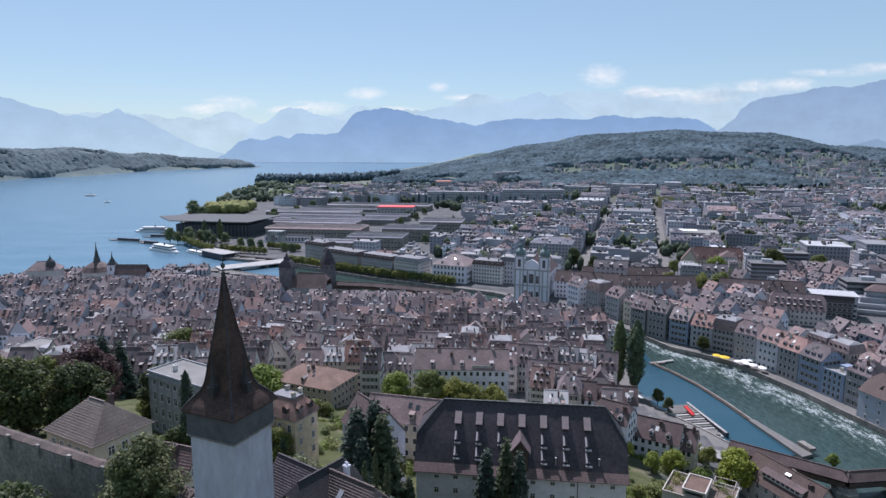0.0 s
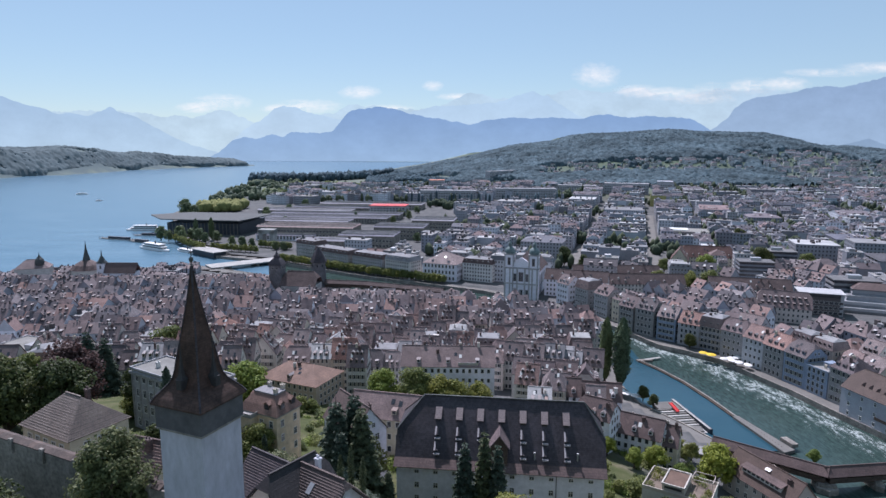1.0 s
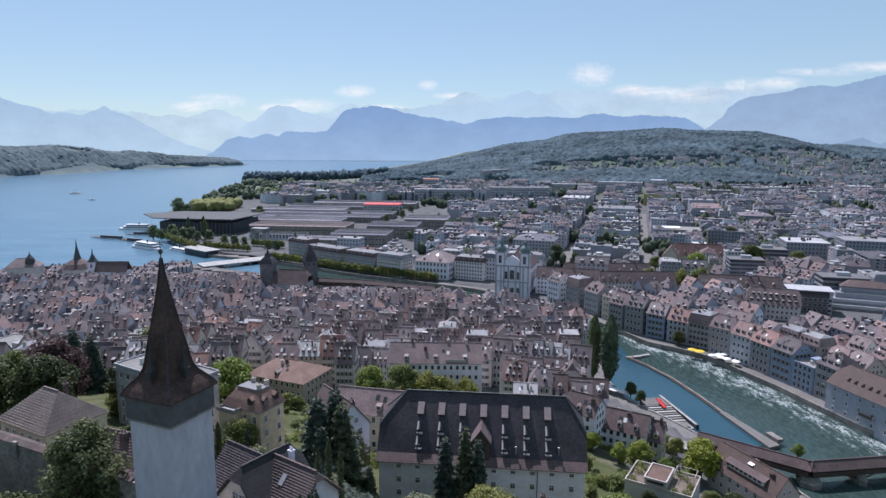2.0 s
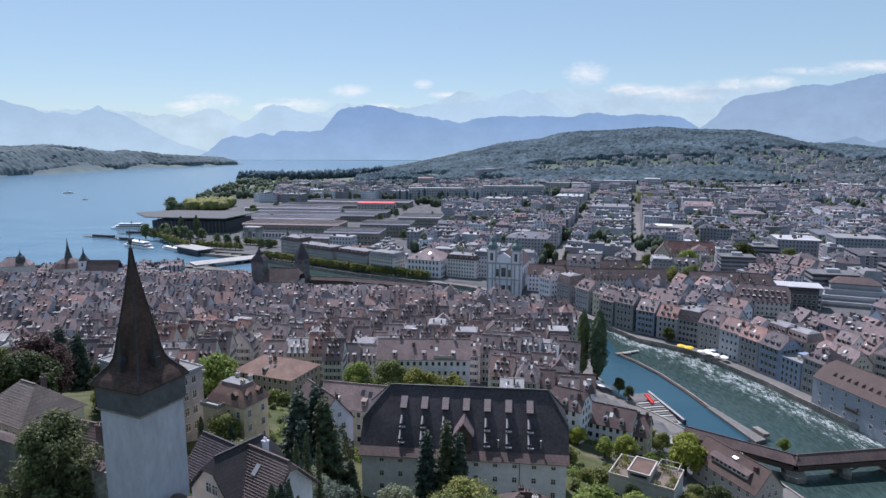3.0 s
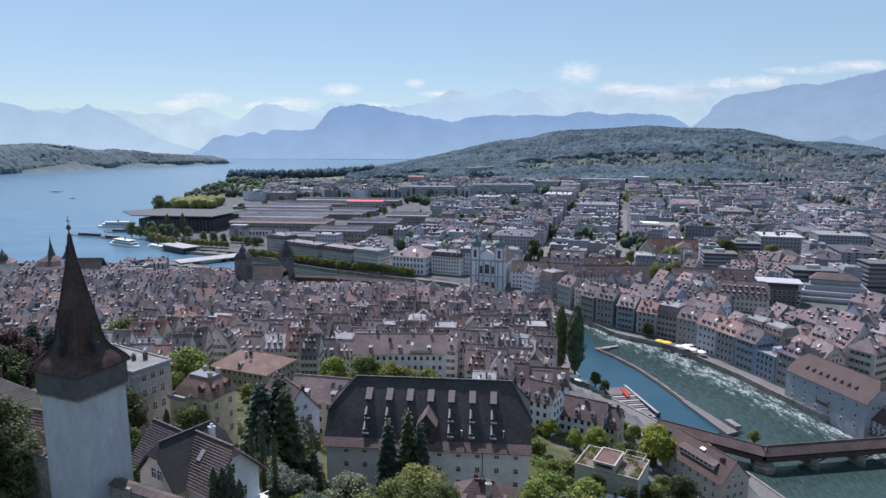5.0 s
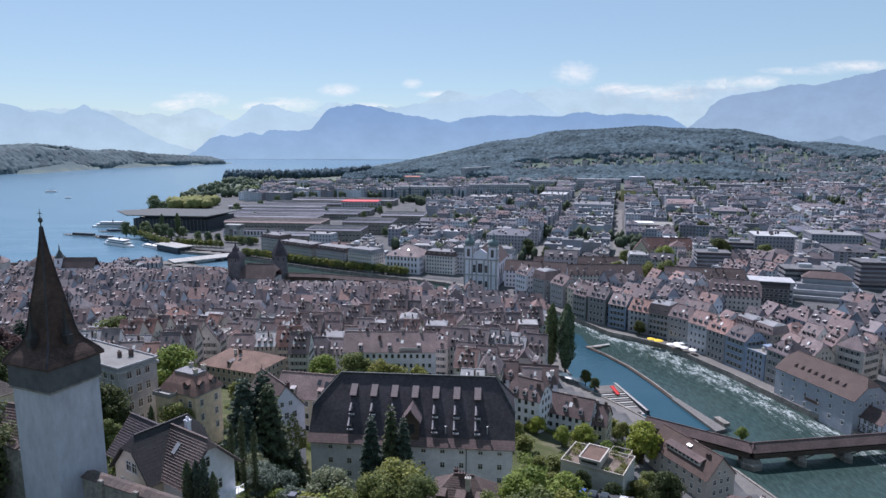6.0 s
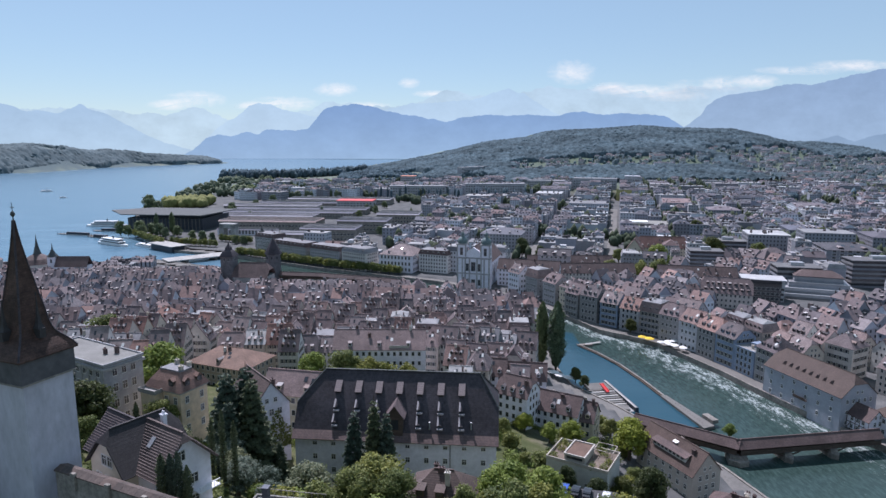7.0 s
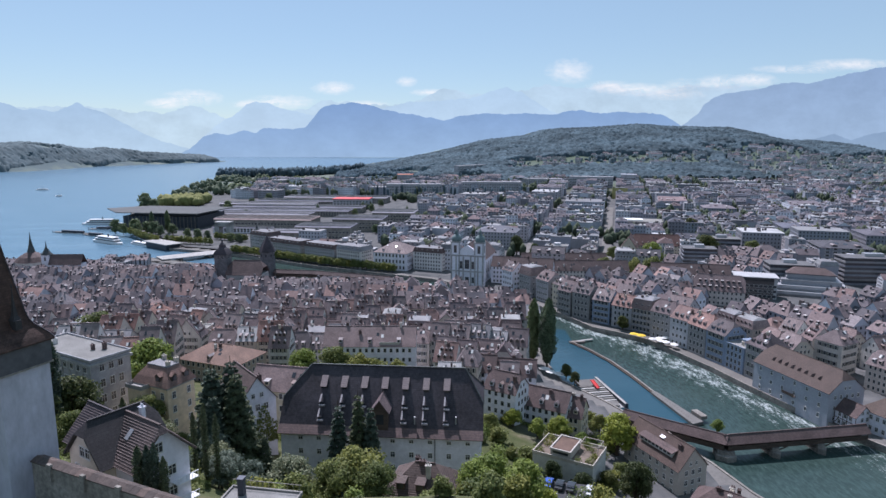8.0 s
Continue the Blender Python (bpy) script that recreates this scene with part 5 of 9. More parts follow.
# the newer town: blocks on a grid whose streets run towards the wooded hill
mass = Mass()
gd = Vector((0.302, 0.953))
gr_ = Vector((0.953, -0.302))
GRID_YAW = math.degrees(math.atan2(gr_.y, gr_.x))
spans = [(-67.0, -8.0)] + [(8.0 + 57 * i, 58.0 + 57 * i) for i in range(32)] + [(-133.0 - 57 * i, -83.0 - 57 * i) for i in range(16)]
blocks = []
for b0, b1 in spans:
    bv = 420.0 + rnd.uniform(0, 30)
    while bv < 1500:
        long = rnd.uniform(52, 78) if bv < 1300 else 54.0
        blocks.append((b0, b1 - b0, bv, long - 8))
        bv += long
built = []
origin = Vector((213, 598)) - gd * 598
for bu, bw, bv, bd in blocks:
    tall = rnd.uniform(13, 19)
    style = rnd.random()
    if bv > 1250:
        style *= 1.6
    ring = []
    if style > 0.86 and bv > 560 or 0.40 < style < 0.50:      # one wide roof over the whole block
        ring.append((bw / 2, bd / 2, bw - rnd.uniform(4, 14), bd - rnd.uniform(8, 26), 0))
    elif style < 0.76:
        q = 0.0
        while q < bw - 6:                     # the two long rows of a block, house by house
            w = rnd.uniform(12, 20)
            w = min(w, bw - q)
            ring += [(q + w / 2, 6.5, w, 13, 0), (q + w / 2, bd - 6.5, w, 13, 180)]
            q += w
        q = 13.0
        while q < bd - 19:
            w = min(rnd.uniform(12, 18), bd - 13 - q)
            ring += [(6.5, q + w / 2, w, 13, -90), (bw - 6.5, q + w / 2, w, 13, 90)]
            q += w
    else:
        for _ in range(rnd.randint(2, 4)):
            ring.append((rnd.uniform(8, bw - 8), rnd.uniform(8, bd - 8), rnd.uniform(11, 26), rnd.uniform(10, 14), rnd.choice((0, 90))))
    for a, b, w, d, turn in ring:
        c = origin + gr_ * (bu + a) + gd * (bv + b)
        built.append((c.x, c.y, w, d, GRID_YAW + turn, tall + rnd.uniform(-4, 3.5), style))
bx_, by_ = np.array([b[0] for b in built]), np.array([b[1] for b in built])
inn = inside_by(NEW_TOWN, bx_, by_)
hz = land(bx_, by_)
STATION_AREA = [(-300, 700), (-130, 590), (-60, 640), (20, 760), (30, 1180), (-330, 1180), (-400, 960)]
st = inside_by(STATION_AREA, bx_, by_)
for (x, y, w, d, yaw, tall, style), dd, gz, ss in sorted(zip(built, inn, hz, st), key=lambda b: b[0][1]):
    if dd < 24 or ss > -10 or not free(x, y, 8) or (-70 < x < 262 and 1105 < y < 1245) or (x < 300 and y < 470) or abs(x - 350) > 0.62 * y + 250 or x < -0.27 * y + 60 and y > 1300 or gz > 60 or (dd < 130 and y > 940) or (y > 600 and float(roll(x, y, 62, 7.0)) > 0.46):
        continue
    if any((x - c[0]) ** 2 + (y - c[1]) ** 2 < 150 for c in clean if abs(x - c[0]) < 13):
        continue
    if y > 1420 and rnd.random() < 0.3:
        continue
    roof = rnd.choices(("gable", "hip", "flat"), (0.30, 0.15, 0.55))[0]
    hh = tall if y < 1300 else rnd.uniform(7, 16)
    if y < 900 and sum(flats_used.values()) < 260:
        k = {"gable": 1, "hip": 3}.get(roof, 0 if style < 0.3 else 2)
        m = at(x, y, gz, yaw, w / 15, d / 13, hh / 17)
        if flats_used.get(k):
            copy_thing(FLATS[k], m)
        else:
            flat_first[k] = m
        flats_used[k] = flats_used.get(k, 0) + 1
        continue
    mass.add(x, y, gz, w, d, hh, yaw, roof, rnd.uniform(3.2, 5), rnd, max(2, int(hh / 3.3)), 1.6)
for k, m in flat_first.items():
    FLATS[k].matrix_basis = m
# sheds and trees in the courts
court_trees = []
for bu, bw, bv, bd in blocks:
    for _ in range(3):
        c = origin + gr_ * (bu + bw * rnd.uniform(0.3, 0.7)) + gd * (bv + bd * rnd.uniform(0.3, 0.72))
        if c.y < 560 or c.y > 1480 or abs(c.x - 350) > 0.62 * c.y + 250 or c.x < -0.27 * c.y + 60 or not free(c.x, c.y, 9) or (-70 < c.x < 262 and 1105 < c.y < 1245):
            continue
        if on_land(np.array([c.x]), np.array([c.y]))[0] < 60 or inside_by(STATION_AREA, np.array([c.x]), np.array([c.y]))[0] > -12:
            continue
        if rnd.random() < 0.45:
            mass.add(c.x, c.y, ground_at(c.x, c.y), rnd.uniform(8, 20), rnd.uniform(7, 12), rnd.uniform(4, 11), GRID_YAW, "flat", 1, rnd, 2, 1.4)
        else:
            court_trees += [(c.x + rnd.uniform(-6, 6), c.y + rnd.uniform(-6, 6), ground_at(c.x, c.y) - 0.5, rnd.uniform(3, 5.4), rnd.uniform(11, 20)) for _ in range(rnd.randint(1, 3))]
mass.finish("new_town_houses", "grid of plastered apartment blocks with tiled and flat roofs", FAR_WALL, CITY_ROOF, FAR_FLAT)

for u0 in (-75.0, 0.0):
    a, b = origin + gr_ * u0 + gd * 560, origin + gr_ * u0 + gd * 1330
    road = Shape().beam((a.x, a.y, 2.35), (b.x, b.y, 8.0), 10, 0.3)
    structure("road", road, PAVING, "pale straight avenue running towards the hill", "road")
# trees of the far slopes, shores and town squares
rng = np.random.default_rng(4)


def scatter(n, x0, x1, y0, y1, keep, r=(4, 8), h=(9, 16)):
    X, Y = rng.uniform(x0, x1, n), rng.uniform(y0, y1, n)
    ok = keep(X, Y)
    X, Y = X[ok], Y[ok]
    Z = np.maximum(land(X, Y), headland(X, Y))
    return [(x, y, z - 1, r[0] + (r[1] - r[0]) * a, h[0] + (h[1] - h[0]) * b) for x, y, z, a, b in zip(X, Y, Z, rng.uniform(0, 1, len(X)), rng.uniform(0, 1, len(X)))]


def villas(X, Y):
    """How far a place on the slope is given over to houses and gardens (about 0 to 1)."""
    left = ease(230, 330, X) * (1 - ease(820, 960, X)) * ease(1690, 1730, Y) * (1 - ease(1810, 1880, Y))
    right = ease(820, 980, X) * ease(1380, 1460, Y) * (1 - ease(1840, 2040, Y + 0.06 * (X - 1200)))
    foot = (1 - ease(200, 260, X)) * ease(-150, -60, X) * ease(1460, 1520, Y) * (1 - ease(1640, 1720, Y))
    return np.maximum(np.maximum(left, right), foot) * (0.75 + 0.4 * roll(X, Y, 48, 2.6))


wooded_slope = lambda X, Y: (Y > 1500) & (on_land(X, Y) > 20) & (villas(X, Y) < 0.42) & (X > np.interp(Y, [1500, 1750, 2000, 2200], [150, 60, -80, -230]) - 60 * roll(X, Y, 90, 0.6))
canopy("hill_woods", "dense mixed woods covering the long hill behind the town", -260, 2300, 1500, 2440, 4.0, wooded_slope, HAZED_WOODS, 1)
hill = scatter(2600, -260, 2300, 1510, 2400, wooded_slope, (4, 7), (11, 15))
clump_stuff("hill_treetops", "taller trees standing out of the hill woods", hill, HAZED_WOODS)
lower = scatter(4200, -200, 2100, 1380, 2100, lambda X, Y: (villas(X, Y) > 0.3) & (on_land(X, Y) > 25) & (roll(X, Y, 34, 3.0) > -0.25), (2.6, 5.4), (6, 12))
# leaf tints lightened towards blue to paint in the distance haze
clump_stuff("hillside_trees", "garden trees between the hillside houses", lower, surface("hazed_garden_woods", [(0.125, 0.175, 0.19), (0.155, 0.20, 0.195), (0.115, 0.165, 0.19)], 0.95, spread="island", spec=0.05, wear=0.3, fine=0.3, broad=0.02, relief=0))
slope_mass = Mass()
hx, hy = rng.uniform(-150, 2000, 2600), rng.uniform(1400, 2040, 2600)
hv, hz = villas(hx, hy), land(hx, hy)
kept = []
for x, y, q, z in zip(hx.tolist(), hy.tolist(), hv.tolist(), hz.tolist()):
    if q > 0.45 and all((x - a) ** 2 + (y - b) ** 2 > 300 for a, b in kept) and not (90 < x < 280 and 1640 < y < 1830):
        kept.append((x, y))
        long_ = rnd.random() < 0.16
        slope_mass.add(x, y, z, rnd.uniform(22, 44) if long_ else rnd.uniform(9, 16), rnd.uniform(9, 12), rnd.uniform(8, 13) if long_ else rnd.uniform(6, 10), rnd.uniform(-30, 22), rnd.choice(("hip", "gable", "flat")), rnd.uniform(2, 4), rnd, 3, 1.5)
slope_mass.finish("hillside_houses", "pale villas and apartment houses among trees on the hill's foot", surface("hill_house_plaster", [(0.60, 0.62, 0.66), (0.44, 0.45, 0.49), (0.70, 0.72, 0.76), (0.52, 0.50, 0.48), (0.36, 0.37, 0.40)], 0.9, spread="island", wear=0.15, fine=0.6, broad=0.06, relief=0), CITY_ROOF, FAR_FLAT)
cape = scatter(1500, -575, -150, 1925, 2240, lambda X, Y: (on_land(X, Y) > 4) & (Y > 1935 + np.clip(X + 400, 0, 300) * 0.9) & (Y < 2060 + np.clip(X + 400, 0, 300) * 1.0), (5, 9), (17, 27))
cape += [(-545 + 11 * i, 1950 + 5 * math.sin(i * 2.0), 1, 3.0, 29 + 5 * math.sin(i * 1.7)) for i in (0, 1, 6, 7)]
clump_stuff("cape_woods", "dark belt of tall trees on the lakeside cape", cape, HAZED_WOODS)
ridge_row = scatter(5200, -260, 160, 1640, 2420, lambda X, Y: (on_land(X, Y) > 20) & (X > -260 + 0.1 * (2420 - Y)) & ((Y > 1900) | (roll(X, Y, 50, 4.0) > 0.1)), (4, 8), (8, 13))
clump_stuff("shore_ridge_trees", "trees on the low ridge between hill and cape", ridge_row, HAZED_WOODS)
PARK_LEAVES = surface("park_leaves", [(0.085, 0.115, 0.075), (0.12, 0.145, 0.08), (0.075, 0.105, 0.08)], 0.9, spread="island", wear=0.3, fine=0.5, broad=0.03, relief=0)
park = scatter(900, -560, -150, 1180, 1900, lambda X, Y: (on_land(X, Y) > 8) & (on_land(X, Y) < 150) & (roll(X, Y, 60, 1.0) > -0.1), (4, 8), (9, 17))
park += [(-430 + 3.5 * i, 1330 + 9 * (i % 3), 1, 2.4, 24 + 4 * math.sin(i)) for i in (0, 14, 15)]
clump_stuff("lakeside_park_trees", "park trees along the lake shore", park, PARK_LEAVES)
meadow_trees = scatter(700, -420, -120, 1500, 1900, lambda X, Y: (on_land(X, Y) > 60) & (roll(X, Y, 40, 2.0) > 0.0), (3, 6), (5, 9))
clump_stuff("allotment_trees", "bright green fruit trees on the allotments", meadow_trees, surface("fruit_leaves", [(0.15, 0.19, 0.075), (0.19, 0.215, 0.09)], 0.9, spread="island", wear=0.3, fine=0.5, broad=0.03, relief=0))
willow = scatter(130, -405, -335, 1060, 1130, lambda X, Y: on_land(X, Y) > 6, (6, 9), (14, 19))
clump_stuff("shore_willows", "broad yellow-green willows on the lake shore", willow, surface("willow_leaves", [(0.17, 0.185, 0.06), (0.22, 0.22, 0.075)], 0.9, spread="island", wear=0.3, fine=0.5, broad=0.03, relief=0))
shore_woods = lambda X, Y: (inside_by(HEADLAND, X, Y) > -2) & ((roll(X, Y, 95, 5.0) > -0.3) | (inside_by(HEADLAND, X, Y) < 70))
canopy("headland_woods", "wooded headland across the lake", -2300, -1020, 1650, 3720, 5.5, shore_woods, HAZED_SHORE_WOODS, 2, 10.0, 15.0)
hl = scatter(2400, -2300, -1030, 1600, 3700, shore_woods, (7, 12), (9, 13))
clump_stuff("headland_treetops", "taller trees along the headland", hl, HAZED_SHORE_WOODS)
CITY_LEAVES = surface("street_tree_leaves", [(0.062, 0.082, 0.058), (0.095, 0.115, 0.07), (0.072, 0.095, 0.064)], 0.95, spread="island", spec=0.1, wear=0.4, fine=0.4, broad=0.05, relief=0)
squares = scatter(8000, -120, 1200, 560, 1400, lambda X, Y: (on_land(X, Y) > 22) & (roll(X, Y, 62, 7.0) > 0.44), (2.8, 5), (9, 15))
clump_stuff("town_square_trees", "leafy trees in squares and streets of the newer town", squares, CITY_LEAVES)
row = [(-45 + 11.5 * i + 3 * math.sin(i * 2.3), 1195 + 6 * math.cos(i * 1.7), 4, 2.3 + (i % 3) * 0.3, 23 + 3 * math.sin(i * 1.9)) for i in range(25) if i % 9 != 5]
row += [(640 + 14 * i, 1090 + 5 * math.sin(i * 2.1), 4, 5 + (i % 4), 22 + 5 * math.sin(i * 1.3)) for i in range(22)]
clump_stuff("poplar_rows", "dark rows of tall slim trees between the far blocks", row, HAZED_WOODS)
rs = random.Random(21)
lines = []
for i in range(-14, 26):
    u0 = (61.5 + 57 * i) if i >= 0 else (-75 - 57 * (-i - 1))
    dense = 0.0 if i == -1 else rs.choice((0.0, 0.25, 0.5, 0.75))
    v0 = 600.0
    while v0 < 1560:
        p_ = origin + gr_ * (u0 + rs.uniform(-2.2, 2.2)) + gd * v0
        if rs.random() < dense and free(p_.x, p_.y, 3) and on_land(np.array([p_.x]), np.array([p_.y]))[0] > 20 and inside_by(STATION_AREA, np.array([p_.x]), np.array([p_.y]))[0] < -10:
            lines.append((p_.x, p_.y, ground_at(p_.x, p_.y) - 0.5, rs.uniform(2.6, 4.4), rs.uniform(11, 19)))
        v0 += rs.uniform(7, 13)
clump_stuff("street_trees", "rows of street trees between the apartment blocks", lines, CITY_LEAVES)
lines = scatter(260, 330, 500, 590, 730, lambda X, Y: roll(X, Y, 30, 1.3) > -0.1, (3, 5.5), (10, 17)) + scatter(220, 400, 560, 450, 560, lambda X, Y: roll(X, Y, 26, 0.3) > 0.0, (3, 5.5), (10, 16))
clump_stuff("garden_quarter_trees", "dark leafy trees between slab blocks of the newer town", lines, CITY_LEAVES)
clump_stuff("court_trees", "leafy trees in the courts of the apartment blocks", court_trees, CITY_LEAVES)

# ---------------------------------------------------------------- the wall tower and the town wall


VERDIGRIS = surface("green_copper", [(0.16, 0.22, 0.22)], 0.7, wear=0.35, fine=1.2, broad=0.3, relief=0.1)


def wall_tower():
    cx, cy, side = -25.36, 75.9, 6.66
    m = at(cx, cy, 0, -23.7)
    root = thing("wall_tower", "square limewashed town wall tower with a dark flared spire roof", "tower", m=m)
    h = side / 2
    part("wall", Shape().box(-h, -h, 50, h, h, 79.2), AGED_PLASTER, root)
    g = h + 0.26
    band = Shape().box(-g, -g, 78.9, g, g, 82.2)
    part("gallery", band, surface("grey_render", [(0.115, 0.115, 0.125)], 0.9, wear=0.25, fine=0.8, broad=0.3, relief=0.1), root, "projecting grey rendered upper storey")
    part("string_course", Shape().box(-g - 0.08, -g - 0.08, 78.75, g + 0.08, g + 0.08, 78.95), STONE, root)
    # bell-cast spire: flat skirt at the eaves, then ever steeper
    prof = [(1.0, 0.0), (0.90, 0.04), (0.75, 0.085), (0.61, 0.125), (0.52, 0.17), (0.465, 0.23), (0.42, 0.31), (0.35, 0.41), (0.27, 0.53), (0.185, 0.66), (0.10, 0.80), (0.045, 0.92), (0.022, 0.985)]
    R, z0, H = (h + 0.62) * math.sqrt(2), 82.0, 16.7
    s = Shape()
    s.lathe([(R, z0 - 0.18)] + [(R * r, z0 + H * q) for r, q in prof], 4, math.pi / 4)
    part("spire_roof", s, surface("spire_tiles", [(0.115, 0.068, 0.055)], 0.7, wear=0.5, fine=1.6, broad=0.35, tiles=3.2, relief=0.6), root, "dark red-brown weathered tiled spire")
    hips = Shape()
    for k in range(4):
        a = math.pi / 4 + k * math.pi / 2
        pts = [(R * r * math.cos(a), R * r * math.sin(a), z0 + H * q + 0.06) for r, q in prof]
        for p, q in zip(pts, pts[1:]):
            hips.beam(p, q, 0.22, 0.14)
    part("hip_tiles", hips, DARK_TILES, root)
    lead = surface("old_lead", [(0.055, 0.052, 0.055)], 0.7, metal=0.0, wear=0.3)
    for k in range(4):
        d = Shape()
        d.box(-0.4, -0.1, 0, 0.4, 2.0, 1.2, 1)
        d.lathe([(0.72, 1.15), (0.4, 1.7), (0.2, 2.9), (0.07, 4.6), (0.04, 5.4)], 4, math.pi / 4, at=(0, 0.5))
        d.lathe([(0.10, 5.35), (0.12, 5.5), (0.02, 5.8)], 6, at=(0, 0.5))
        o = part("dormer", d, [lead, lead], root, "slender lead-covered dormer turret with a finial")
        o.matrix_basis = at(0, 0, 0, k * 90) @ at(0, -3.05, z0 + 2.0)
    f = Shape().lathe([(0.10, z0 + H * 0.97), (0.07, z0 + H + 0.2), (0.24, z0 + H + 0.4), (0.28, z0 + H + 0.6), (0.2, z0 + H + 0.8), (0.05, z0 + H + 0.95), (0.03, z0 + H + 2.0)], 10)
    f.box(-0.35, -0.03, z0 + H + 1.35, 0.35, 0.03, z0 + H + 1.45)
    part("finial", f, COPPER, root, "ball and weather vane")


wall_tower()


COPING = surface("mossy_coping_tiles", [(0.125, 0.098, 0.088), (0.10, 0.082, 0.075), (0.155, 0.115, 0.10)], 0.85, wear=0.4, relief=0.5)


def town_wall(name, a, b, z_a, z_b, foot, merlons, label):
    """A stretch of the town wall with coping and buttress stubs."""
    a, b = Vector(a), Vector(b)
    L = (b - a).length
    yaw = math.degrees(math.atan2(b.y - a.y, b.x - a.x))
    root = thing(name, label, "wall", kind="structure", m=at(a.x, a.y, 0, yaw))
    s = Shape()
    n = 24
    for y0, sgn in ((-0.75, 1), (0.75, -1)):
        v = []
        for i in range(n + 1):
            q = i / n
            zt = z_a + (z_b - z_a) * q
            v += [(L * q, y0, foot), (L * q, y0, zt)]
        s.add(v, [(2 * i, 2 * i + 2, 2 * i + 3, 2 * i + 1)[::sgn] for i in range(n)])
    s.add([(0, -0.75, z_a), (L, -0.75, z_b), (L, 0.75, z_b), (0, 0.75, z_a)], [(0, 1, 2, 3)])
    s.add([(0, -0.75, foot), (0, 0.75, foot), (0, 0.75, z_a), (0, -0.75, z_a), (L, -0.75, foot), (L, 0.75, foot), (L, 0.75, z_b), (L, -0.75, z_b)], [(3, 2, 1, 0), (4, 5, 6, 7)])
    part("wall_body", s, STONE, root)
    step = 1.15
    k = int(L / step)
    for i in range(k):
        q0, q1 = i * step, (i + 1) * step - 0.03
        zz = [z_a + (z_b - z_a) * q / L for q in (q0, q1)]
        c = Shape()
        c.add([(q0, -0.95, zz[0]), (q1, -0.95, zz[1]), (q1, 0.95, zz[1]), (q0, 0.95, zz[0]), (q0, -0.95, zz[0] + 0.14), (q1, -0.95, zz[1] + 0.14), (q1, 0.95, zz[1] + 0.14), (q0, 0.95, zz[0] + 0.14), (q0, 0, zz[0] + 0.5), (q1, 0, zz[1] + 0.5)],
              [(0, 1, 5, 4), (2, 3, 7, 6), (4, 5, 9, 8), (6, 7, 8, 9), (1, 2, 6, 9, 5), (3, 0, 4, 8, 7)])
        part("coping_tile", c, COPING, root)
    for i in range(merlons):
        q = L * (i + 0.6) / merlons
        zt = z_a + (z_b - z_a) * q / L
        o = part("pier", Shape().box(q - 0.35, -1.15, zt - 1.6, q + 0.35, -0.74, zt + 0.55), STONE, root)
    return root


u = Vector((math.cos(radians(-26)), math.sin(radians(-26))))
p = Vector((-29.4, 75.2))
town_wall("town_wall", p - u * 78, p, 70.2, 70.0, 50, 11, "tall grey rubble town wall with tiled coping")
p = Vector((-21.4, 73.6))
town_wall("town_wall", p, p + u * 42, 67.2, 66.6, 48, 7, "lower grey rubble town wall with tiled coping beside the tower")

# ---------------------------------------------------------------- the great storehouse


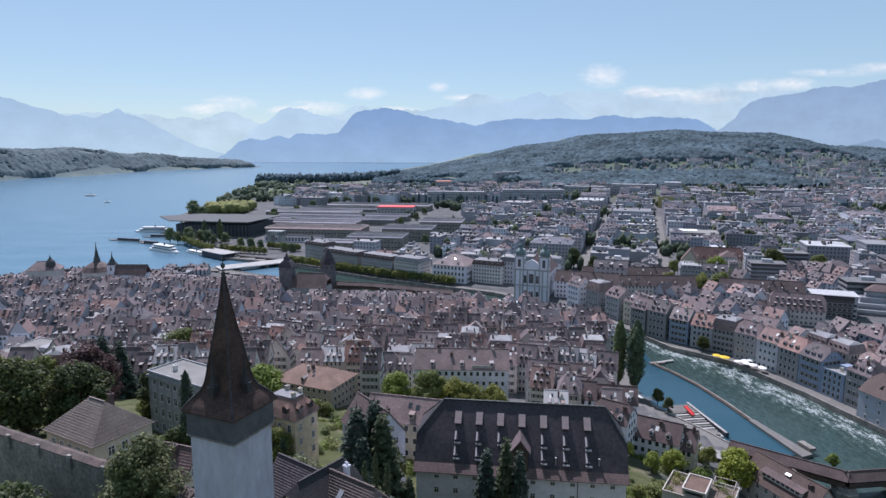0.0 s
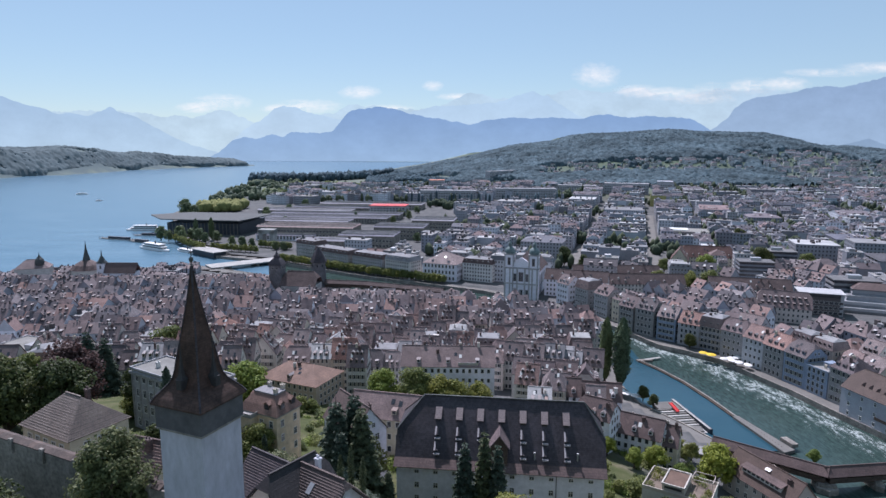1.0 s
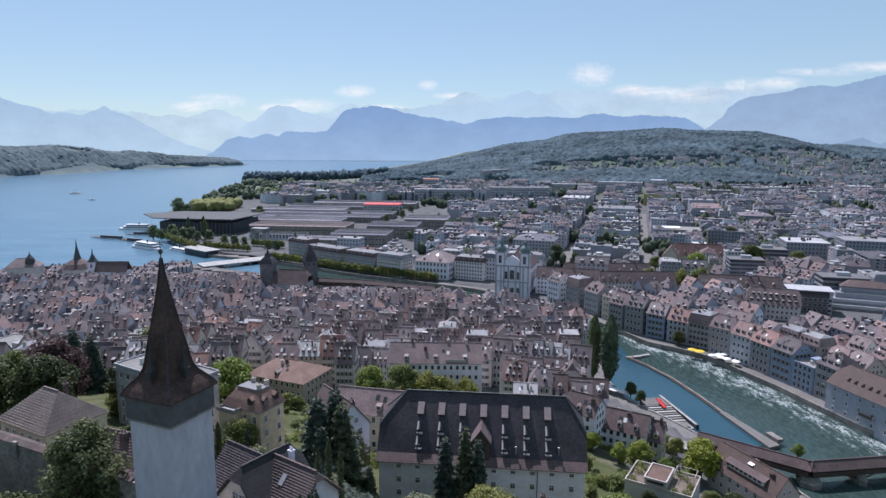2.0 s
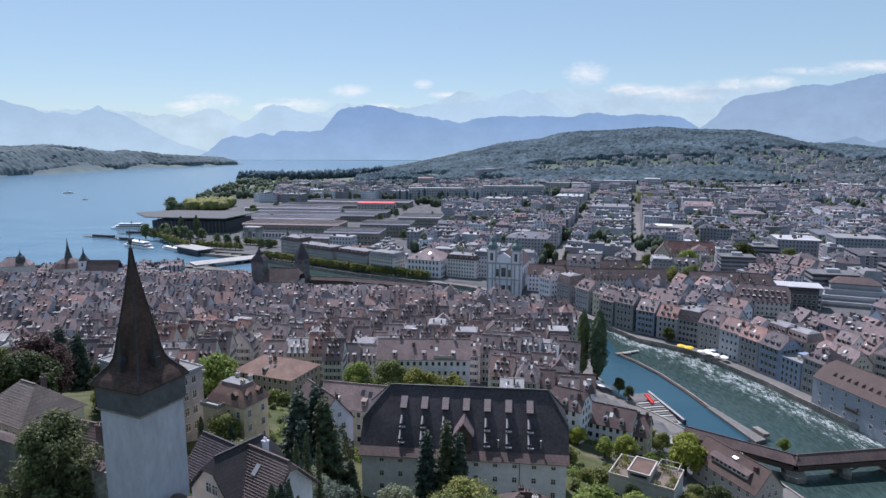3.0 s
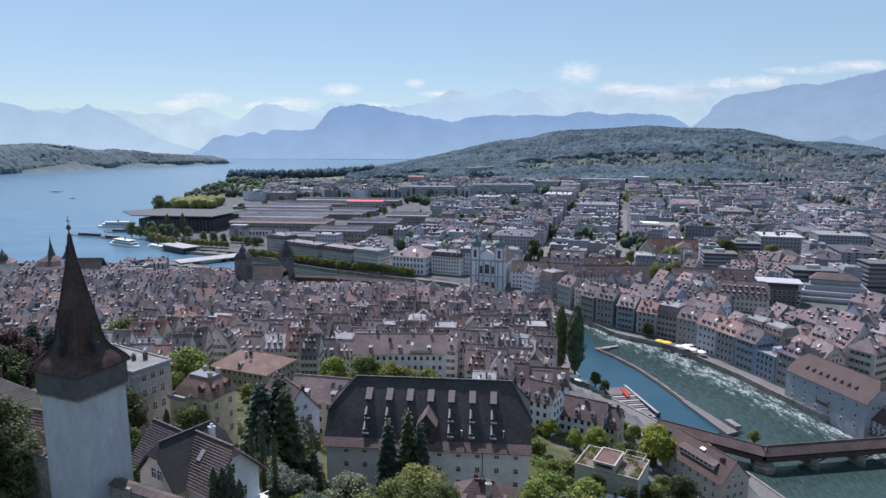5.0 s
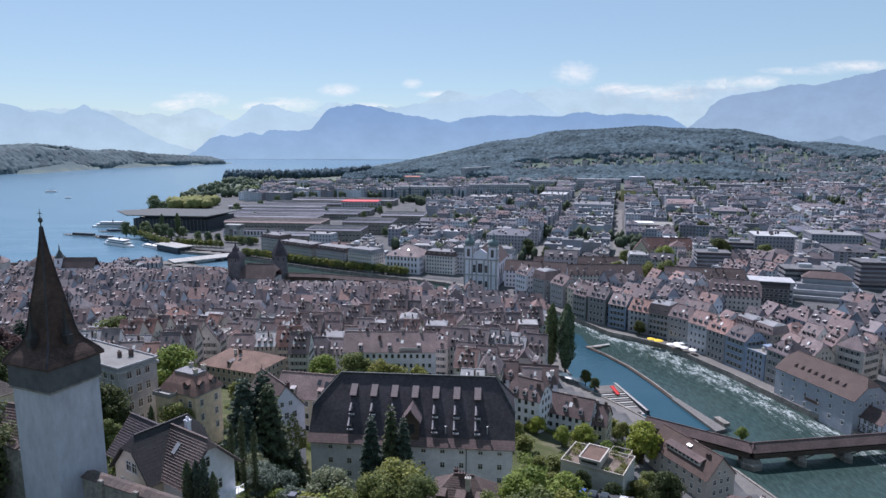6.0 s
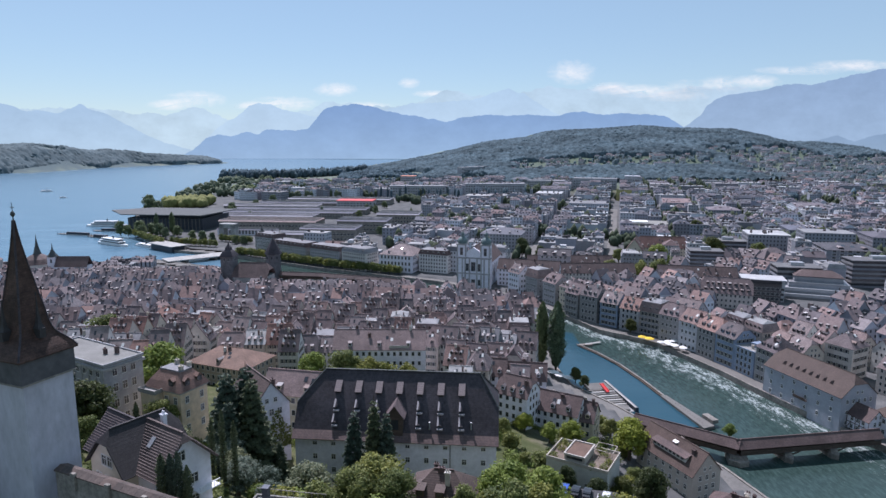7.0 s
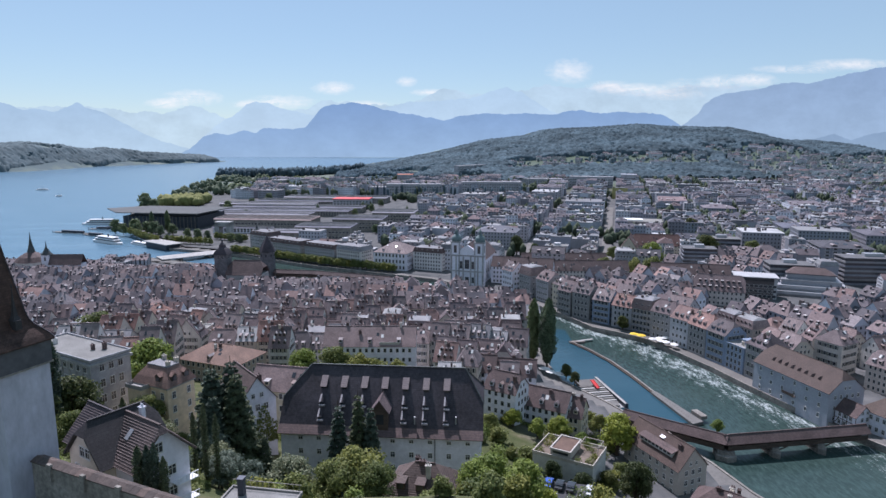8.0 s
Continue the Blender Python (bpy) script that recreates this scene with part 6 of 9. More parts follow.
def storehouse():
    L, d, eave, rise, zb = 46.0, 21.0, 39.0, 13.3, 24.0
    mid = Vector((18.85, 136.35)) + Vector((0.124, 0.992)) * (d / 2)
    root = thing("storehouse", "long whitewashed storehouse with huge dark tiled half-hipped roof", "storehouse", m=at(mid.x, mid.y, 0, -7.1))
    y = d / 2 - 0.6
    x0, x1 = -24.6, 23.2
    s = Shape()
    cut, top = y * 0.5, eave + rise * 0.5
    prof = [(-y, zb), (y, zb), (y, eave), (cut, top - 0.3), (-cut, top - 0.3), (-y, eave)]
    n = 6
    s.add([(x1, a, b) for a, b in prof] + [(x0, a, b) for a, b in prof], [tuple(range(n)), tuple(range(2 * n - 1, n - 1, -1))] + [(i, n + i, n + (i + 1) % n, (i + 1) % n) for i in range(n)])
    part("wall", s, WHITE_PLASTER, root)
    Y = d / 2
    XL, XR, rl, rr_ = -25.2, 23.8, -19.3, 19.2
    zr, zc, yc = eave + rise, eave + rise * 0.5, Y * 0.5
    ym, zm = Y * 0.86, eave + 1.35          # the lowest courses lie flatter
    roof = Shape()
    for q in (1, -1):
        f = (lambda v: v) if q == 1 else (lambda v: [(-a, -b, e) for a, b, e in v])
        xa, xb, ra, rb_ = (XL, XR, rl, rr_) if q == 1 else (-XR, -XL, -rr_, -rl)
        roof.slab(f([(xa, -ym, zm), (xb, -ym, zm), (xb, -yc, zc), (rb_, 0, zr), (ra, 0, zr), (xa, -yc, zc)]), 0.3)
        roof.slab(f([(xb, -yc, zc), (xb, yc, zc), (rb_, 0, zr)]), 0.3)
    part("roof", roof, DARK_TILES, root, "dark weathered tiled roof")
    for q in (1, -1):
        f = (lambda v: v) if q == 1 else (lambda v: [(-a, -b, e) for a, b, e in v])
        part("eave_skirt", Shape().slab(f([(XL * q if q == 1 else -XR, -Y - 0.5, eave - 0.1), (XR if q == 1 else -XL, -Y - 0.5, eave - 0.1), (XR if q == 1 else -XL, -ym + 0.05, zm + 0.06), (XL if q == 1 else -XR, -ym + 0.05, zm + 0.06)]), 0.25), BROWN_TILES, root, "flatter brown lowest tile courses")
    ridge = Shape().beam((rl, 0, zr + 0.1), (rr_, 0, zr + 0.1), 0.4, 0.25)
    for xe, re in ((XL, rl), (XR, rr_)):
        for sy in (1, -1):
            ridge.beam((xe, sy * yc, zc + 0.06), (re, 0, zr + 0.06), 0.34, 0.2)
    part("ridge_tiles", ridge, COPPER, root)
    slope = (zr - zm) / ym
    cheek = surface("pale_cheek", [(0.30, 0.285, 0.30)], 0.7, metal=0.0, wear=0.2, relief=0)
    plate = surface("dormer_tiles", [(0.27, 0.225, 0.225)], 0.75, wear=0.25, tiles=3, relief=0.4)
    big = Shape()
    big.add([(-0.8, 0, -0.3), (-0.8, 0, 1.2), (-0.8, 2.4, 2.75), (0.8, 0, -0.3), (0.8, 0, 1.2), (0.8, 2.4, 2.75)], [(0, 1, 2), (3, 5, 4), (0, 3, 4, 1)], 1)
    big.slab([(-0.98, -0.7, 0.75), (0.98, -0.7, 0.75), (0.98, 2.9, 3.25), (-0.98, 2.9, 3.25)], 0.12, 0)
    big.box(-0.62, -0.05, 0.1, 0.62, 0.03, 0.6, 2)
    top_me = big.mesh("dormer", [plate, DARK_TILES, GLASS])
    slim = Shape()                          # hooded dormer: pale left strip, left cheek and sill, dark tiled lid
    slim.slab([(-0.62, -0.5, 0.9), (-0.18, -0.5, 0.9), (-0.18, 2.9, 3.2), (-0.62, 2.9, 3.2)], 0.12, 1)
    slim.add([(-0.6, -0.3, -0.3), (-0.6, -0.3, 0.9), (-0.6, 2.6, 2.9)], [(0, 1, 2)], 1)
    slim.slab([(-0.18, -0.3, 0.85), (0.62, -0.3, 0.75), (0.62, 2.6, 2.75), (-0.18, 2.6, 2.85)], 0.1, 3)
    slim.box(-0.62, -0.85, -0.25, 0.95, -0.1, 0.12, 1)
    slim.box(-0.55, -0.12, 0.1, 0.6, 0.03, 0.75, 2)
    slim_me = slim.mesh("dormer", [plate, cheek, GLASS, DARK_TILES])
    for row, (frac, cols) in enumerate(((0.60, range(7)), (0.34, (0, 1, 2, 4, 5, 6)), (0.10, (0, 1, 4, 5, 6)))):
        for i in cols:
            z = zm + (zr - zm) * frac
            o = part("dormer", slim_me if row else top_me, [], root, "slim hooded dormer with pale cheek and sill" if row else "shed dormer with pale tiled lid")
            o.matrix_basis = at((i - 3) * 5.05 - 0.3, -(zr - z) / slope - 0.15, z, 0, 0.9 if row else 0.82, 1, 0.9 if row else 1)
    hoist = Shape()
    hoist.box(-1.7, -0.9, -6, 1.7, 6, 3.4, 1)
    hoist.slab([(-2.2, -1.5, 3.1), (0, -1.5, 6.0), (0, 7.5, 6.0), (-2.2, 7.5, 3.1)][::-1], -0.2, 0)
    hoist.slab([(0, -1.5, 6.0), (2.2, -1.5, 3.1), (2.2, 7.5, 3.1), (0, 7.5, 6.0)][::-1], -0.2, 0)
    hoist.add([(-1.7, -0.92, 3.3), (1.7, -0.92, 3.3), (0, -0.92, 5.7)], [(0, 1, 2)], 1)
    hoist.box(-0.8, -0.96, 0.4, 0.8, -0.88, 2.6, 2)
    o = part("hoist_gable", hoist, [TILES, DARK_TIMBER, GLASS], root, "gabled timber hoist house")
    o.matrix_basis = at(-0.6, -ym + 0.4, zm + 0.6, 0, 1.1, 1.1, 1.1)
    one = Shape()
    windows_on(one, (0, 0, 0), (1, 0, 0), (0, -1, 0), [0], [0], 0.95, 1.25, True)
    me = one.mesh("window", [FRAME_PAINT, GLASS, SHUTTER])
    for i in range(10):
        for z in (37.1, 33.5, 30.2, 27.0):
            o = part("window", me, [], root)
            o.matrix_basis = at(-L / 2 + 3.2 + i * 4.45, -y, z, 0, 1, 1, 0.62 if z > 37 else 1)
    for sy in (-6, -2, 2, 6):
        for z in (36.6, 33.2, 29.9):
            for sx, yaw in ((x1, 90), (x0, -90)):
                o = part("window", me, [], root)
                o.matrix_basis = at(sx, sy, z, yaw)
    for xx in (12.5, -9.5):
        part("downpipe", Shape().lathe([(0.09, 25), (0.09, 39)], 6, at=(xx, -y - 0.12)), COPPER, root)
    for xx, fr in ((7.5, 0.08), (17.3, 0.1)):
        z = zm + (zr - zm) * fr
        part("vent_pipe", Shape().lathe([(0.16, 0), (0.16, 1.6), (0.26, 1.65), (0.26, 1.9)], 8), METAL, root, "pale metal vent pipe").matrix_basis = at(xx, -(zr - z) / slope, z - 0.2)


storehouse()

# ---------------------------------------------------------------- river: bridge, weir, landing deck


def covered_bridge(pts, piers, label):
    root = thing("covered_bridge", label, "bridge")
    for a, b in zip(pts, pts[1:]):
        a, b = Vector(a), Vector(b)
        L = (b - a).length
        m = at(a.x, a.y, 0, math.degrees(math.atan2((b - a).y, (b - a).x)))
        r = Shape()
        e = 0.9
        r.slab([(-e, -2.9, 5.6), (L + e, -2.9, 5.6), (L + e, 0, 8.1), (-e, 0, 8.1)], 0.2)
        r.slab([(L + e, 2.9, 5.6), (-e, 2.9, 5.6), (-e, 0, 8.1), (L + e, 0, 8.1)], 0.2)
        r.beam((-e, 0, 8.15), (L + e, 0, 8.15), 0.35, 0.2)
        part("roof", r, BROWN_TILES, root).matrix_basis = m
        d = Shape().box(0, -2.1, 3.0, L, 2.1, 3.5)
        for s in (-1, 1):
            d.box(0, s * 2.1 - 0.06, 3.5, L, s * 2.1 + 0.06, 4.75)
        part("deck", d, DARK_TIMBER, root).matrix_basis = m
        n = int(L / 3)
        post = Shape().box(-0.13, -0.13, 3.4, 0.13, 0.13, 6.2)
        pm = post.mesh("post", [DARK_TIMBER])
        for i in range(n + 1):
            for s in (-1, 1):
                part("post", pm, [], root).matrix_basis = m @ at(L * i / n, s * 2.1, 0)
    for x, y, yaw, w in piers:
        s = Shape()
        s.prism([(-w / 2, -3.2), (0, -4.9), (w / 2, -3.2), (w / 2, 3.2), (0, 4.9), (-w / 2, 3.2)], -3, 1.9)
        s.prism([(-w * 0.42, -2.7), (w * 0.42, -2.7), (w * 0.42, 2.7), (-w * 0.42, 2.7)], 1.9, 3.0)
        part("pier", s, STONE, root).matrix_basis = at(x, y, 0, yaw)
        if w < 4:
            br = Shape()
            for s1 in (-1, 1):
                for yy in (-1.8, 0, 1.8):
                    br.beam((s1 * w * 0.35, yy, 1.6), (s1 * 5.2, yy, 3.05), 0.3, 0.35)
            part("brace", br, DARK_TIMBER, root).matrix_basis = at(x, y, 0, yaw)


covered_bridge([(106, 218), (133.5, 196), (187, 202.2)], [(121, 206.3, -39, 3.0), (133.5, 196, -16, 6.5), (151, 198, 6, 3.2), (168.5, 200, 6, 3.2)], "old covered timber footbridge with brown tiled roof on stone piers")
covered_bridge([(-84, 492), (-52, 486), (8, 462)], [(-68, 489, -10, 2.6), (-52, 486, -14, 3.0), (-32, 478, -22, 2.6), (-12, 470, -22, 2.6)], "long covered timber footbridge beside the octagonal tower")


def needle_weir():
    root = thing("needle_weir", "long curved timber needle weir across the river", "weir")
    p = WEIR
    s = Shape()
    for a, b in zip(p, p[1:]):
        s.beam((*a, 0.2), (*b, 0.2), 1.3, 1.2)
    part("sill", s, DARK_TIMBER, root)
    w = Shape()
    for a, b in zip(p, p[1:]):
        w.beam((a[0] + 0.6, a[1] + 0.1, 1.1), (b[0] + 0.6, b[1] + 0.1, 1.1), 0.9, 0.12)
    part("walkway", w, STONE, root)
    n = 0
    pm = Shape().box(-0.09, -0.09, -1, 0.09, 0.09, 1.5).mesh("post", [DARK_TIMBER])
    for a, b in zip(p, p[1:]):
        k = int(math.dist(a, b) / 1.6)
        for i in range(k):
            part("post", pm, [], root).matrix_basis = at(a[0] + (b[0] - a[0]) * i / k, a[1] + (b[1] - a[1]) * i / k, 0)
    h = Shape().box(-4.2, -1.2, 0, 4.2, 1.2, 1.1)
    part("head", h, TIMBER, root).matrix_basis = at(114, 322.5, 0, 10)
    part("gate_walk", Shape().box(-5, -0.8, 0.9, 5, 0.8, 1.15), CONCRETE, root).matrix_basis = at(119, 324.5, 0, 20)
    sp = Shape().prism([(128, 251), (130.5, 251), (137.5, 221), (132.5, 219)], -2, 1.3)
    part("spur", sp, PAVING, root, "grey concrete spur wall")
    part("gate_house", Shape().box(-1.3, -3.2, 1.2, 1.3, 3.2, 2.6), STONE, root).matrix_basis = at(138, 226, 0, 12)


needle_weir()


def landing_deck():
    """The stepped deck of the small power house on the basin."""
    root = thing("landing_deck", "stepped pale timber deck with dark side wall on the basin", "deck")
    a, b = Vector((108.7, 266.7)), Vector((112.8, 236.5))
    w = Shape().beam((*a, 0.6), (*b, 0.6), 1.3, 3.2)
    part("side_wall", w, DARK_STEEL, root, "dark steel-clad side wall")
    part("wall_top", Shape().beam((a.x - 0.4, a.y, 2.3), (b.x - 0.4, b.y, 2.3), 1.0, 0.12), CONCRETE, root)
    u = (b - a).normalized()
    n = Vector((u.y, -u.x))                  # towards the town
    for i in range(9):
        q = 9.5 + i * 1.9
        c0 = a + u * q + n * 0.9
        c1 = c0 + n * 12.5
        part("step", Shape().beam((*c0, 1.75 - 0.16 * i), (*c1, 1.75 - 0.16 * i), 1.15, 0.7), CONCRETE if i % 2 else PAVING, root)
    part("slab", Shape().beam((*(a + u * 19 + n * 1.0), 0.1), (*(a + u * 19 + n * 14), 0.1), 22, 1.0), SANDSTONE, root)
    part("platform", Shape().beam((*(a + u * 5.0 + n * 1.0), 1.4), (*(a + u * 5.0 + n * 11), 1.4), 7, 1.2), PAVING, root)
    part("footbridge", Shape().beam((*(a + u * 29 + n * 3.0), 1.8), (*(a + u * 26 + n * 24), 2.6), 4.6, 0.5), PAVING, root, "pale paved footbridge")


landing_deck()
# the thin red awning on the deck, built as a sloping slide
sl = Shape()
sl.beam((0, 0, 0.2), (0, 4.6, 1.4), 1.1, 0.25)
sl.beam((-0.6, 0, 0.4), (-0.6, 4.6, 1.6), 0.12, 0.4)
sl.beam((0.6, 0, 0.4), (0.6, 4.6, 1.6), 0.12, 0.4)
o = tagged(part("red_canoe_rack", sl, RED_PAINT), "thin red awning on the pale deck, shaped like a slide", "slide")
o.matrix_basis = at(105.6, 253.0, 2.1, 12, 1.2, 1.3, 1.2)

# ---------------------------------------------------------------- the twin-towered church


def church():
    root = thing("church", "twin-towered baroque church with pale plaster and onion domes", "church", m=at(64.6, 451, 2.2, -18.8))
    W = 24.6
    part("wall", Shape().box(-W / 2 + 2, 2, -4, W / 2 - 2, 48, 19), WHITE_PLASTER, root)
    roof = gable_roof(50, W - 3, 19, 12.5, half=0.55)
    roof.turned(at(0, 26, 0, 90))
    part("roof", roof, BROWN_TILES, root, "high red-brown tiled nave roof")
    f = Shape().box(-W / 2, 0, -4, W / 2, 3.2, 24)
    f.add([(-6.5, 0, 24), (6.5, 0, 24), (4.4, 0, 28.4), (0, 0, 31), (-4.4, 0, 28.4), (-6.5, 2, 24), (6.5, 2, 24), (4.4, 2, 28.4), (0, 2, 31), (-4.4, 2, 28.4)],
          [(0, 1, 2, 3, 4), (9, 8, 7, 6, 5), (1, 6, 7, 2), (2, 7, 8, 3), (3, 8, 9, 4), (4, 9, 5, 0)])
    part("facade", f, WHITE_PLASTER, root, "pale baroque front wall")
    for x in (-11.8, -8.2, -6.0, -2.8, 2.8, 6.0, 8.2, 11.8):
        part("pilaster", Shape().box(x - 0.55, -0.35, 0, x + 0.55, 0.1, 22.8), SANDSTONE, root, "grey sandstone pilaster")
    for z in (11.2, 22.8):
        part("cornice", Shape().box(-W / 2 - 0.4, -0.6, z, W / 2 + 0.4, 0.2, z + 0.9), SANDSTONE, root, "grey sandstone cornice")
    wm = [SANDSTONE, GLASS, SHUTTER]
    for x in (-10, -4.5, 0, 4.5, 10):
        s = Shape()
        windows_on(s, (0, 0, 0), (1, 0, 0), (0, -1, 0), [x], [13.5], 2.0 if x else 3.2, 5.4 if x else 6.6, True)
        part("window", s, wm, root)
        s = Shape()
        windows_on(s, (0, 0, 0), (1, 0, 0), (0, -1, 0), [x], [3.0 if x else 1.2], 1.7 if x else 2.8, 4.2 if x else 6, True)
        part("window" if x else "portal", s, wm, root)
    for y in range(7, 46, 7):
        s = Shape()
        windows_on(s, (W / 2 - 2, 0, 0), (0, 1, 0), (1, 0, 0), [y], [7], 2.2, 8, True)
        part("window", s, wm, root)
    for sx in (-1, 1):
        tw = part("bell_tower", Shape().box(-3.4, -0.5, -4, 3.4, 6.3, 33.2), WHITE_PLASTER, root)
        tw.matrix_basis = at(sx * (W / 2 - 3.4), 0.3, 0)
        co = Shape()
        for z in (22.6, 32.6):
            co.box(-3.9, -1.0, z, 3.9, 6.8, z + 0.9)
        for x in (-3.1, 3.1):
            co.box(x - 0.4, -0.75, 24, x + 0.4, -0.4, 32.6)
        part("cornice", co, SANDSTONE, tw)
        for yaw, px, py in ((0, 0, -0.5), (90, 3.4, 2.9), (-90, -3.4, 2.9)):
            s = Shape()
            windows_on(s, (0, 0, 0), (1, 0, 0), (0, -1, 0), [0], [25.2], 2.0, 5.4, True)
            part("belfry_window", s, wm, tw).matrix_basis = at(px, py, 0, yaw)
        d = Shape().lathe([(3.7, 33.5), (3.9, 34.4), (3.9, 35.4), (3.4, 36.6), (2.4, 37.6), (1.5, 38.2), (1.2, 38.8), (1.2, 40.2), (1.5, 40.6), (0.9, 41.4), (0.3, 42.2), (0.12, 43.2), (0.05, 44.6)], 12, at=(0, 2.9))
        part("dome", d, VERDIGRIS, tw, "green copper onion dome")


church()

# ---------------------------------------------------------------- further large buildings by the river
o = house("theatre", "white plastered theatre with tiled hipped roof by the river", "theatre", 29, 30, 14, 3, 7, "hip", wall=WHITE_PLASTER, tile=TILES, dormers=2, chimneys=1, bays=9, win=(1.3, 2.4), seed=21)
move(o, at(11.1, 529, 2.2, -22, 1.04, 1.0, 1.04))

# ---------------------------------------------------------------- houses on the slope


def near_house():
    """Two crossing gabled volumes with dark tiles behind the town wall."""
    root = thing("hillside_house", "cream house with dark crossing tiled roofs behind the wall", "house", m=at(-14.0, 84.3, 0, -36))
    eave, ridge = 64.0, 68.9
    a = wall_body(9.6, 8.8, 0, ridge - eave, True, 10, 0.34).turned(at(-1.5, -1.5, eave, 90))
    part("wall", a, surface("cream_render", [(0.66, 0.60, 0.49)], 0.9, wear=0.15, fine=1, broad=0.2, relief=0.1), root)
    b = wall_body(8.6, 8.6, 0, ridge - eave - 0.4, True, 10).turned(at(2.6, -0.3, eave))
    part("wing_wall", b, WHITE_PLASTER, root)
    part("roof", gable_roof(10.2, 8.8, 0, ridge - eave, 0.6, 0.25, half=0.34).turned(at(-1.5, -1.5, eave, 90)), surface("charcoal_tiles", [(0.05, 0.047, 0.05)], 0.7, wear=0.35, tiles=2.6, relief=0.5), root, "dark tiled half-hipped roof")
    part("wing_roof", gable_roof(9.6, 8.6, 0, ridge - eave - 0.4, 0.6, 0.25, half=0.22).turned(at(2.9, -0.3, eave + 0.05)), surface("ribbed_brown_tiles", [(0.135, 0.102, 0.095)], 0.7, wear=0.3, tiles=1.9, relief=1.0), root, "brown ribbed tiled cross roof")
    rib = surface("rib_tiles", [(0.118, 0.092, 0.088)], 0.75, wear=0.3)
    courses(root, 9.6, 8.6, 0, ridge - eave - 0.4, 0.6, 0.36, rib, 0.22, at(2.9, -0.3, eave + 0.05))
    courses(root, 8.5, 7.4, 0, 4.2, 0.7, 0.36, rib, 0.0, at(-8.0, 0.2, eave - 1.0))
    rear = wall_body(7, 7, 0, 4.2, True, 9).turned(at(-7.6, 0.2, eave - 1.0))
    part("annex_wall", rear, WHITE_PLASTER, root)
    part("annex_roof", gable_roof(8.5, 7.4, 0, 4.2, 0.7, 0.25).turned(at(-8.0, 0.2, eave - 1.0)), DARK_TILES, root)
    part("chimney", chimney_shape(0.7, 0.6, 1.2), WHITE_PLASTER, root, "white chimney").matrix_basis = at(1.0, 0.9, ridge - 0.6)
    one = Shape()
    windows_on(one, (0, 0, 0), (1, 0, 0), (0, -1, 0), [0], [0], 1.1, 1.4, True)
    me = one.mesh("window", [FRAME_PAINT, GLASS, SHUTTER])
    for x, y, z, yaw in ((-2.2, -6.3, 63.9, 0), (-0.8, -6.3, 63.9, 0), (-3.8, -6.3, 60.9, 0), (-1.5, -6.3, 60.9, 0), (0.8, -6.3, 60.9, 0), (6.9, -2.2, 60.6, 90), (6.9, 1.2, 60.6, 90), (6.9, -0.6, 64.6, 90), (6.9, -2.2, 57.4, 90), (6.9, 1.2, 57.4, 90)):
        part("window", me, [], root).matrix_basis = at(x, y, z, yaw)
    for z in (59.2, 56.2):
        bal = Shape().box(6.8, 1.0, z, 8.4, 4.4, z + 0.15)
        for i in range(8):
            bal.box(8.32, 1.05 + i * 0.46, z + 0.15, 8.38, 1.1 + i * 0.46, z + 1.0)
        bal.box(8.3, 1.0, z + 1.0, 8.4, 4.4, z + 1.07)
        part("balcony", bal, WHITE_PAINT, root, "white balcony with rails")
    sky_l = Shape().slab([(-0.4, -0.55, 0.1), (0.4, -0.55, 0.1), (0.4, 0.55, 1.2), (-0.4, 0.55, 1.2)], 0.12)
    part("skylight", sky_l, METAL, root).matrix_basis = at(2.6, -2.2, eave + 2.2)


near_house()


def roof_terrace_house():
    root = thing("flat_roofed_house", "low house with pale gravel flat roof and railing", "house", m=at(6.6, 69.4, 0, -12, 0.84, 0.9, 1))
    part("wall", Shape().box(-5.5, -4.5, 52, 5.5, 4.5, 62.0), WHITE_PLASTER, root)
    part("roof", Shape().box(-5.7, -4.7, 62.0, 5.7, 4.7, 62.25), FLAT_ROOF, root)
    rim = Shape()
    for x0, y0, x1, y1 in ((-5.8, -4.8, 5.8, -4.5), (-5.8, 4.5, 5.8, 4.8), (-5.8, -4.5, -5.5, 4.5), (5.5, -4.5, 5.8, 4.5)):
        rim.box(x0, y0, 62.0, x1, y1, 62.5)
    part("parapet", rim, FLAT_ROOF, root)
    part("chimney", Shape().box(-0.45, -0.45, 0, 0.45, 0.45, 2.3).box(-0.55, -0.55, 2.2, 0.55, 0.55, 2.4), DARK_STEEL, root, "dark chimney with a pale cap").matrix_basis = at(-3.3, 3.0, 62.2)
    rail = Shape()
    for i in range(12):
        rail.box(-5.7 + i, 4.62, 62.4, -5.66 + i, 4.66, 63.4)
    rail.box(-5.7, 4.6, 63.35, 5.7, 4.68, 63.42)
    part("railing", rail, STONE, root)


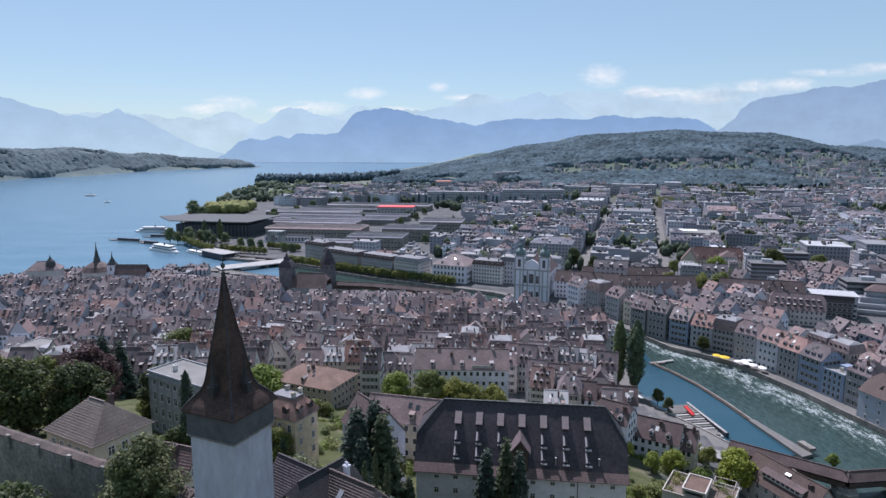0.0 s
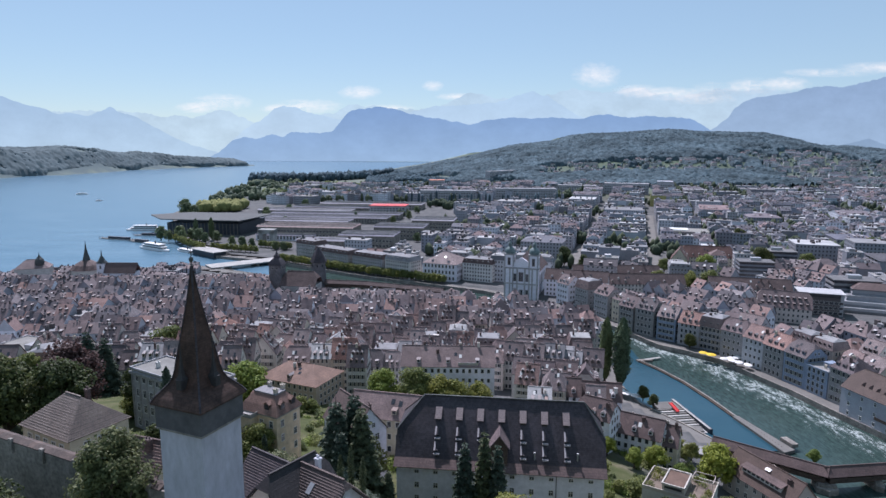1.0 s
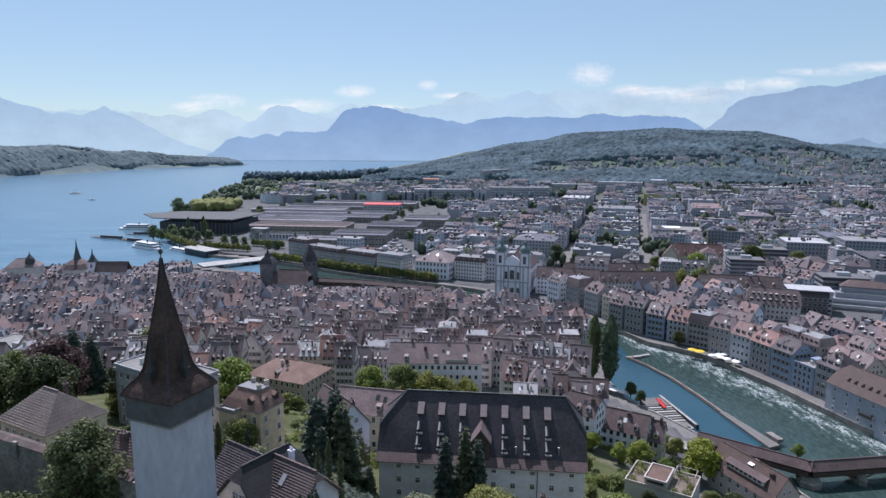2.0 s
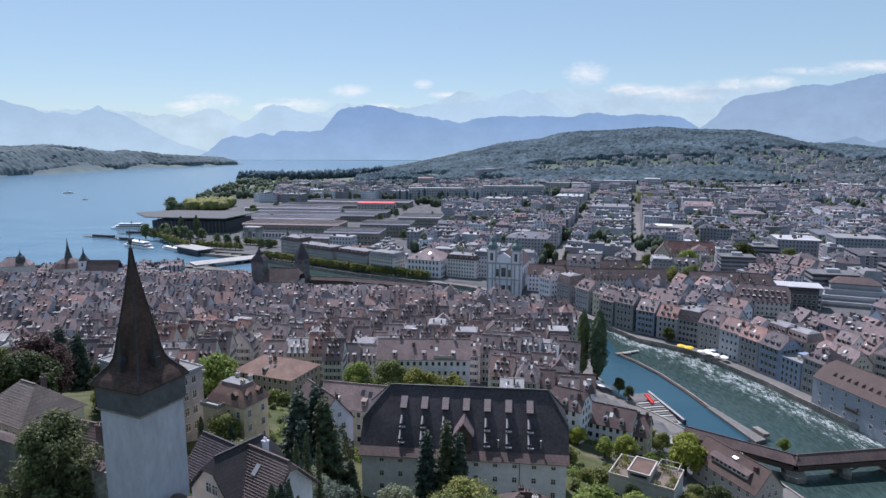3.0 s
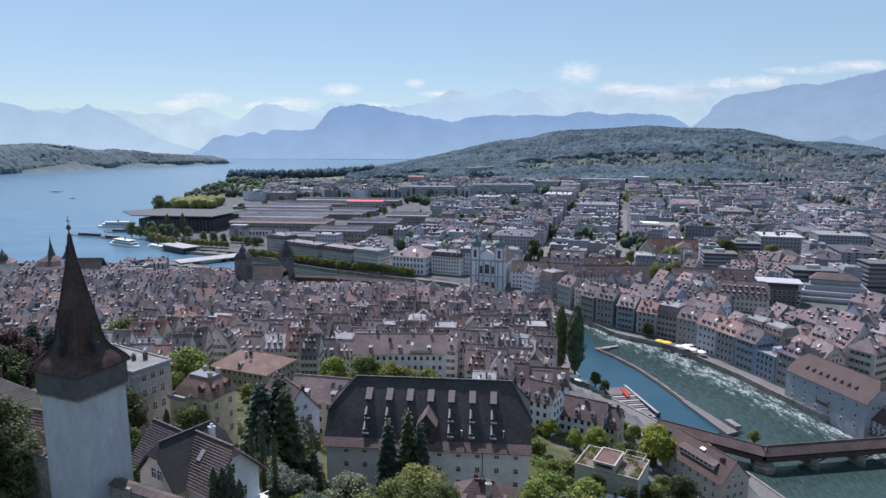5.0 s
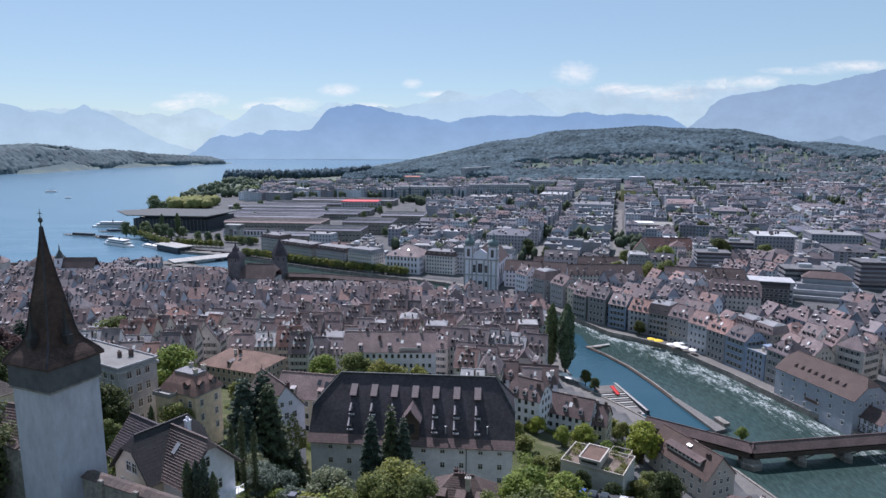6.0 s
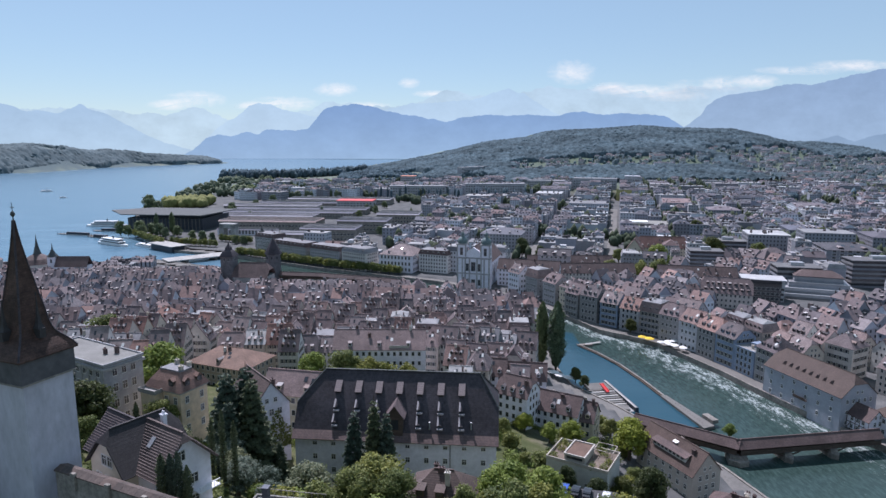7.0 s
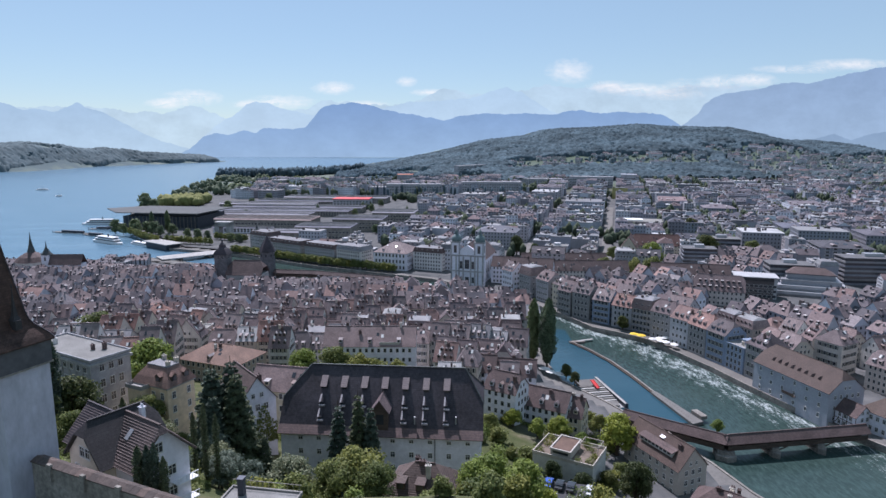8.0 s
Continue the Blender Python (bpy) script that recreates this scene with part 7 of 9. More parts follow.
roof_terrace_house()
o = house("hipped_house", "small house with brown tiled hipped roof and three dormers", "house", 12.5, 10.0, 5.2, 2, 3.9, "hip", wall=WHITE_PLASTER, tile=surface("ribbed_tiles", [(0.13, 0.095, 0.085)], 0.7, wear=0.3, tiles=2.2, relief=0.8), dormers=3, chimneys=3, near=True, seed=31, gab_dormer=False, dorm_mat=DARK_TIMBER)
courses(o, 12.5, 10.0, 5.2, 3.9, 0.5, 0.42, surface("rib_tiles_b", [(0.15, 0.11, 0.098)], 0.75, wear=0.3), 1.0)
move(o, at(28.6, 104.5, 39.9, -14))
o = house("wall_side_house", "cream house with grey-brown ribbed hipped roof beside the wall", "house", 13.5, 10.5, 8.5, 2, 4.4, "hip", wall=CREAM_PLASTER, tile=surface("grey_ribbed_tiles", [(0.20, 0.165, 0.145)], 0.7, wear=0.25, tiles=2.0, relief=0.8), dormers=0, chimneys=1, near=True, seed=32)
courses(o, 13.5, 10.5, 8.5, 4.4, 0.5, 0.42, surface("rib_tiles_c", [(0.22, 0.185, 0.165)], 0.75, wear=0.3), 1.0)
move(o, at(-59.0, 106.0, 57.0, -29))
o = house("gabled_house", "brown-roofed house half hidden behind the tower", "house", 9, 8, 7, 2, 4.4, "gable", wall=CREAM_PLASTER, tile=BROWN_TILES, dormers=0, chimneys=1, near=True, seed=33)
courses(o, 9, 8, 7, 4.4, 0.5, 0.42, surface("rib_tiles_d", [(0.20, 0.14, 0.12)], 0.75, wear=0.3))
move(o, at(-41.5, 95.5, 55.5, -20))


def villa():
    o = house("flat_roofed_villa", "long grey villa with pale flat roof and corner pilasters", "villa", 29, 11, 17.2, 4, 0.1, "flat", wall=GREY_PLASTER, tile=FLAT_ROOF, dormers=0, chimneys=3, bays=9, near=True, win=(1.25, 2.1), seed=34, hut=False)
    cornice = Shape().box(-15, -6.05, 16.0, 15, -5.5, 16.7).box(-15, 5.5, 16.0, 15, 6.05, 16.7).box(14.5, -5.5, 16.0, 15, 5.5, 16.7).box(-15, -5.5, 16.0, -14.5, 5.5, 16.7)
    part("cornice", cornice, SANDSTONE, o)
    for i in range(10):
        x = -14.2 + 28.4 * i / 9
        part("pilaster", Shape().box(x - 0.3, -5.7, 0, x + 0.3, -5.45, 16.0), SANDSTONE, o)
    move(o, at(-65.9, 167.4, 34.0, -32))


villa()


def yellow_house():
    """Square yellow house, one corner forward, with a reddish hipped roof cut off to a flat deck."""
    w, d, h, rise = 12.0, 8.8, 12.0, 4.2
    o = thing("mansard_house", "yellow plastered house with reddish tiled mansard roof and flat top", "house", m=at(-39.6, 158.6, 33.4, -28))
    yellow = surface("yellow_render", [(0.74, 0.60, 0.43)], 0.9, wear=0.18, fine=0.8, broad=0.2, relief=0.1)
    red = surface("reddish_tiles", [(0.32, 0.205, 0.17)], 0.8, wear=0.35, tiles=2.6, relief=0.6)
    part("wall", Shape().box(-w / 2, -d / 2, -6, w / 2, d / 2, h), yellow, o)
    ring = [(w / 2 + 0.55, d / 2 + 0.55, h - 0.1), (w / 2 - 0.6, d / 2 - 0.6, h + rise * 0.42), (w / 2 - 2.5, d / 2 - 2.5, h + rise)]
    v = [(sx * a, sy * b, z) for a, b, z in ring for sx, sy in ((-1, -1), (1, -1), (1, 1), (-1, 1))]
    part("roof", Shape().add(v, [(j * 4 + q, j * 4 + (q + 1) % 4, j * 4 + 4 + (q + 1) % 4, j * 4 + 4 + q) for j in range(2) for q in range(4)] + [(3, 2, 1, 0)]), red, o, "reddish tiled roof with bell-cast eaves")
    a, b = w / 2 - 2.4, d / 2 - 2.4
    part("roof_deck", Shape().box(-a, -b, h + rise - 0.1, a, b, h + rise + 0.25), SLATE, o)
    part("cornice", Shape().box(-w / 2 - 0.3, -d / 2 - 0.3, h - 0.55, w / 2 + 0.3, d / 2 + 0.3, h - 0.12), SANDSTONE, o)
    dm = dormer_shape(1.7, 1.7, 1.6, True).mesh("dormer", [red, DARK_TIMBER, GLASS])
    for x, y, yaw in ((2.6, -d / 2 + 0.2, 0), (w / 2 - 0.2, -1.8, 90), (w / 2 - 0.2, 2.2, 90), (-w / 2 + 0.2, 0, -90)):
        part("dormer", dm, [], o).matrix_basis = at(x, y, h + 0.8, yaw)
    one = Shape()
    windows_on(one, (0, 0, 0), (1, 0, 0), (0, -1, 0), [0], [0], 1.0, 1.7, True, False)
    me = one.mesh("window", [FRAME_PAINT, GLASS, SHUTTER])
    for z in (1.0, 4.8, 8.6):
        for x, y, yaw in ((1.0, -d / 2, 0), (4.2, -d / 2, 0), (w / 2, -2.4, 90), (w / 2, 2.4, 90)):
            part("window", me, [], o).matrix_basis = at(x, y, z, yaw)
    bay = Shape().box(-2.6, -2.4, -6, 2.6, 0.2, 11.2)
    part("bay", bay, yellow, o).matrix_basis = at(-3.0, -d / 2, 0)
    part("terrace", Shape().box(-3, -2.8, 11.2, 3, 0.6, 11.5).box(-3, -2.8, 11.5, 3, -2.7, 12.3).box(-3, -2.7, 11.5, -2.9, 0.5, 12.3).box(2.9, -2.7, 11.5, 3, 0.5, 12.3), FLAT_ROOF, o, "pale roof terrace with parapet").matrix_basis = at(-3.0, -d / 2, 0)
    for x, y in ((2.2, 2.4), (-2.0, 2.2), (2.9, -1.0)):
        part("chimney", chimney_shape(0.9, 0.9, 1.4), PLASTER, o).matrix_basis = at(x, y, h + rise)


yellow_house()
o = house("brown_roofed_house", "long house with brown tiled roof behind the ivy gable", "house", 27, 11, 11, 3, 5.2, "gable", wall=CREAM_PLASTER, tile=TILES, dormers=3, chimneys=2, seed=136, gab_dormer=False)
move(o, at(-7, 175, 25.8, -14))
o = house("ivy_gabled_house", "white gabled house with grey-brown tiled roof and ivy", "house", 15, 9.6, 11.5, 3, 6.0, "gable", wall=WHITE_PLASTER, tile=surface("grey_brown_tiles", [(0.17, 0.125, 0.115)], 0.75, wear=0.3, tiles=3, relief=0.5), dormers=2, chimneys=1, near=True, seed=36, gab_dormer=False)
move(o, at(-16.9, 153.2, 32.3, -54))
ivy_rng = np.random.default_rng(8)
n = 900
hh = ivy_rng.uniform(0, 1, n) ** 1.5
yy = ivy_rng.uniform(-4.9, 4.9, n)
C = np.stack([np.full(n, 7.65), yy, hh * (7.5 + 2.5 * np.sin(yy * 1.1))], -1)
v, f = leaf_quads(C, np.tile([[1.0, 0, 0.2]], (n, 1)), 0.38, ivy_rng)
part("ivy", Shape().add(v, f), LEAF, o, "green ivy on the gable")
o = house("orange_roofed_house", "broad ochre house with low orange tiled hipped roof", "house", 27, 19, 12.5, 4, 4.6, "hip", wall=surface("brown_plaster", [(0.40, 0.33, 0.27)], 0.9, wear=0.2, relief=0.1), tile=ORANGE_TILES, dormers=1, chimneys=2, near=False, seed=37)
move(o, at(-49.5, 240, 11.5, -24))
o = house("white_office", "long white building with rows of small windows and brown roof", "building", 37, 15, 15.5, 4, 6.0, "gable", wall=WHITE_PLASTER, tile=TILES, dormers=3, chimneys=4, bays=14, seed=38, gab_dormer=False)
move(o, at(8.5, 249, 11, -2))
part("roof_terrace", Shape().box(0, 0, 0, 8, 5, 0.3).box(0, 0, 0.3, 8, 0.1, 1.3).box(1, 3, 0.3, 7, 5, 2.6), METAL, o).matrix_basis = at(4, -7.2, 15.6)
o = house("school_building", "wide flat-roofed pale building among trees", "building", 46, 26, 15, 4, 0.1, "flat", wall=GREY_PLASTER, tile=FLAT_ROOF, dormers=0, chimneys=2, seed=39)
move(o, at(-172, 272, 8, -18))


def terrace_house():
    root = thing("terraced_house", "white modern house with planted roof terraces and brown flat roof", "house", m=at(69.2, 158, 0, -33))
    part("wall", Shape().box(-8.5, -5.5, 6, 8.5, 6.5, 22.6), surface("pale_render", [(0.55, 0.55, 0.53)], 0.9, wear=0.2, relief=0.1), root)
    rim = Shape()
    for x0, y0, x1, y1 in ((-8.6, -5.6, 8.6, -5.35), (-8.6, 6.35, 8.6, 6.6), (-8.6, -5.35, -8.35, 6.35), (8.35, -5.35, 8.6, 6.35), (-3.2, -5.3, -3.0, 6.3)):
        rim.box(x0, y0, 22.6, x1, y1, 23.5)
    part("parapet", rim, PLASTER, root)
    part("terrace", Shape().box(-8.35, -5.35, 22.6, 8.35, 6.35, 22.75), surface("terrace_boards", [(0.20, 0.16, 0.13)], 0.9), root)
    part("penthouse_wall", Shape().box(-3.6, -4.9, 22.7, 2.0, 3.8, 24.9), PLASTER, root)
    part("penthouse_roof", Shape().box(-3.4, -4.7, 24.9, 1.8, 3.6, 25.0), surface("brown_gravel", [(0.18, 0.12, 0.095)], 0.95, fine=5), root, "brown gravel flat roof")
    rim = Shape()
    for x0, y0, x1, y1 in ((-3.8, -5.1, 2.2, -4.75), (-3.8, 3.65, 2.2, 4.0), (-3.8, -4.75, -3.45, 3.65), (1.85, -4.75, 2.2, 3.65)):
        rim.box(x0, y0, 24.8, x1, y1, 25.3)
    part("roof_rim", rim, PLASTER, root, "white roof rim")
    part("slot_window", Shape().box(-3.0, -4.95, 23.9, 1.4, -4.85, 24.6), GLASS, root)
    per = Shape()
    for x, y in ((2.6, 1.0), (2.6, 5.8), (7.8, 1.0), (7.8, 5.8)):
        per.box(x, y, 22.7, x + 0.12, y + 0.12, 25.3)
    for a, b in (((2.6, 1.06), (7.9, 1.06)), ((2.6, 5.86), (7.9, 5.86)), ((2.66, 1), (2.66, 5.9)), ((7.86, 1), (7.86, 5.9))):
        per.beam((*a, 25.3), (*b, 25.3), 0.12, 0.14)
    part("pergola", per, PLASTER, root, "pale pergola frame")
    prng = np.random.default_rng(3)
    for x, y, rr in ((-7, -4, 1.3), (-6.5, 1, 1.5), (-7, 5, 1.2), (-5, 3.5, 1.0), (4, -4.5, 1.2), (7, -3.5, 1.4), (7.2, 0, 1.1), (5, 3.6, 1.6), (3.2, 5.4, 1.1)):
        d = prng.normal(0, 1, (260, 3))
        d /= np.linalg.norm(d, axis=1)[:, None]
        v, f = leaf_quads(np.array([x, y, 23.1]) + d * rr * prng.uniform(0.4, 1.1, (260, 1)), d, 0.2, prng)
        part("planting", Shape().add(v, f), LEAF, root, "green terrace planting")["kind"] = "stuff"
    for x in (-6.5, -1.5, 3.5):
        for z in (16.5, 13.0):
            m = Shape()
            windows_on(m, (0, 0, 0), (1, 0, 0), (0, -1, 0), [x], [z], 2.0, 1.7, True)
            part("window", m, [FRAME_PAINT, GLASS, SHUTTER], root).matrix_basis = at(0, -5.5, 0)


terrace_house()
o = house("riverside_house", "pale house with long shed dormer and brown tiled gable roof", "house", 24, 11, 9.5, 3, 6.0, "gable", wall=surface("beige_plaster", [(0.50, 0.46, 0.42)], 0.9, wear=0.15, relief=0.1), tile=surface("brown_tiles_b", [(0.15, 0.105, 0.09)], 0.75, wear=0.3, tiles=3, relief=0.5), dormers=0, chimneys=2, near=True, bays=7, seed=40)
sd = Shape().box(-7, 0, 0, 7, 3.0, 1.5, 1)
sd.slab([(-7.4, -0.5, 1.5), (7.4, -0.5, 1.5), (7.4, 4.0, 2.9), (-7.4, 4.0, 2.9)], 0.15, 0)
for i in range(8):
    sd.box(-6.6 + i * 1.65, -0.04, 0.4, -5.4 + i * 1.65, 0.03, 1.3, 2)
part("shed_dormer", sd, [BROWN_TILES, PLASTER, GLASS], o).matrix_basis = at(0.5, -4.1, 11.2)
part("skylight", Shape().slab([(-0.9, -0.6, 0.15), (0.9, -0.6, 0.15), (0.9, 0.6, 0.6), (-0.9, 0.6, 0.6)], 0.12), METAL, o).matrix_basis = at(0.5, -1.3, 14.1)
move(o, at(104.8, 178.6, 2.6, -68.8))
o = house("riverside_house", "low brown-roofed house with many chimneys by the water", "house", 18, 13, 6.0, 2, 4.2, "hip", wall=CREAM_PLASTER, tile=BROWN_TILES, dormers=2, chimneys=6, near=True, seed=41)
move(o, at(112, 152, 3.0, -40))
# the rows between the storehouse and the river
for i, (x, y, yaw, w, label) in enumerate(((72, 203, -32, 18, "white row house with brown tiled roof and dormers"), (81.5, 199.5, -28, 7, "short row house with brown roof and dormers"), (58, 202, -35, 12, "white corner house with round bay and red roof"),
                                           (52, 228, -12, 12, "tall white town house with tiled roof"), (66, 229, -12, 15, "white house with roof terrace by the square"))):
    o = house("row_house", label, "house", w, 10.5, 9.0 if i < 2 else 12, 3 if i < 2 else 4, 5.0, "gable" if i != 2 else "half", wall=WHITE_PLASTER if i != 1 else CREAM_PLASTER, tile=BROWN_TILES, dormers=2 if i == 1 else 3, chimneys=2, seed=50 + i)
    move(o, at(x, y, ground_at(x, y) - 0.3, yaw))
    TAKEN.append((x, y, 8))

root = thing("bank_pavilion", "low glazed pavilion with pale flat roof by the landing deck", "pavilion", m=at(94, 214.5, 2.2, -28))
part("wall", Shape().box(-8, -2.6, -2, 8, 2.6, 3.2), GLASS, root)
part("roof", Shape().box(-8.6, -3.2, 3.2, 8.6, 3.2, 3.6), FLAT_ROOF, root)
for x in (-7.5, -2.5, 2.5, 7.5):
    part("post", Shape().box(x - 0.12, -2.9, -2, x + 0.12, -2.66, 3.2), METAL, root)

# ---------------------------------------------------------------- right bank


def warehouse():
    o = house("river_warehouse", "long white warehouse with brown tiled roof and small triangular dormers", "warehouse", 38, 17, 12.2, 3, 7.2, "half", wall=surface("bright_limewash", [(0.40, 0.415, 0.46)], 0.9, wear=0.15, relief=0.1), tile=surface("warm_brown_tiles", [(0.135, 0.098, 0.085)], 0.75, wear=0.22, tiles=3, relief=0.5), dormers=0, chimneys=0, bays=6, near=True, seed=60, half=0.4)
    tri = Shape().add([(-0.9, 0, 0), (0.9, 0, 0), (0, 0, 1.3), (0, 2.2, 1.5)], [(0, 1, 2), (1, 3, 2), (0, 2, 3)])
    me = tri.mesh("dormer", [BROWN_TILES])
    for i in range(8):
        part("dormer", me, [], o, "small triangular dormer").matrix_basis = at(-11.5 + i * 3.3, -5.9, 14.45)
    part("balcony", Shape().box(-3, -1.2, 4.6, 3, 0, 4.8).box(-3, -1.25, 4.8, 3, -1.15, 5.8), DARK_TIMBER, o).matrix_basis = at(1, -8.5, 0)
    move(o, at(186.0, 235.6, 2.2, -76.4))
    h = house("half_timbered_annex", "small half-timbered annex with tiled roof", "house", 9, 8, 6, 2, 3.6, "gable", wall=WHITE_PLASTER, tile=BROWN_TILES, dormers=0, chimneys=0, near=True, seed=61)
    st = Shape()
    for z in (0.2, 2.9, 5.7):
        st.box(-4.55, -4.12, z, 4.55, -3.98, z + 0.22)
    for i in range(6):
        st.box(-4.5 + i * 1.76, -4.12, 0.2, -4.3 + i * 1.76, -3.98, 5.8)
    for i in range(0, 5, 2):
        st.beam((-4.4 + i * 1.76, -4.06, 0.3), (-2.8 + i * 1.76, -4.06, 2.9), 0.14, 0.2)
    part("timber_frame", st, DARK_TIMBER, h, "dark timber framing")
    move(h, at(190.5, 212.5, 2.2, -76))
    k = house("bridgehead_house", "white bridgehead house with wide tiled hipped roof", "house", 24, 20, 8, 2, 7.5, "hip", wall=WHITE_PLASTER, tile=surface("warm_brown_tiles_b", [(0.15, 0.11, 0.092)], 0.75, wear=0.22, tiles=3, relief=0.5), dormers=0, chimneys=1, near=True, seed=62)
    move(k, at(205.5, 204, 2.2, -72))


warehouse()
# white and yellow cafe parasols on the bank, and the round ones on the square
can = Shape().lathe([(2.1, 2.25), (2.05, 2.4), (0.9, 2.85), (0.05, 3.05)], 8)
pole = Shape().lathe([(0.05, 0), (0.05, 2.9)], 6)


def parasol(mat, label):
    r = thing("parasol", label, "parasol", "cafe parasols")
    part("canopy", can, mat, r)
    part("pole", pole, METAL, r)
    return r


white_one = parasol(AWNING, "white cafe parasol on the river bank")
spots_w = [(152.6, 314), (156.5, 315), (160, 316), (157.5, 308.5), (160.2, 304.6), (155.5, 311), (88, 268), (91.5, 265), (86, 272), (77, 418), (82, 413), (86, 408), (90, 404), (74, 423), (95, 398), (70, 428), (99, 393), (60, 436), (65, 432), (55, 440), (103, 388)]
for i, (x, y) in enumerate(spots_w):
    m = at(x, y, 2.3, i * 20, 1.0 if i > 8 else 1.15, 1.0, 1.0)
    if i:
        copy_thing(white_one, m)
    else:
        white_one.matrix_basis = m
ye = parasol(YELLOW_CANVAS, "large yellow cafe parasol on the river bank")
ye.matrix_basis = at(145.6, 323.4, 2.3, 0, 1.15, 1.15, 1.0)
copy_thing(ye, at(148.4, 320.4, 2.3, 0, 1.1, 1.1, 1.0))

# coloured fronts along the right bank
for i, (x, y, yaw, w, mat_, label, h) in enumerate(((124, 377, -58, 11, QUAY_PLASTER, "cream river house with tall gable", 15), (131, 367, -48, 12, QUAY_PLASTER, "ochre river house with tiled roof", 16), (140, 357, -44, 11, BLUE_PLASTER, "pale blue river house with painted front", 14),
                                                    (149, 347, -44, 12, GREY_PLASTER, "grey river house with reddish roof", 13), (158, 339, -46, 13, QUAY_PLASTER, "white river house with stepped terraces", 13),
                                                    (173.5, 298, -70, 12, QUAY_PLASTER, "white river house with orange-brown roof", 15), (177.5, 286, -72, 12, BLUE_PLASTER, "pale blue river house with gable", 15), (181, 274, -74, 12, BLUE_PLASTER, "blue-grey river house with roof terrace", 12), (184.5, 262, -76, 12, QUAY_PLASTER, "beige corner house with hipped roof", 16))):
    o = house("river_house", label, "house", w, 13, h, 4, 5.5, ("gable", "half", "gable", "gable", "mansard", "half", "half", "flat", "hip")[i], wall=mat_, tile=TILES if i != 7 else FLAT_ROOF, dormers=3, chimneys=2, win=(1.25, 1.9), group="river houses", seed=70 + i, shutters=i % 2 == 0)
    move(o, at(x, y, 2.2, yaw))

for i, (x, y, yaw, w, label) in enumerate(((164, 325, -52, 12, "white river house behind the parasols"), (169.5, 311, -62, 12, "pale river house with tall dormers"), (176, 334, -52, 13, "cream house behind the river front"), (98, 441, -60, 12, "white river house by the church"), (108, 425, -62, 13, "cream river house with tiled mansard"), (117, 408, -63, 13, "pale river house with balconies"), (124.5, 393, -63, 12, "ochre river house with a turret"))):
    o = house("river_house", label, "house", w, 13, 15, 4, 5.5, ("half", "gable", "gable", "gable", "mansard", "half", "hip")[i], wall=(QUAY_PLASTER, CITY_PLASTER, QUAY_PLASTER, WHITE_PLASTER, QUAY_PLASTER, QUAY_PLASTER, CREAM_PLASTER)[i], tile=TILES, dormers=3, chimneys=2, group="river houses", seed=170 + i)
    move(o, at(x, y, 2.2, yaw))


OFFICE_WALL = surface("office_cladding", [(0.20, 0.21, 0.24), (0.34, 0.35, 0.38), (0.25, 0.24, 0.24)], 0.8, wear=0.2, fine=0.9, broad=0.1, relief=0)
OFFICE_ROOF = surface("office_roofing", [(0.14, 0.14, 0.15), (0.20, 0.20, 0.20), (0.11, 0.11, 0.12)], 0.95, wear=0.3, fine=2, broad=0.1, relief=0)


def office(x, y, yaw, w, d, h, floors, label, steps_=1):
    root = thing("office_block", label, "office block", "office blocks", m=at(x, y, 2.2, yaw))
    fh = h / floors
    for f in range(floors):
        inset = 3.6 * f if steps_ > 1 else 0
        part("floor_slab", Shape().box(-w / 2 + inset, -d / 2 + inset, f * fh - (3 if f == 0 else 0), w / 2 - inset, d / 2 - inset, f * fh + fh * 0.45), OFFICE_WALL, root)
        part("window_band", Shape().box(-w / 2 + inset + 0.25, -d / 2 + inset + 0.25, f * fh + fh * 0.45, w / 2 - inset - 0.25, d / 2 - inset - 0.25, (f + 1) * fh), GLASS if steps_ == 1 else METAL, root)
    i = inset
    part("roof", Shape().box(-w / 2 + i - 0.4, -d / 2 + i - 0.4, h, w / 2 - i + 0.4, d / 2 - i + 0.4, h + 0.6), OFFICE_ROOF, root)
    if steps_ > 1:
        part("hipped_roof", gable_roof(w - 2 * i, d - 2 * i, h + 0.6, 3.6, half=1.0), BROWN_TILES, root, "low brown hipped roof")
        return
    part("plant_room", Shape().box(-w * 0.14, -d * 0.1, h + 0.6, w * 0.16, d * 0.2, h + 3.0), METAL, root)


for spec in ((306, 424, -24, 52, 36, 14, 4, "stepped grey hall with tiered glass storeys and a hipped roof", 2), (300, 440, -14, 30, 18, 18, 5, "office block with window bands", 1), (372, 452, -10, 46, 18, 20, 6, "long office slab with window bands", 1), (262, 505, -14, 26, 16, 19, 6, "grey office block beside the avenue", 1), (400, 385, -62, 60, 16, 19, 6, "long apartment slab along the street", 1), (300, 545, -14, 30, 16, 21, 6, "blue-grey office block with window bands", 1), (440, 470, -64, 60, 16, 19, 6, "long grey slab block with window bands", 1)):
    office(*spec)

# ---------------------------------------------------------------- towers and landmarks of the old town and lake front


OLD_STONE = surface("dark_old_stone", [(0.17, 0.165, 0.175)], 0.95, wear=0.4, fine=1.2, broad=0.25, relief=0.5)


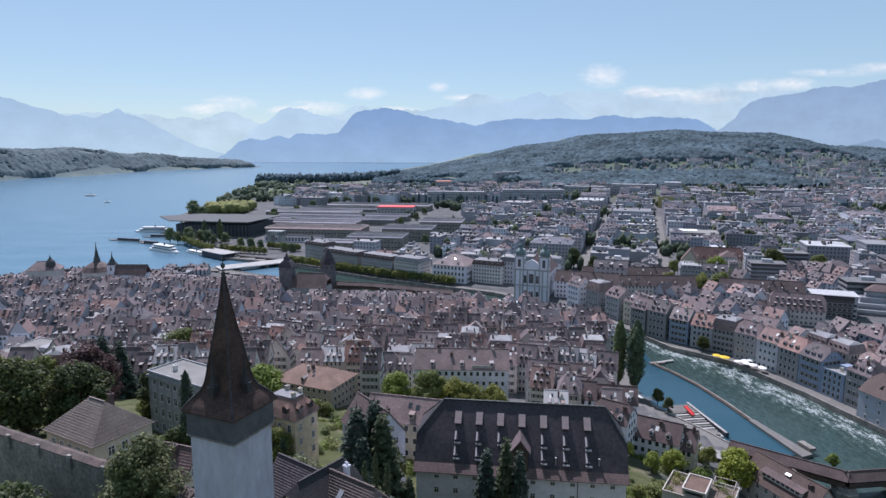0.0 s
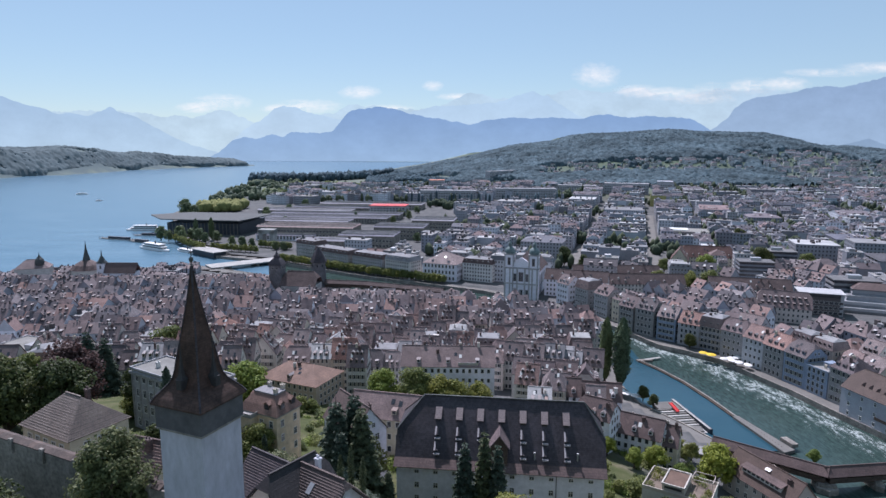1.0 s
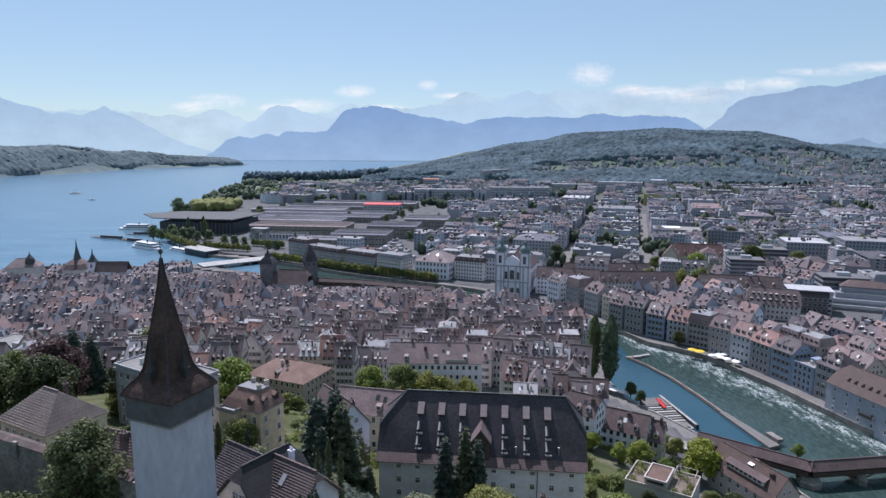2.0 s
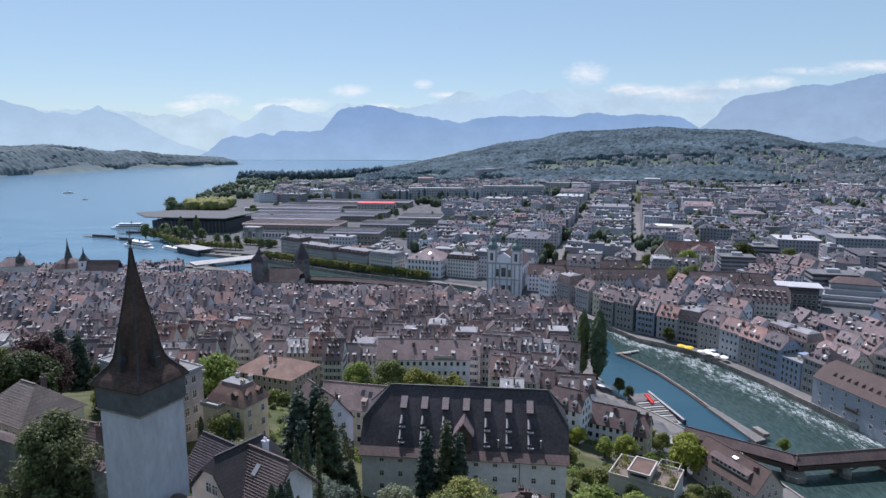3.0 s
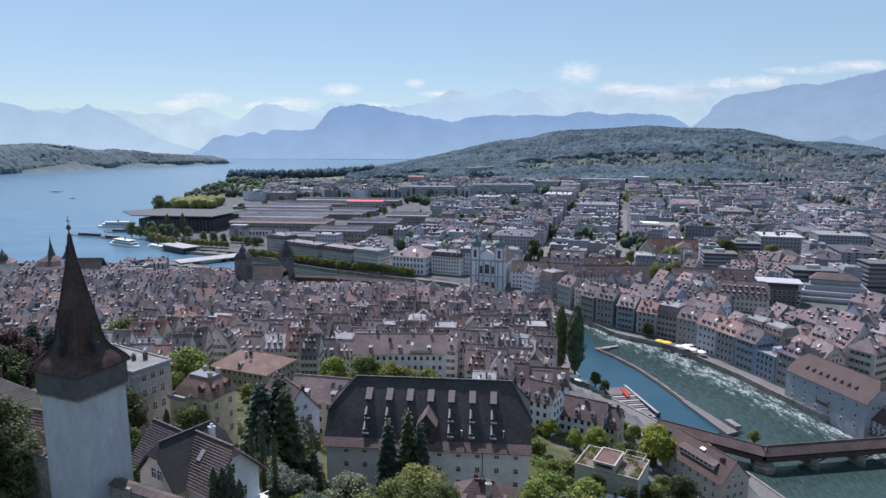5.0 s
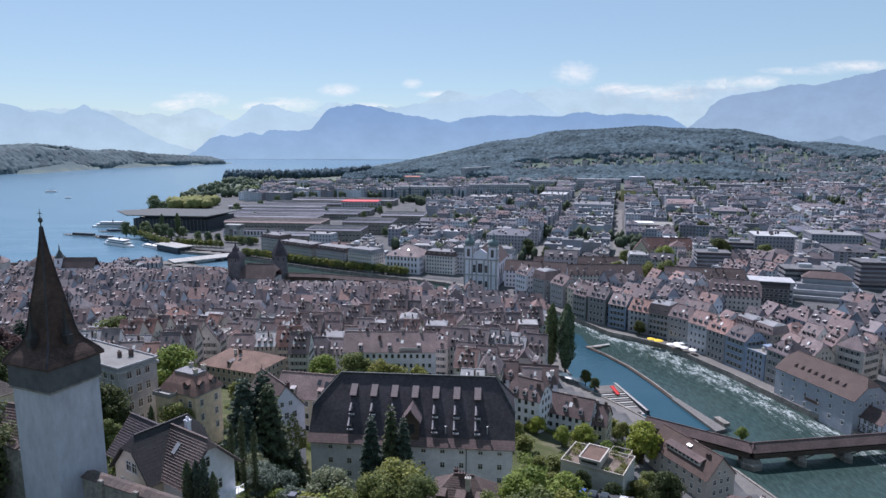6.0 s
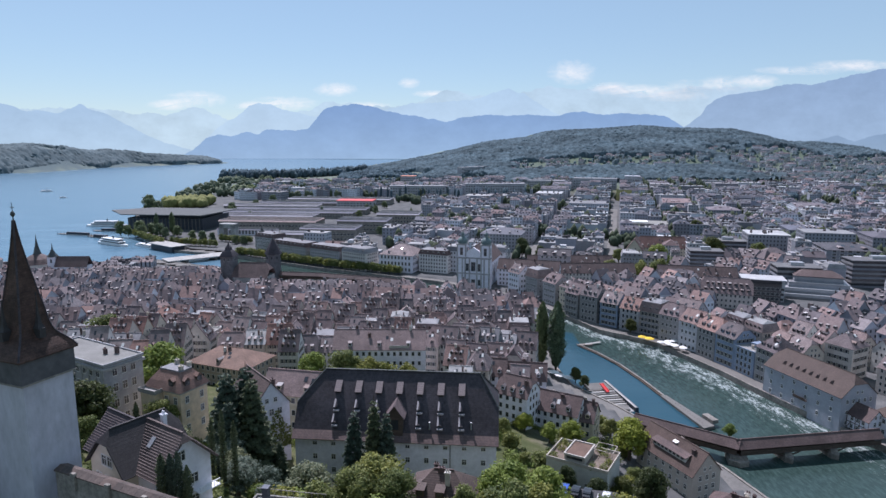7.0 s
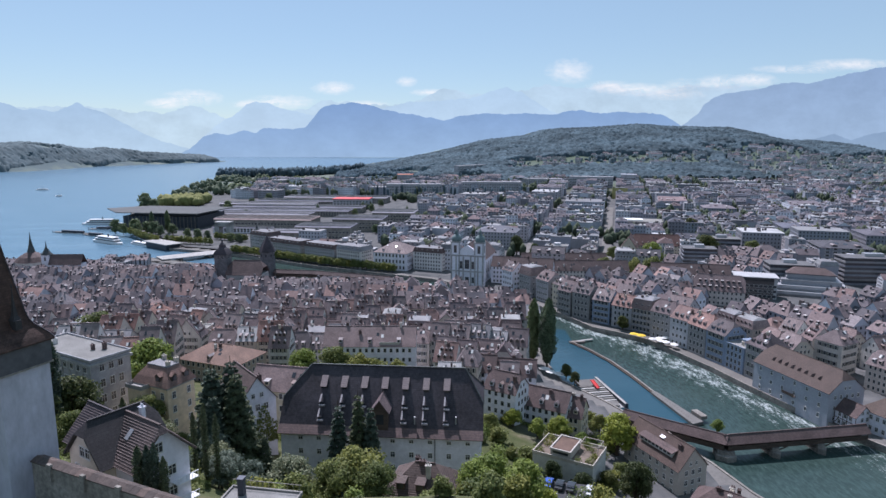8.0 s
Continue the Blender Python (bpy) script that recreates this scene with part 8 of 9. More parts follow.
def water_tower():
    root = thing("water_tower", "octagonal stone tower with dark pointed tiled roof in the river", "tower", m=at(-90, 494, 0))
    part("wall", Shape().lathe([(6.0, -3), (5.6, 21), (5.9, 22.5)], 8, math.pi / 8), OLD_STONE, root)
    part("roof", Shape().lathe([(6.9, 22.2), (5.6, 25), (3.0, 30), (0.2, 34.5), (0.05, 36)], 8, math.pi / 8), DARK_TILES, root, "dark pointed roof")
    for i in range(8):
        a = math.pi / 4 * i
        part("opening", Shape().box(-0.5, -0.1, 18.6, 0.5, 0.1, 20.2), GLASS, root).matrix_basis = at(5.3 * math.cos(a), 5.3 * math.sin(a), 0, math.degrees(a) + 90)


water_tower()


def town_hall():
    root = thing("town_hall", "stone town hall tower with dark roof beside a wide brown roof", "town hall", m=at(-112, 452, 2.2, -8))
    part("tower_wall", Shape().box(-4.5, -4.5, -3, 4.5, 4.5, 26), OLD_STONE, root)
    part("tower_roof", Shape().lathe([(7.4, 25.6), (6.3, 27), (4.6, 29), (2.6, 30.5), (2.4, 32), (0.9, 33.5), (0.1, 36)], 4, math.pi / 4), DARK_TILES, root, "dark stepped tower roof")
    part("hall_wall", Shape().box(5, -7, -3, 30, 9, 12), SANDSTONE, root)
    part("hall_roof", gable_roof(26, 16, 12, 9, half=0.5).turned(at(17.5, 1, 0)), BROWN_TILES, root, "wide red-brown tiled roof")
    for z in (22.5,):
        for yaw, x, y in ((0, 0, -4.5), (90, 4.5, 0)):
            s = Shape()
            windows_on(s, (0, 0, 0), (1, 0, 0), (0, -1, 0), [-1.6, 1.6], [z], 1.3, 2.2, True)
            part("belfry_window", s, [SANDSTONE, GLASS, SHUTTER], root).matrix_basis = at(x, y, 0, yaw)


town_hall()


def chapel():
    root = thing("chapel", "white chapel tower with dark spire and red-brown nave roof", "church", m=at(-268, 508, 2.2, 0))
    part("wall", Shape().box(4, -5, -3, 28, 5, 9), WHITE_PLASTER, root)
    part("roof", gable_roof(25, 10.5, 9, 7).turned(at(16, 0, 0)), BROWN_TILES, root, "red-brown tiled roof")
    part("tower", Shape().box(-3, -3, -3, 3, 3, 16), WHITE_PLASTER, root)
    for yaw, x, y in ((0, 0, -3), (90, 3, 0)):
        s = Shape()
        windows_on(s, (0, 0, 0), (1, 0, 0), (0, -1, 0), [0], [11.5], 1.2, 2.6, True)
        part("belfry_window", s, [SANDSTONE, GLASS, SHUTTER], root).matrix_basis = at(x, y, 0, yaw)
    part("spire", Shape().lathe([(4.5, 16), (2.6, 18.2), (1.9, 19.5), (1.5, 20.5), (0.6, 22), (0.1, 27)], 8, math.pi / 8), COPPER, root, "dark lantern spire")


chapel()
root = thing("round_hall", "round hall with brown roof and a needle spire", "building", m=at(-287, 520, 2.2))
part("wall", Shape().lathe([(12, -3), (12, 9)], 12), PLASTER, root)
part("roof", Shape().lathe([(12.8, 8.8), (9.5, 12.5), (5.5, 15), (3.0, 16.2)], 12), BROWN_TILES, root)
part("spire", Shape().lathe([(3.1, 16.1), (2.6, 18), (1.5, 22), (0.6, 27), (0.06, 33)], 8), COPPER, root, "slim dark needle spire")
root = thing("corner_dome_house", "large house with a dark corner dome by the lake", "house", m=at(-322, 506, 2.2, 20))
part("wall", Shape().box(-12, -8, -3, 12, 8, 13), PLASTER, root)
part("roof", gable_roof(24, 16, 13, 6, half=1.0), TILES, root)
part("dome", Shape().lathe([(3.4, 13), (3.6, 17), (3.0, 19.5), (1.5, 21), (0.5, 22.5), (0.05, 25)], 10), COPPER, root).matrix_basis = at(5, -3, 0)

# hotels along the far quay
for i, (x, y, yaw, w, h, mat_, label) in enumerate(((-118, 609, -38, 27, 17, SANDSTONE, "grand hotel with slate mansard and corner dome"), (-88.6, 578, -38, 44, 14, SANDSTONE, "long plastered quay building"), (-52.8, 553, -37, 36, 14, GREY_PLASTER, "grey quay building with flat roof edge"), (-25.3, 533, -36, 27, 15, PLASTER, "white quay hotel with balconies"),
                                                    (40, 520, -25, 26, 15, PLASTER, "pinkish house block beside the theatre"))):
    o = house("quay_building", label, "building", w, 16, h, 5, 3.6, "mansard", wall=mat_, tile=BROWN_TILES if i != 3 else SLATE, dormers=max(4, w // 5), chimneys=3, group="quay buildings", seed=80 + i)
    if i == 0:
        part("dome", Shape().lathe([(3.6, 16), (3.8, 19), (3.0, 21.5), (1.2, 23), (1.0, 24.2), (0.3, 25), (0.06, 28)], 10), COPPER, o, "dark corner dome").matrix_basis = at(-9, -3, 0)
    move(o, at(x, y, 2.2, yaw))
# the long convent wing beside the church, and barracks-like roofs behind it
for x, y, w, yaw, h, mat_, label in ((108, 463, 46, -19, 13, WHITE_PLASTER, "long white convent wing with brown roof"), (160, 470, 60, -2, 9, PLASTER, "long low range with brown tiled roof"), (233, 455, 56, -14, 9, PLASTER, "long range with reddish tiled roof"), (150, 510, 70, -3, 8, PLASTER, "long brown-roofed range behind the church")):
    o = house("long_range", label, "building", w, 13, h, 3 if h < 12 else 4, 6.5, "gable", wall=mat_, tile=BROWN_TILES, dormers=max(3, w // 9), chimneys=3, seed=int(x))
    move(o, at(x, y, 2.2, yaw))
o = house("skylit_house", "steep-roofed block with slanting rows of dormers", "house", 31, 16, 10, 3, 9, "half", wall=PLASTER, tile=TILES, dormers=8, rows2=True, chimneys=1, seed=311, gab_dormer=False, dorm_mat=DARK_TIMBER)
move(o, at(228, 398, 2.2, -24))
o = house("school_house", "large school with steep red-brown roofs and a row of dormers", "school", 44, 17, 9, 3, 9.5, "half", wall=CREAM_PLASTER, tile=surface("school_tiles", [(0.20, 0.115, 0.10)], 0.8, wear=0.3, tiles=2.5, relief=0.4), dormers=8, chimneys=2, seed=301, half=0.3)
move(o, at(258, 588, 2.2, -12))
o = house("school_house", "gabled red-brown roofed wing of the school", "school", 26, 15, 9, 3, 10, "gable", wall=CREAM_PLASTER, tile=surface("school_tiles_b", [(0.20, 0.13, 0.115)], 0.8, wear=0.3, tiles=2.5, relief=0.4), dormers=2, chimneys=1, seed=302)
move(o, at(229, 578, 2.2, 66))
root = thing("market_hall", "low hall with a bright white flat roof beside the avenue", "hall", m=at(296, 742, 3.0, -17))
part("wall", Shape().box(-26, -16, -3, 26, 16, 12), CITY_PLASTER, root)
part("roof", Shape().box(-26.6, -16.6, 12, 26.6, 16.6, 12.7), FLAT_ROOF, root)
part("skylight", Shape().box(-20, -10, 12.7, 4, 8, 13.9), AWNING, root, "bright white skylight sheet")
root = thing("scaffolded_house", "apartment house wrapped in yellow scaffold netting", "house", m=at(392, 1112, 8, -17))
part("wall", Shape().box(-12, -8, -3, 12, 8, 18), CITY_PLASTER, root)
part("netting", Shape().box(-13, -9.2, -2, 13, -8.9, 20).box(-13.2, -9.2, -2, -12.9, 8, 20), surface("yellow_netting", [(0.42, 0.38, 0.16)], 0.9, wear=0.2), root, "pale yellow netting")
part("roof", Shape().box(-12.4, -8.4, 18, 12.4, 8.4, 18.6), FLAT_ROOF, root)
root = thing("modern_block", "modern block under a thin white canopy roof", "building", m=at(262, 416, 2.2, -20))
part("wall", Shape().box(-13, -7.9, -3, 13, 8, 12), surface("bronze_cladding", [(0.10, 0.09, 0.09)], 0.7, wear=0.2), root)
s = Shape()
windows_on(s, (0, -8, 0), (1, 0, 0), (0, -1, 0), spaced(28, 9), [1.0, 4.4, 7.8], 2.2, 1.8)
part("glazing", s, [FRAME_PAINT, GLASS, SHUTTER], root)["kind"] = "stuff"
part("canopy_roof", Shape().box(-14, -9, 14.6, 14, 9, 15.0).box(11, -8, -3, 13, -6, 14.6), surface("canopy_sheet", [(0.46, 0.46, 0.47)], 0.8, wear=0.2), root, "thin white canopy roof")
part("upper_glazing", Shape().box(-12, -7, 12, 12, 7, 14.6), GLASS, root)


STATION_ROOF = surface("station_roof_sheet", [(0.271, 0.267, 0.297), (0.186, 0.186, 0.221), (0.383, 0.37, 0.401)], 0.9, wear=0.3, fine=0.3, broad=0.03, relief=0, spec=0.1)


def concert_hall():
    root = thing("concert_hall", "dark glass concert hall under a vast thin flat roof", "concert hall", m=at(-281, 826, 2.2, -8))
    part("wall", Shape().box(-52, -36, -3, 45, 40, 14), DARK_STEEL, root)
    roof = Shape().prism([(-96, 0), (-55, -45), (50, -48), (60, 34), (-60, 38)], 18.4, 19.4)
    part("roof", roof, surface("grey_roof_sheet", [(0.15, 0.155, 0.155)], 0.95, wear=0.2, spec=0.1), root, "vast thin grey roof")
    fin = Shape().box(-0.3, -0.6, 0, 0.3, 0, 14).mesh("fin", [STONE])
    for i in range(20):
        part("fin", fin, [], root).matrix_basis = at(-49.7 + i * 4.8, -36, 0)
    part("upper_wall", Shape().box(-40, -30, 14, 40, 34, 18.4), DARK_STEEL, root)


concert_hall()
for i, (x, y, w, d, h, label) in enumerate(((-152, 770, 118, 40, 14, "station hall with reddish flat roof"), (-175, 742, 70, 10, 6, "low white arcade before the station"), (-190, 880, 150, 34, 8, "long grey roof over the station platforms"), (-160, 925, 190, 34, 8, "long grey roof over the station platforms"), (-150, 972, 200, 30, 8, "long grey depot roof"), (-205, 1012, 150, 34, 9, "long depot with grey roof"),
                                            (-150, 1062, 170, 36, 9, "long grey goods shed by the tracks"), (-110, 1120, 180, 40, 10, "long grey railway workshop"), (-70, 690, 60, 36, 15, "office block by the station"), (-115, 655, 50, 24, 14, "post building by the station"), (-40, 770, 60, 40, 14, "office block by the station"), (0, 850, 56, 40, 13, "office block by the tracks"))):
    root = thing("station_building", label, "building", "station buildings", m=at(x, y, 2.2, -8))
    part("wall", Shape().box(-w / 2, -d / 2, -3, w / 2, d / 2, h), STONE if i != 1 else WHITE_PLASTER, root)
    r = Shape()
    n = max(2, int(d / 9))
    for j in range(n):
        y0, y1 = -d / 2 - 1 + (d + 2) * j / n, -d / 2 - 1 + (d + 2) * (j + 1) / n
        r.add([(-w / 2 - 1, y0, h), (w / 2 + 1, y0, h), (w / 2 + 1, (y0 + y1) / 2, h + 1.6), (-w / 2 - 1, (y0 + y1) / 2, h + 1.6), (w / 2 + 1, y1, h), (-w / 2 - 1, y1, h)], [(0, 1, 2, 3), (3, 2, 4, 5), (1, 4, 2), (0, 3, 5)])
    part("roof", r, (TILES if i == 0 else STATION_ROOF), root)
    for j in range(n):
        yc = -d / 2 - 1 + (d + 2) * (j + 0.5) / n
        part("ridge_light", Shape().box(-w / 2, yc - 0.5, h + 1.5, w / 2, yc + 0.5, h + 2.1), FLAT_ROOF if (i + j) % 3 else CONCRETE, root, "pale raised ridge light")
    s = Shape()
    windows_on(s, (0, -d / 2, 0), (1, 0, 0), (0, -1, 0), spaced(w, int(w / 4)), [h * 0.25, h * 0.6], 2.4, 1.8)
    o = part("glazing", s, [FRAME_PAINT, GLASS, SHUTTER], root)
    o["kind"] = "stuff"
for x, y, w, d, h, yaw, mat_, label in ((-74, 1022, 58, 34, 15, -6, RED_PAINT, "hall with a bright red roof"), (2, 1604, 38, 30, 20, -4, surface("salmon_tiles", [(0.62, 0.25, 0.17)], 0.8, wear=0.15), "block with a salmon-red roof"), (188, 1738, 165, 14, 18, 50, GREY_PLASTER, "long pale slab block at the hill's foot"), (25, 1250, 110, 16, 21, -4, GREY_PLASTER, "pale slab block behind a row of slim trees"), (180, 1270, 120, 16, 20, -4, GREY_PLASTER, "pale slab block behind a row of slim trees"),
                                   (400, 1330, 90, 20, 22, -18, GREY_PLASTER, "blue-grey office slab at the avenue's end"), (470, 1300, 30, 18, 28, -18, WHITE_PLASTER, "pale apartment tower at the avenue's end"), (300, 1350, 80, 18, 18, -18, GREY_PLASTER, "brown office slab below the woods")):
    root = thing("far_hall", label, "building", m=at(x, y, ground_at(x, y), yaw))
    part("wall", Shape().box(-w / 2, -d / 2, -3, w / 2, d / 2, h), GREY_PLASTER, root)
    part("roof", Shape().box(-w / 2 - 0.5, -d / 2 - 0.5, h, w / 2 + 0.5, d / 2 + 0.5, h + 1.0), mat_, root)
    s = Shape()
    windows_on(s, (0, -d / 2, 0), (1, 0, 0), (0, -1, 0), spaced(w, int(w / 5)), [h * 0.2, h * 0.45, h * 0.7], 2.6, 2.0)
    part("glazing", s, [FRAME_PAINT, GLASS, SHUTTER], root)["kind"] = "stuff"
# the road bridge at the river's mouth
root = thing("road_bridge", "low pale road bridge at the lake outlet", "bridge")
part("deck", Shape().beam((-205, 570, 3.2), (-135, 622, 3.2), 20, 0.9), CONCRETE, root)
for q in (0.2, 0.5, 0.8):
    x, y = -205 + 70 * q, 570 + 52 * q
    part("pier", Shape().box(-1.2, -8, -3, 1.2, 8, 2.8), STONE, root).matrix_basis = at(x, y, 0, 36.6)


def ship(label, m, decks):
    r = thing("lake_ship", label, "ship", "lake ships", m=m)
    L, W = 26.0, 4.2
    hull = Shape()
    ring = [(-L, 0.75), (-L * 0.8, 1), (0, 1.06), (L * 0.65, 0.85), (L * 0.9, 0.35), (L, 0.02)]
    pts = [(x, W * w) for x, w in ring] + [(x, -W * w) for x, w in ring[::-1]]
    hull.prism(pts[::-1], -0.6, 1.9)
    part("hull", hull, WHITE_PAINT, r)
    for i in range(decks):
        a = L * (0.75 - 0.16 * i)
        part("deck_house", Shape().box(-a, -W * 0.85, 1.9 + 2.5 * i, a * 0.8, W * 0.85, 4.1 + 2.5 * i), WHITE_PAINT, r)
        part("window_band", Shape().box(-a - 0.05, -W * 0.87, 2.6 + 2.5 * i, a * 0.81, W * 0.87, 3.6 + 2.5 * i), GLASS, r)
        part("deck_roof", Shape().box(-a - 1.5, -W * 0.95, 4.1 + 2.5 * i, a * 0.86, W * 0.95, 4.35 + 2.5 * i), WHITE_PAINT, r)
    part("funnel", Shape().lathe([(0.9, 4), (0.8, 9.5)], 10), COPPER, r)
    part("mast", Shape().lathe([(0.1, 4), (0.05, 12)], 6, at=(L * 0.55, 0)), METAL, r)


ship("white passenger steamer moored at the landing stage", at(-303, 684, 0.1, -35), 2)
ship("white passenger ship moored off the concert hall", at(-384, 842, 0.1, 0), 2)
ship("white motor ship at the quay", at(-262, 668, 0.1, -40, 0.7, 0.7, 0.7), 1)
ship("small white ship crossing the lake", at(-808, 1455, 0.1, 10, 0.5, 0.7, 0.8), 1)
ship("small white ship crossing the lake", at(-682, 1288, 0.1, 30, 0.25, 0.4, 0.5), 1)
for x, y, yaw, L in ((-376, 757, -18, 62), (-340, 735, -25, 40), (-352, 790, -5, 50)):
    r = thing("landing_stage", "low dark landing stage with boats and posts", "pier", m=at(x, y, 0, yaw))
    part("deck", Shape().box(-L / 2, -2, 0.7, L / 2, 2, 1.1), TIMBER, r)
    part("shed", Shape().box(-L * 0.3, -1.6, 1.1, L * 0.2, 1.6, 3.6), DARK_STEEL, r)
    pm = Shape().lathe([(0.2, -3), (0.2, 3.4)], 6).mesh("post", [DARK_TIMBER])
    for i in range(int(L / 5)):
        part("post", pm, [], r).matrix_basis = at(-L / 2 + i * 5, -2.4, 0)
r = thing("quay_pavilion", "flat-roofed pavilion on the landing quay", "pavilion", m=at(-232, 648, 2.2, -40))
part("wall", Shape().box(-20, -7, -2, 20, 7, 3.6), DARK_STEEL, r)
part("roof", Shape().box(-23, -9, 3.6, 23, 9, 4.2), CONCRETE, r)
r = thing("station_arch", "free-standing stone station arch on the square", "arch", m=at(-188, 712, 2.2, -10))
part("pier", Shape().box(-9, -5, -1, -4, 5, 16), SANDSTONE, r)
part("pier", Shape().box(4, -5, -1, 9, 5, 16), SANDSTONE, r)
part("lintel", Shape().box(-9, -5, 12, 9, 5, 17), SANDSTONE, r)

# ---------------------------------------------------------------- parked cars


def car(label, paint):
    root = thing("parked_car", label, "car", "parked cars")
    b = Shape()
    prof = [(-2.15, 0.3), (2.15, 0.3), (2.2, 0.75), (1.3, 0.92), (0.55, 1.42), (-1.0, 1.45), (-1.75, 0.98), (-2.2, 0.9)]
    n = len(prof)
    for s in (1,):
        b.add([(x, -0.85, z) for x, z in prof] + [(x, 0.85, z) for x, z in prof], [tuple(range(n)), tuple(range(2 * n - 1, n - 1, -1))] + [(i, n + i, n + (i + 1) % n, (i + 1) % n) for i in range(n)])
    part("body", b, paint, root)
    g = Shape().box(-1.5, -0.87, 0.98, 0.85, 0.87, 1.34)
    part("side_windows", g, GLASS, root)
    part("windscreen", Shape().slab([(1.27, -0.75, 0.96), (1.27, 0.75, 0.96), (0.6, 0.7, 1.41), (0.6, -0.7, 1.41)], 0.03), GLASS, root)
    wm = Shape().lathe([(0.32, -0.1), (0.32, 0.1)], 12).turned(Matrix.Rotation(math.pi / 2, 4, "X")).mesh("wheel", [DARK_STEEL])
    for x in (-1.35, 1.35):
        for y in (-0.82, 0.82):
            part("wheel", wm, [], root).matrix_basis = at(x, y, 0.32)
    return root


def paint(name, c):
    mat, t, b = base_material(name, 0.25, 0.0, 0.6)
    b.inputs["Base Color"].default_value = (*c, 1)
    b.inputs["Coat Weight"].default_value = 0.6
    return mat


PARK = [(53.3, 133.6, "dark blue car parked on the slope", (0.02, 0.03, 0.06)), (55.6, 132.8, "black car parked on the slope", (0.015, 0.015, 0.018)), (57.9, 132.0, "bright blue car parked on the slope", (0.04, 0.10, 0.45)),
        (60.3, 131.0, "black car parked in the row", (0.02, 0.02, 0.022)), (62.7, 130.0, "dark grey car parked in the row", (0.03, 0.03, 0.035)), (66.6, 128.2, "white car parked at the row's end", (0.7, 0.7, 0.7))]
lot_z = 28.0
body = Shape().prism([(46, 137), (45, 126), (60, 118), (71, 120), (70, 131)], 8, lot_z - 0.02)
structure("pavement_car_park", body, ASPHALT, "asphalt car park with white lines on the slope", "pavement")
for i in range(8):
    a = Vector((51.4 + i * 2.35, 136.2 - i * 0.92))
    structure("bay_line", Shape().beam((*a, lot_z + 0.002), (a.x - 2.0, a.y - 4.8, lot_z + 0.002), 0.12, 0.012), WHITE_PAINT, "white parking bay line", "marking")
for i, (x, y, label, col_) in enumerate(PARK):
    move(car(label, paint("car_paint", col_)), at(x, y, lot_z, 67))

# ---------------------------------------------------------------- trees near by
big = broad_tree("broadleaf_tree", "large leafy green tree below the storehouse", 13, 7.2, LEAF, 9000, 0.36, 1)
planted(big, [(16.5, 99, 0.9, 0), (13, 95, 0.6, 70), (20, 94, 0.55, 140)])
yg = broad_tree("broadleaf_tree", "yellow-green leafy tree on the garden slope", 11, 5.6, LIME_LEAF, 7000, 0.34, 2)
planted(yg, [(-5, 104, 0.42, 30), (0.5, 104, 0.4, 80), (-19, 116, 0.5, 10), (6, 110, 0.4, 120), (40.8, 104, 1.0, 0), (46, 99, 0.9, 60), (37, 97, 0.75, 160), (51, 106, 0.7, 220), (-54, 185, 1.75, 0), (93, 188, 1.3, 90), (74, 190, 0.8, 30), (66, 186, 0.6, 80), (80, 184, 0.6, 120), (136.6, 208, 0.5, 45), (-16.5, 234, 1.3, 10), (229, 520, 1.9, 0), (59, 192, 0.6, 200), (84, 178, 0.55, 20), (48, 112, 0.6, 20)])
sv = broad_tree("broadleaf_tree", "silvery pale-leaved tree by the gardens", 10, 4.6, PALE_LEAF, 6000, 0.30, 3)
planted(sv, [(-10, 112, 0.8, 30), (-6.5, 116, 0.75, 90), (-3, 110, 0.6, 10), (-13, 118, 0.8, 150), (2, 116, 0.55, 60), (-17, 108, 0.6, 0), (5, 100, 1.05, 0), (-30, 128, 1.05, 50), (-15, 122, 0.95, 120), (-1, 97, 0.6, 200), (-9, 106, 0.7, 20)])
dk = broad_tree("broadleaf_tree", "dark dense broadleaf tree", 17, 7.0, leaf_material("dark_leaves", (0.046, 0.062, 0.026), (0.13, 0.155, 0.062)), 9000, 0.40, 4, clear=0.12)
planted(dk, [(-58, 149, 1.0, 60), (-60, 139, 0.75, 200), (-22, 143, 0.55, 300), (-11, 136, 0.42, 10), (-104, 152, 1.3, 20), (-94, 158, 1.25, 100), (-112, 165, 1.2, 200), (-120, 150, 1.2, 10), (87.5, 155, 0.75, 40), (78, 151, 0.55, 140), (-43, 70, 0.8, 80), (-52, 73, 0.85, 150), (-62, 78, 0.8, 250), (144, 338, 0.55, 0), (322, 620, 1.2, 0), (285, 540, 1.5, 30), (296, 544, 1.3, 90), (333, 682, 1.3, 10), (-82, 178, 1.0, 20), (-48, 66, 0.7, 40), (70, 147, 0.5, 60), (63, 150, 0.4, 10),
             (94, 263, 0.42, 0), (96, 256, 0.38, 80), (122, 580, 1.1, 0), (135, 560, 0.9, 90)])
md = broad_tree("broadleaf_tree", "mid-green leafy garden tree", 14, 6.2, LEAF, 7000, 0.38, 5)
ol = broad_tree("broadleaf_tree", "tall olive-green leafy tree before the town wall", 23, 6.2, leaf_material("olive_leaves", (0.075, 0.095, 0.040), (0.20, 0.215, 0.095)), 20000, 0.27, 44, clear=0.06)
planted(ol, [(-37.0, 75.5, 1.0, 0), (-118, 158, 0.95, 120)])
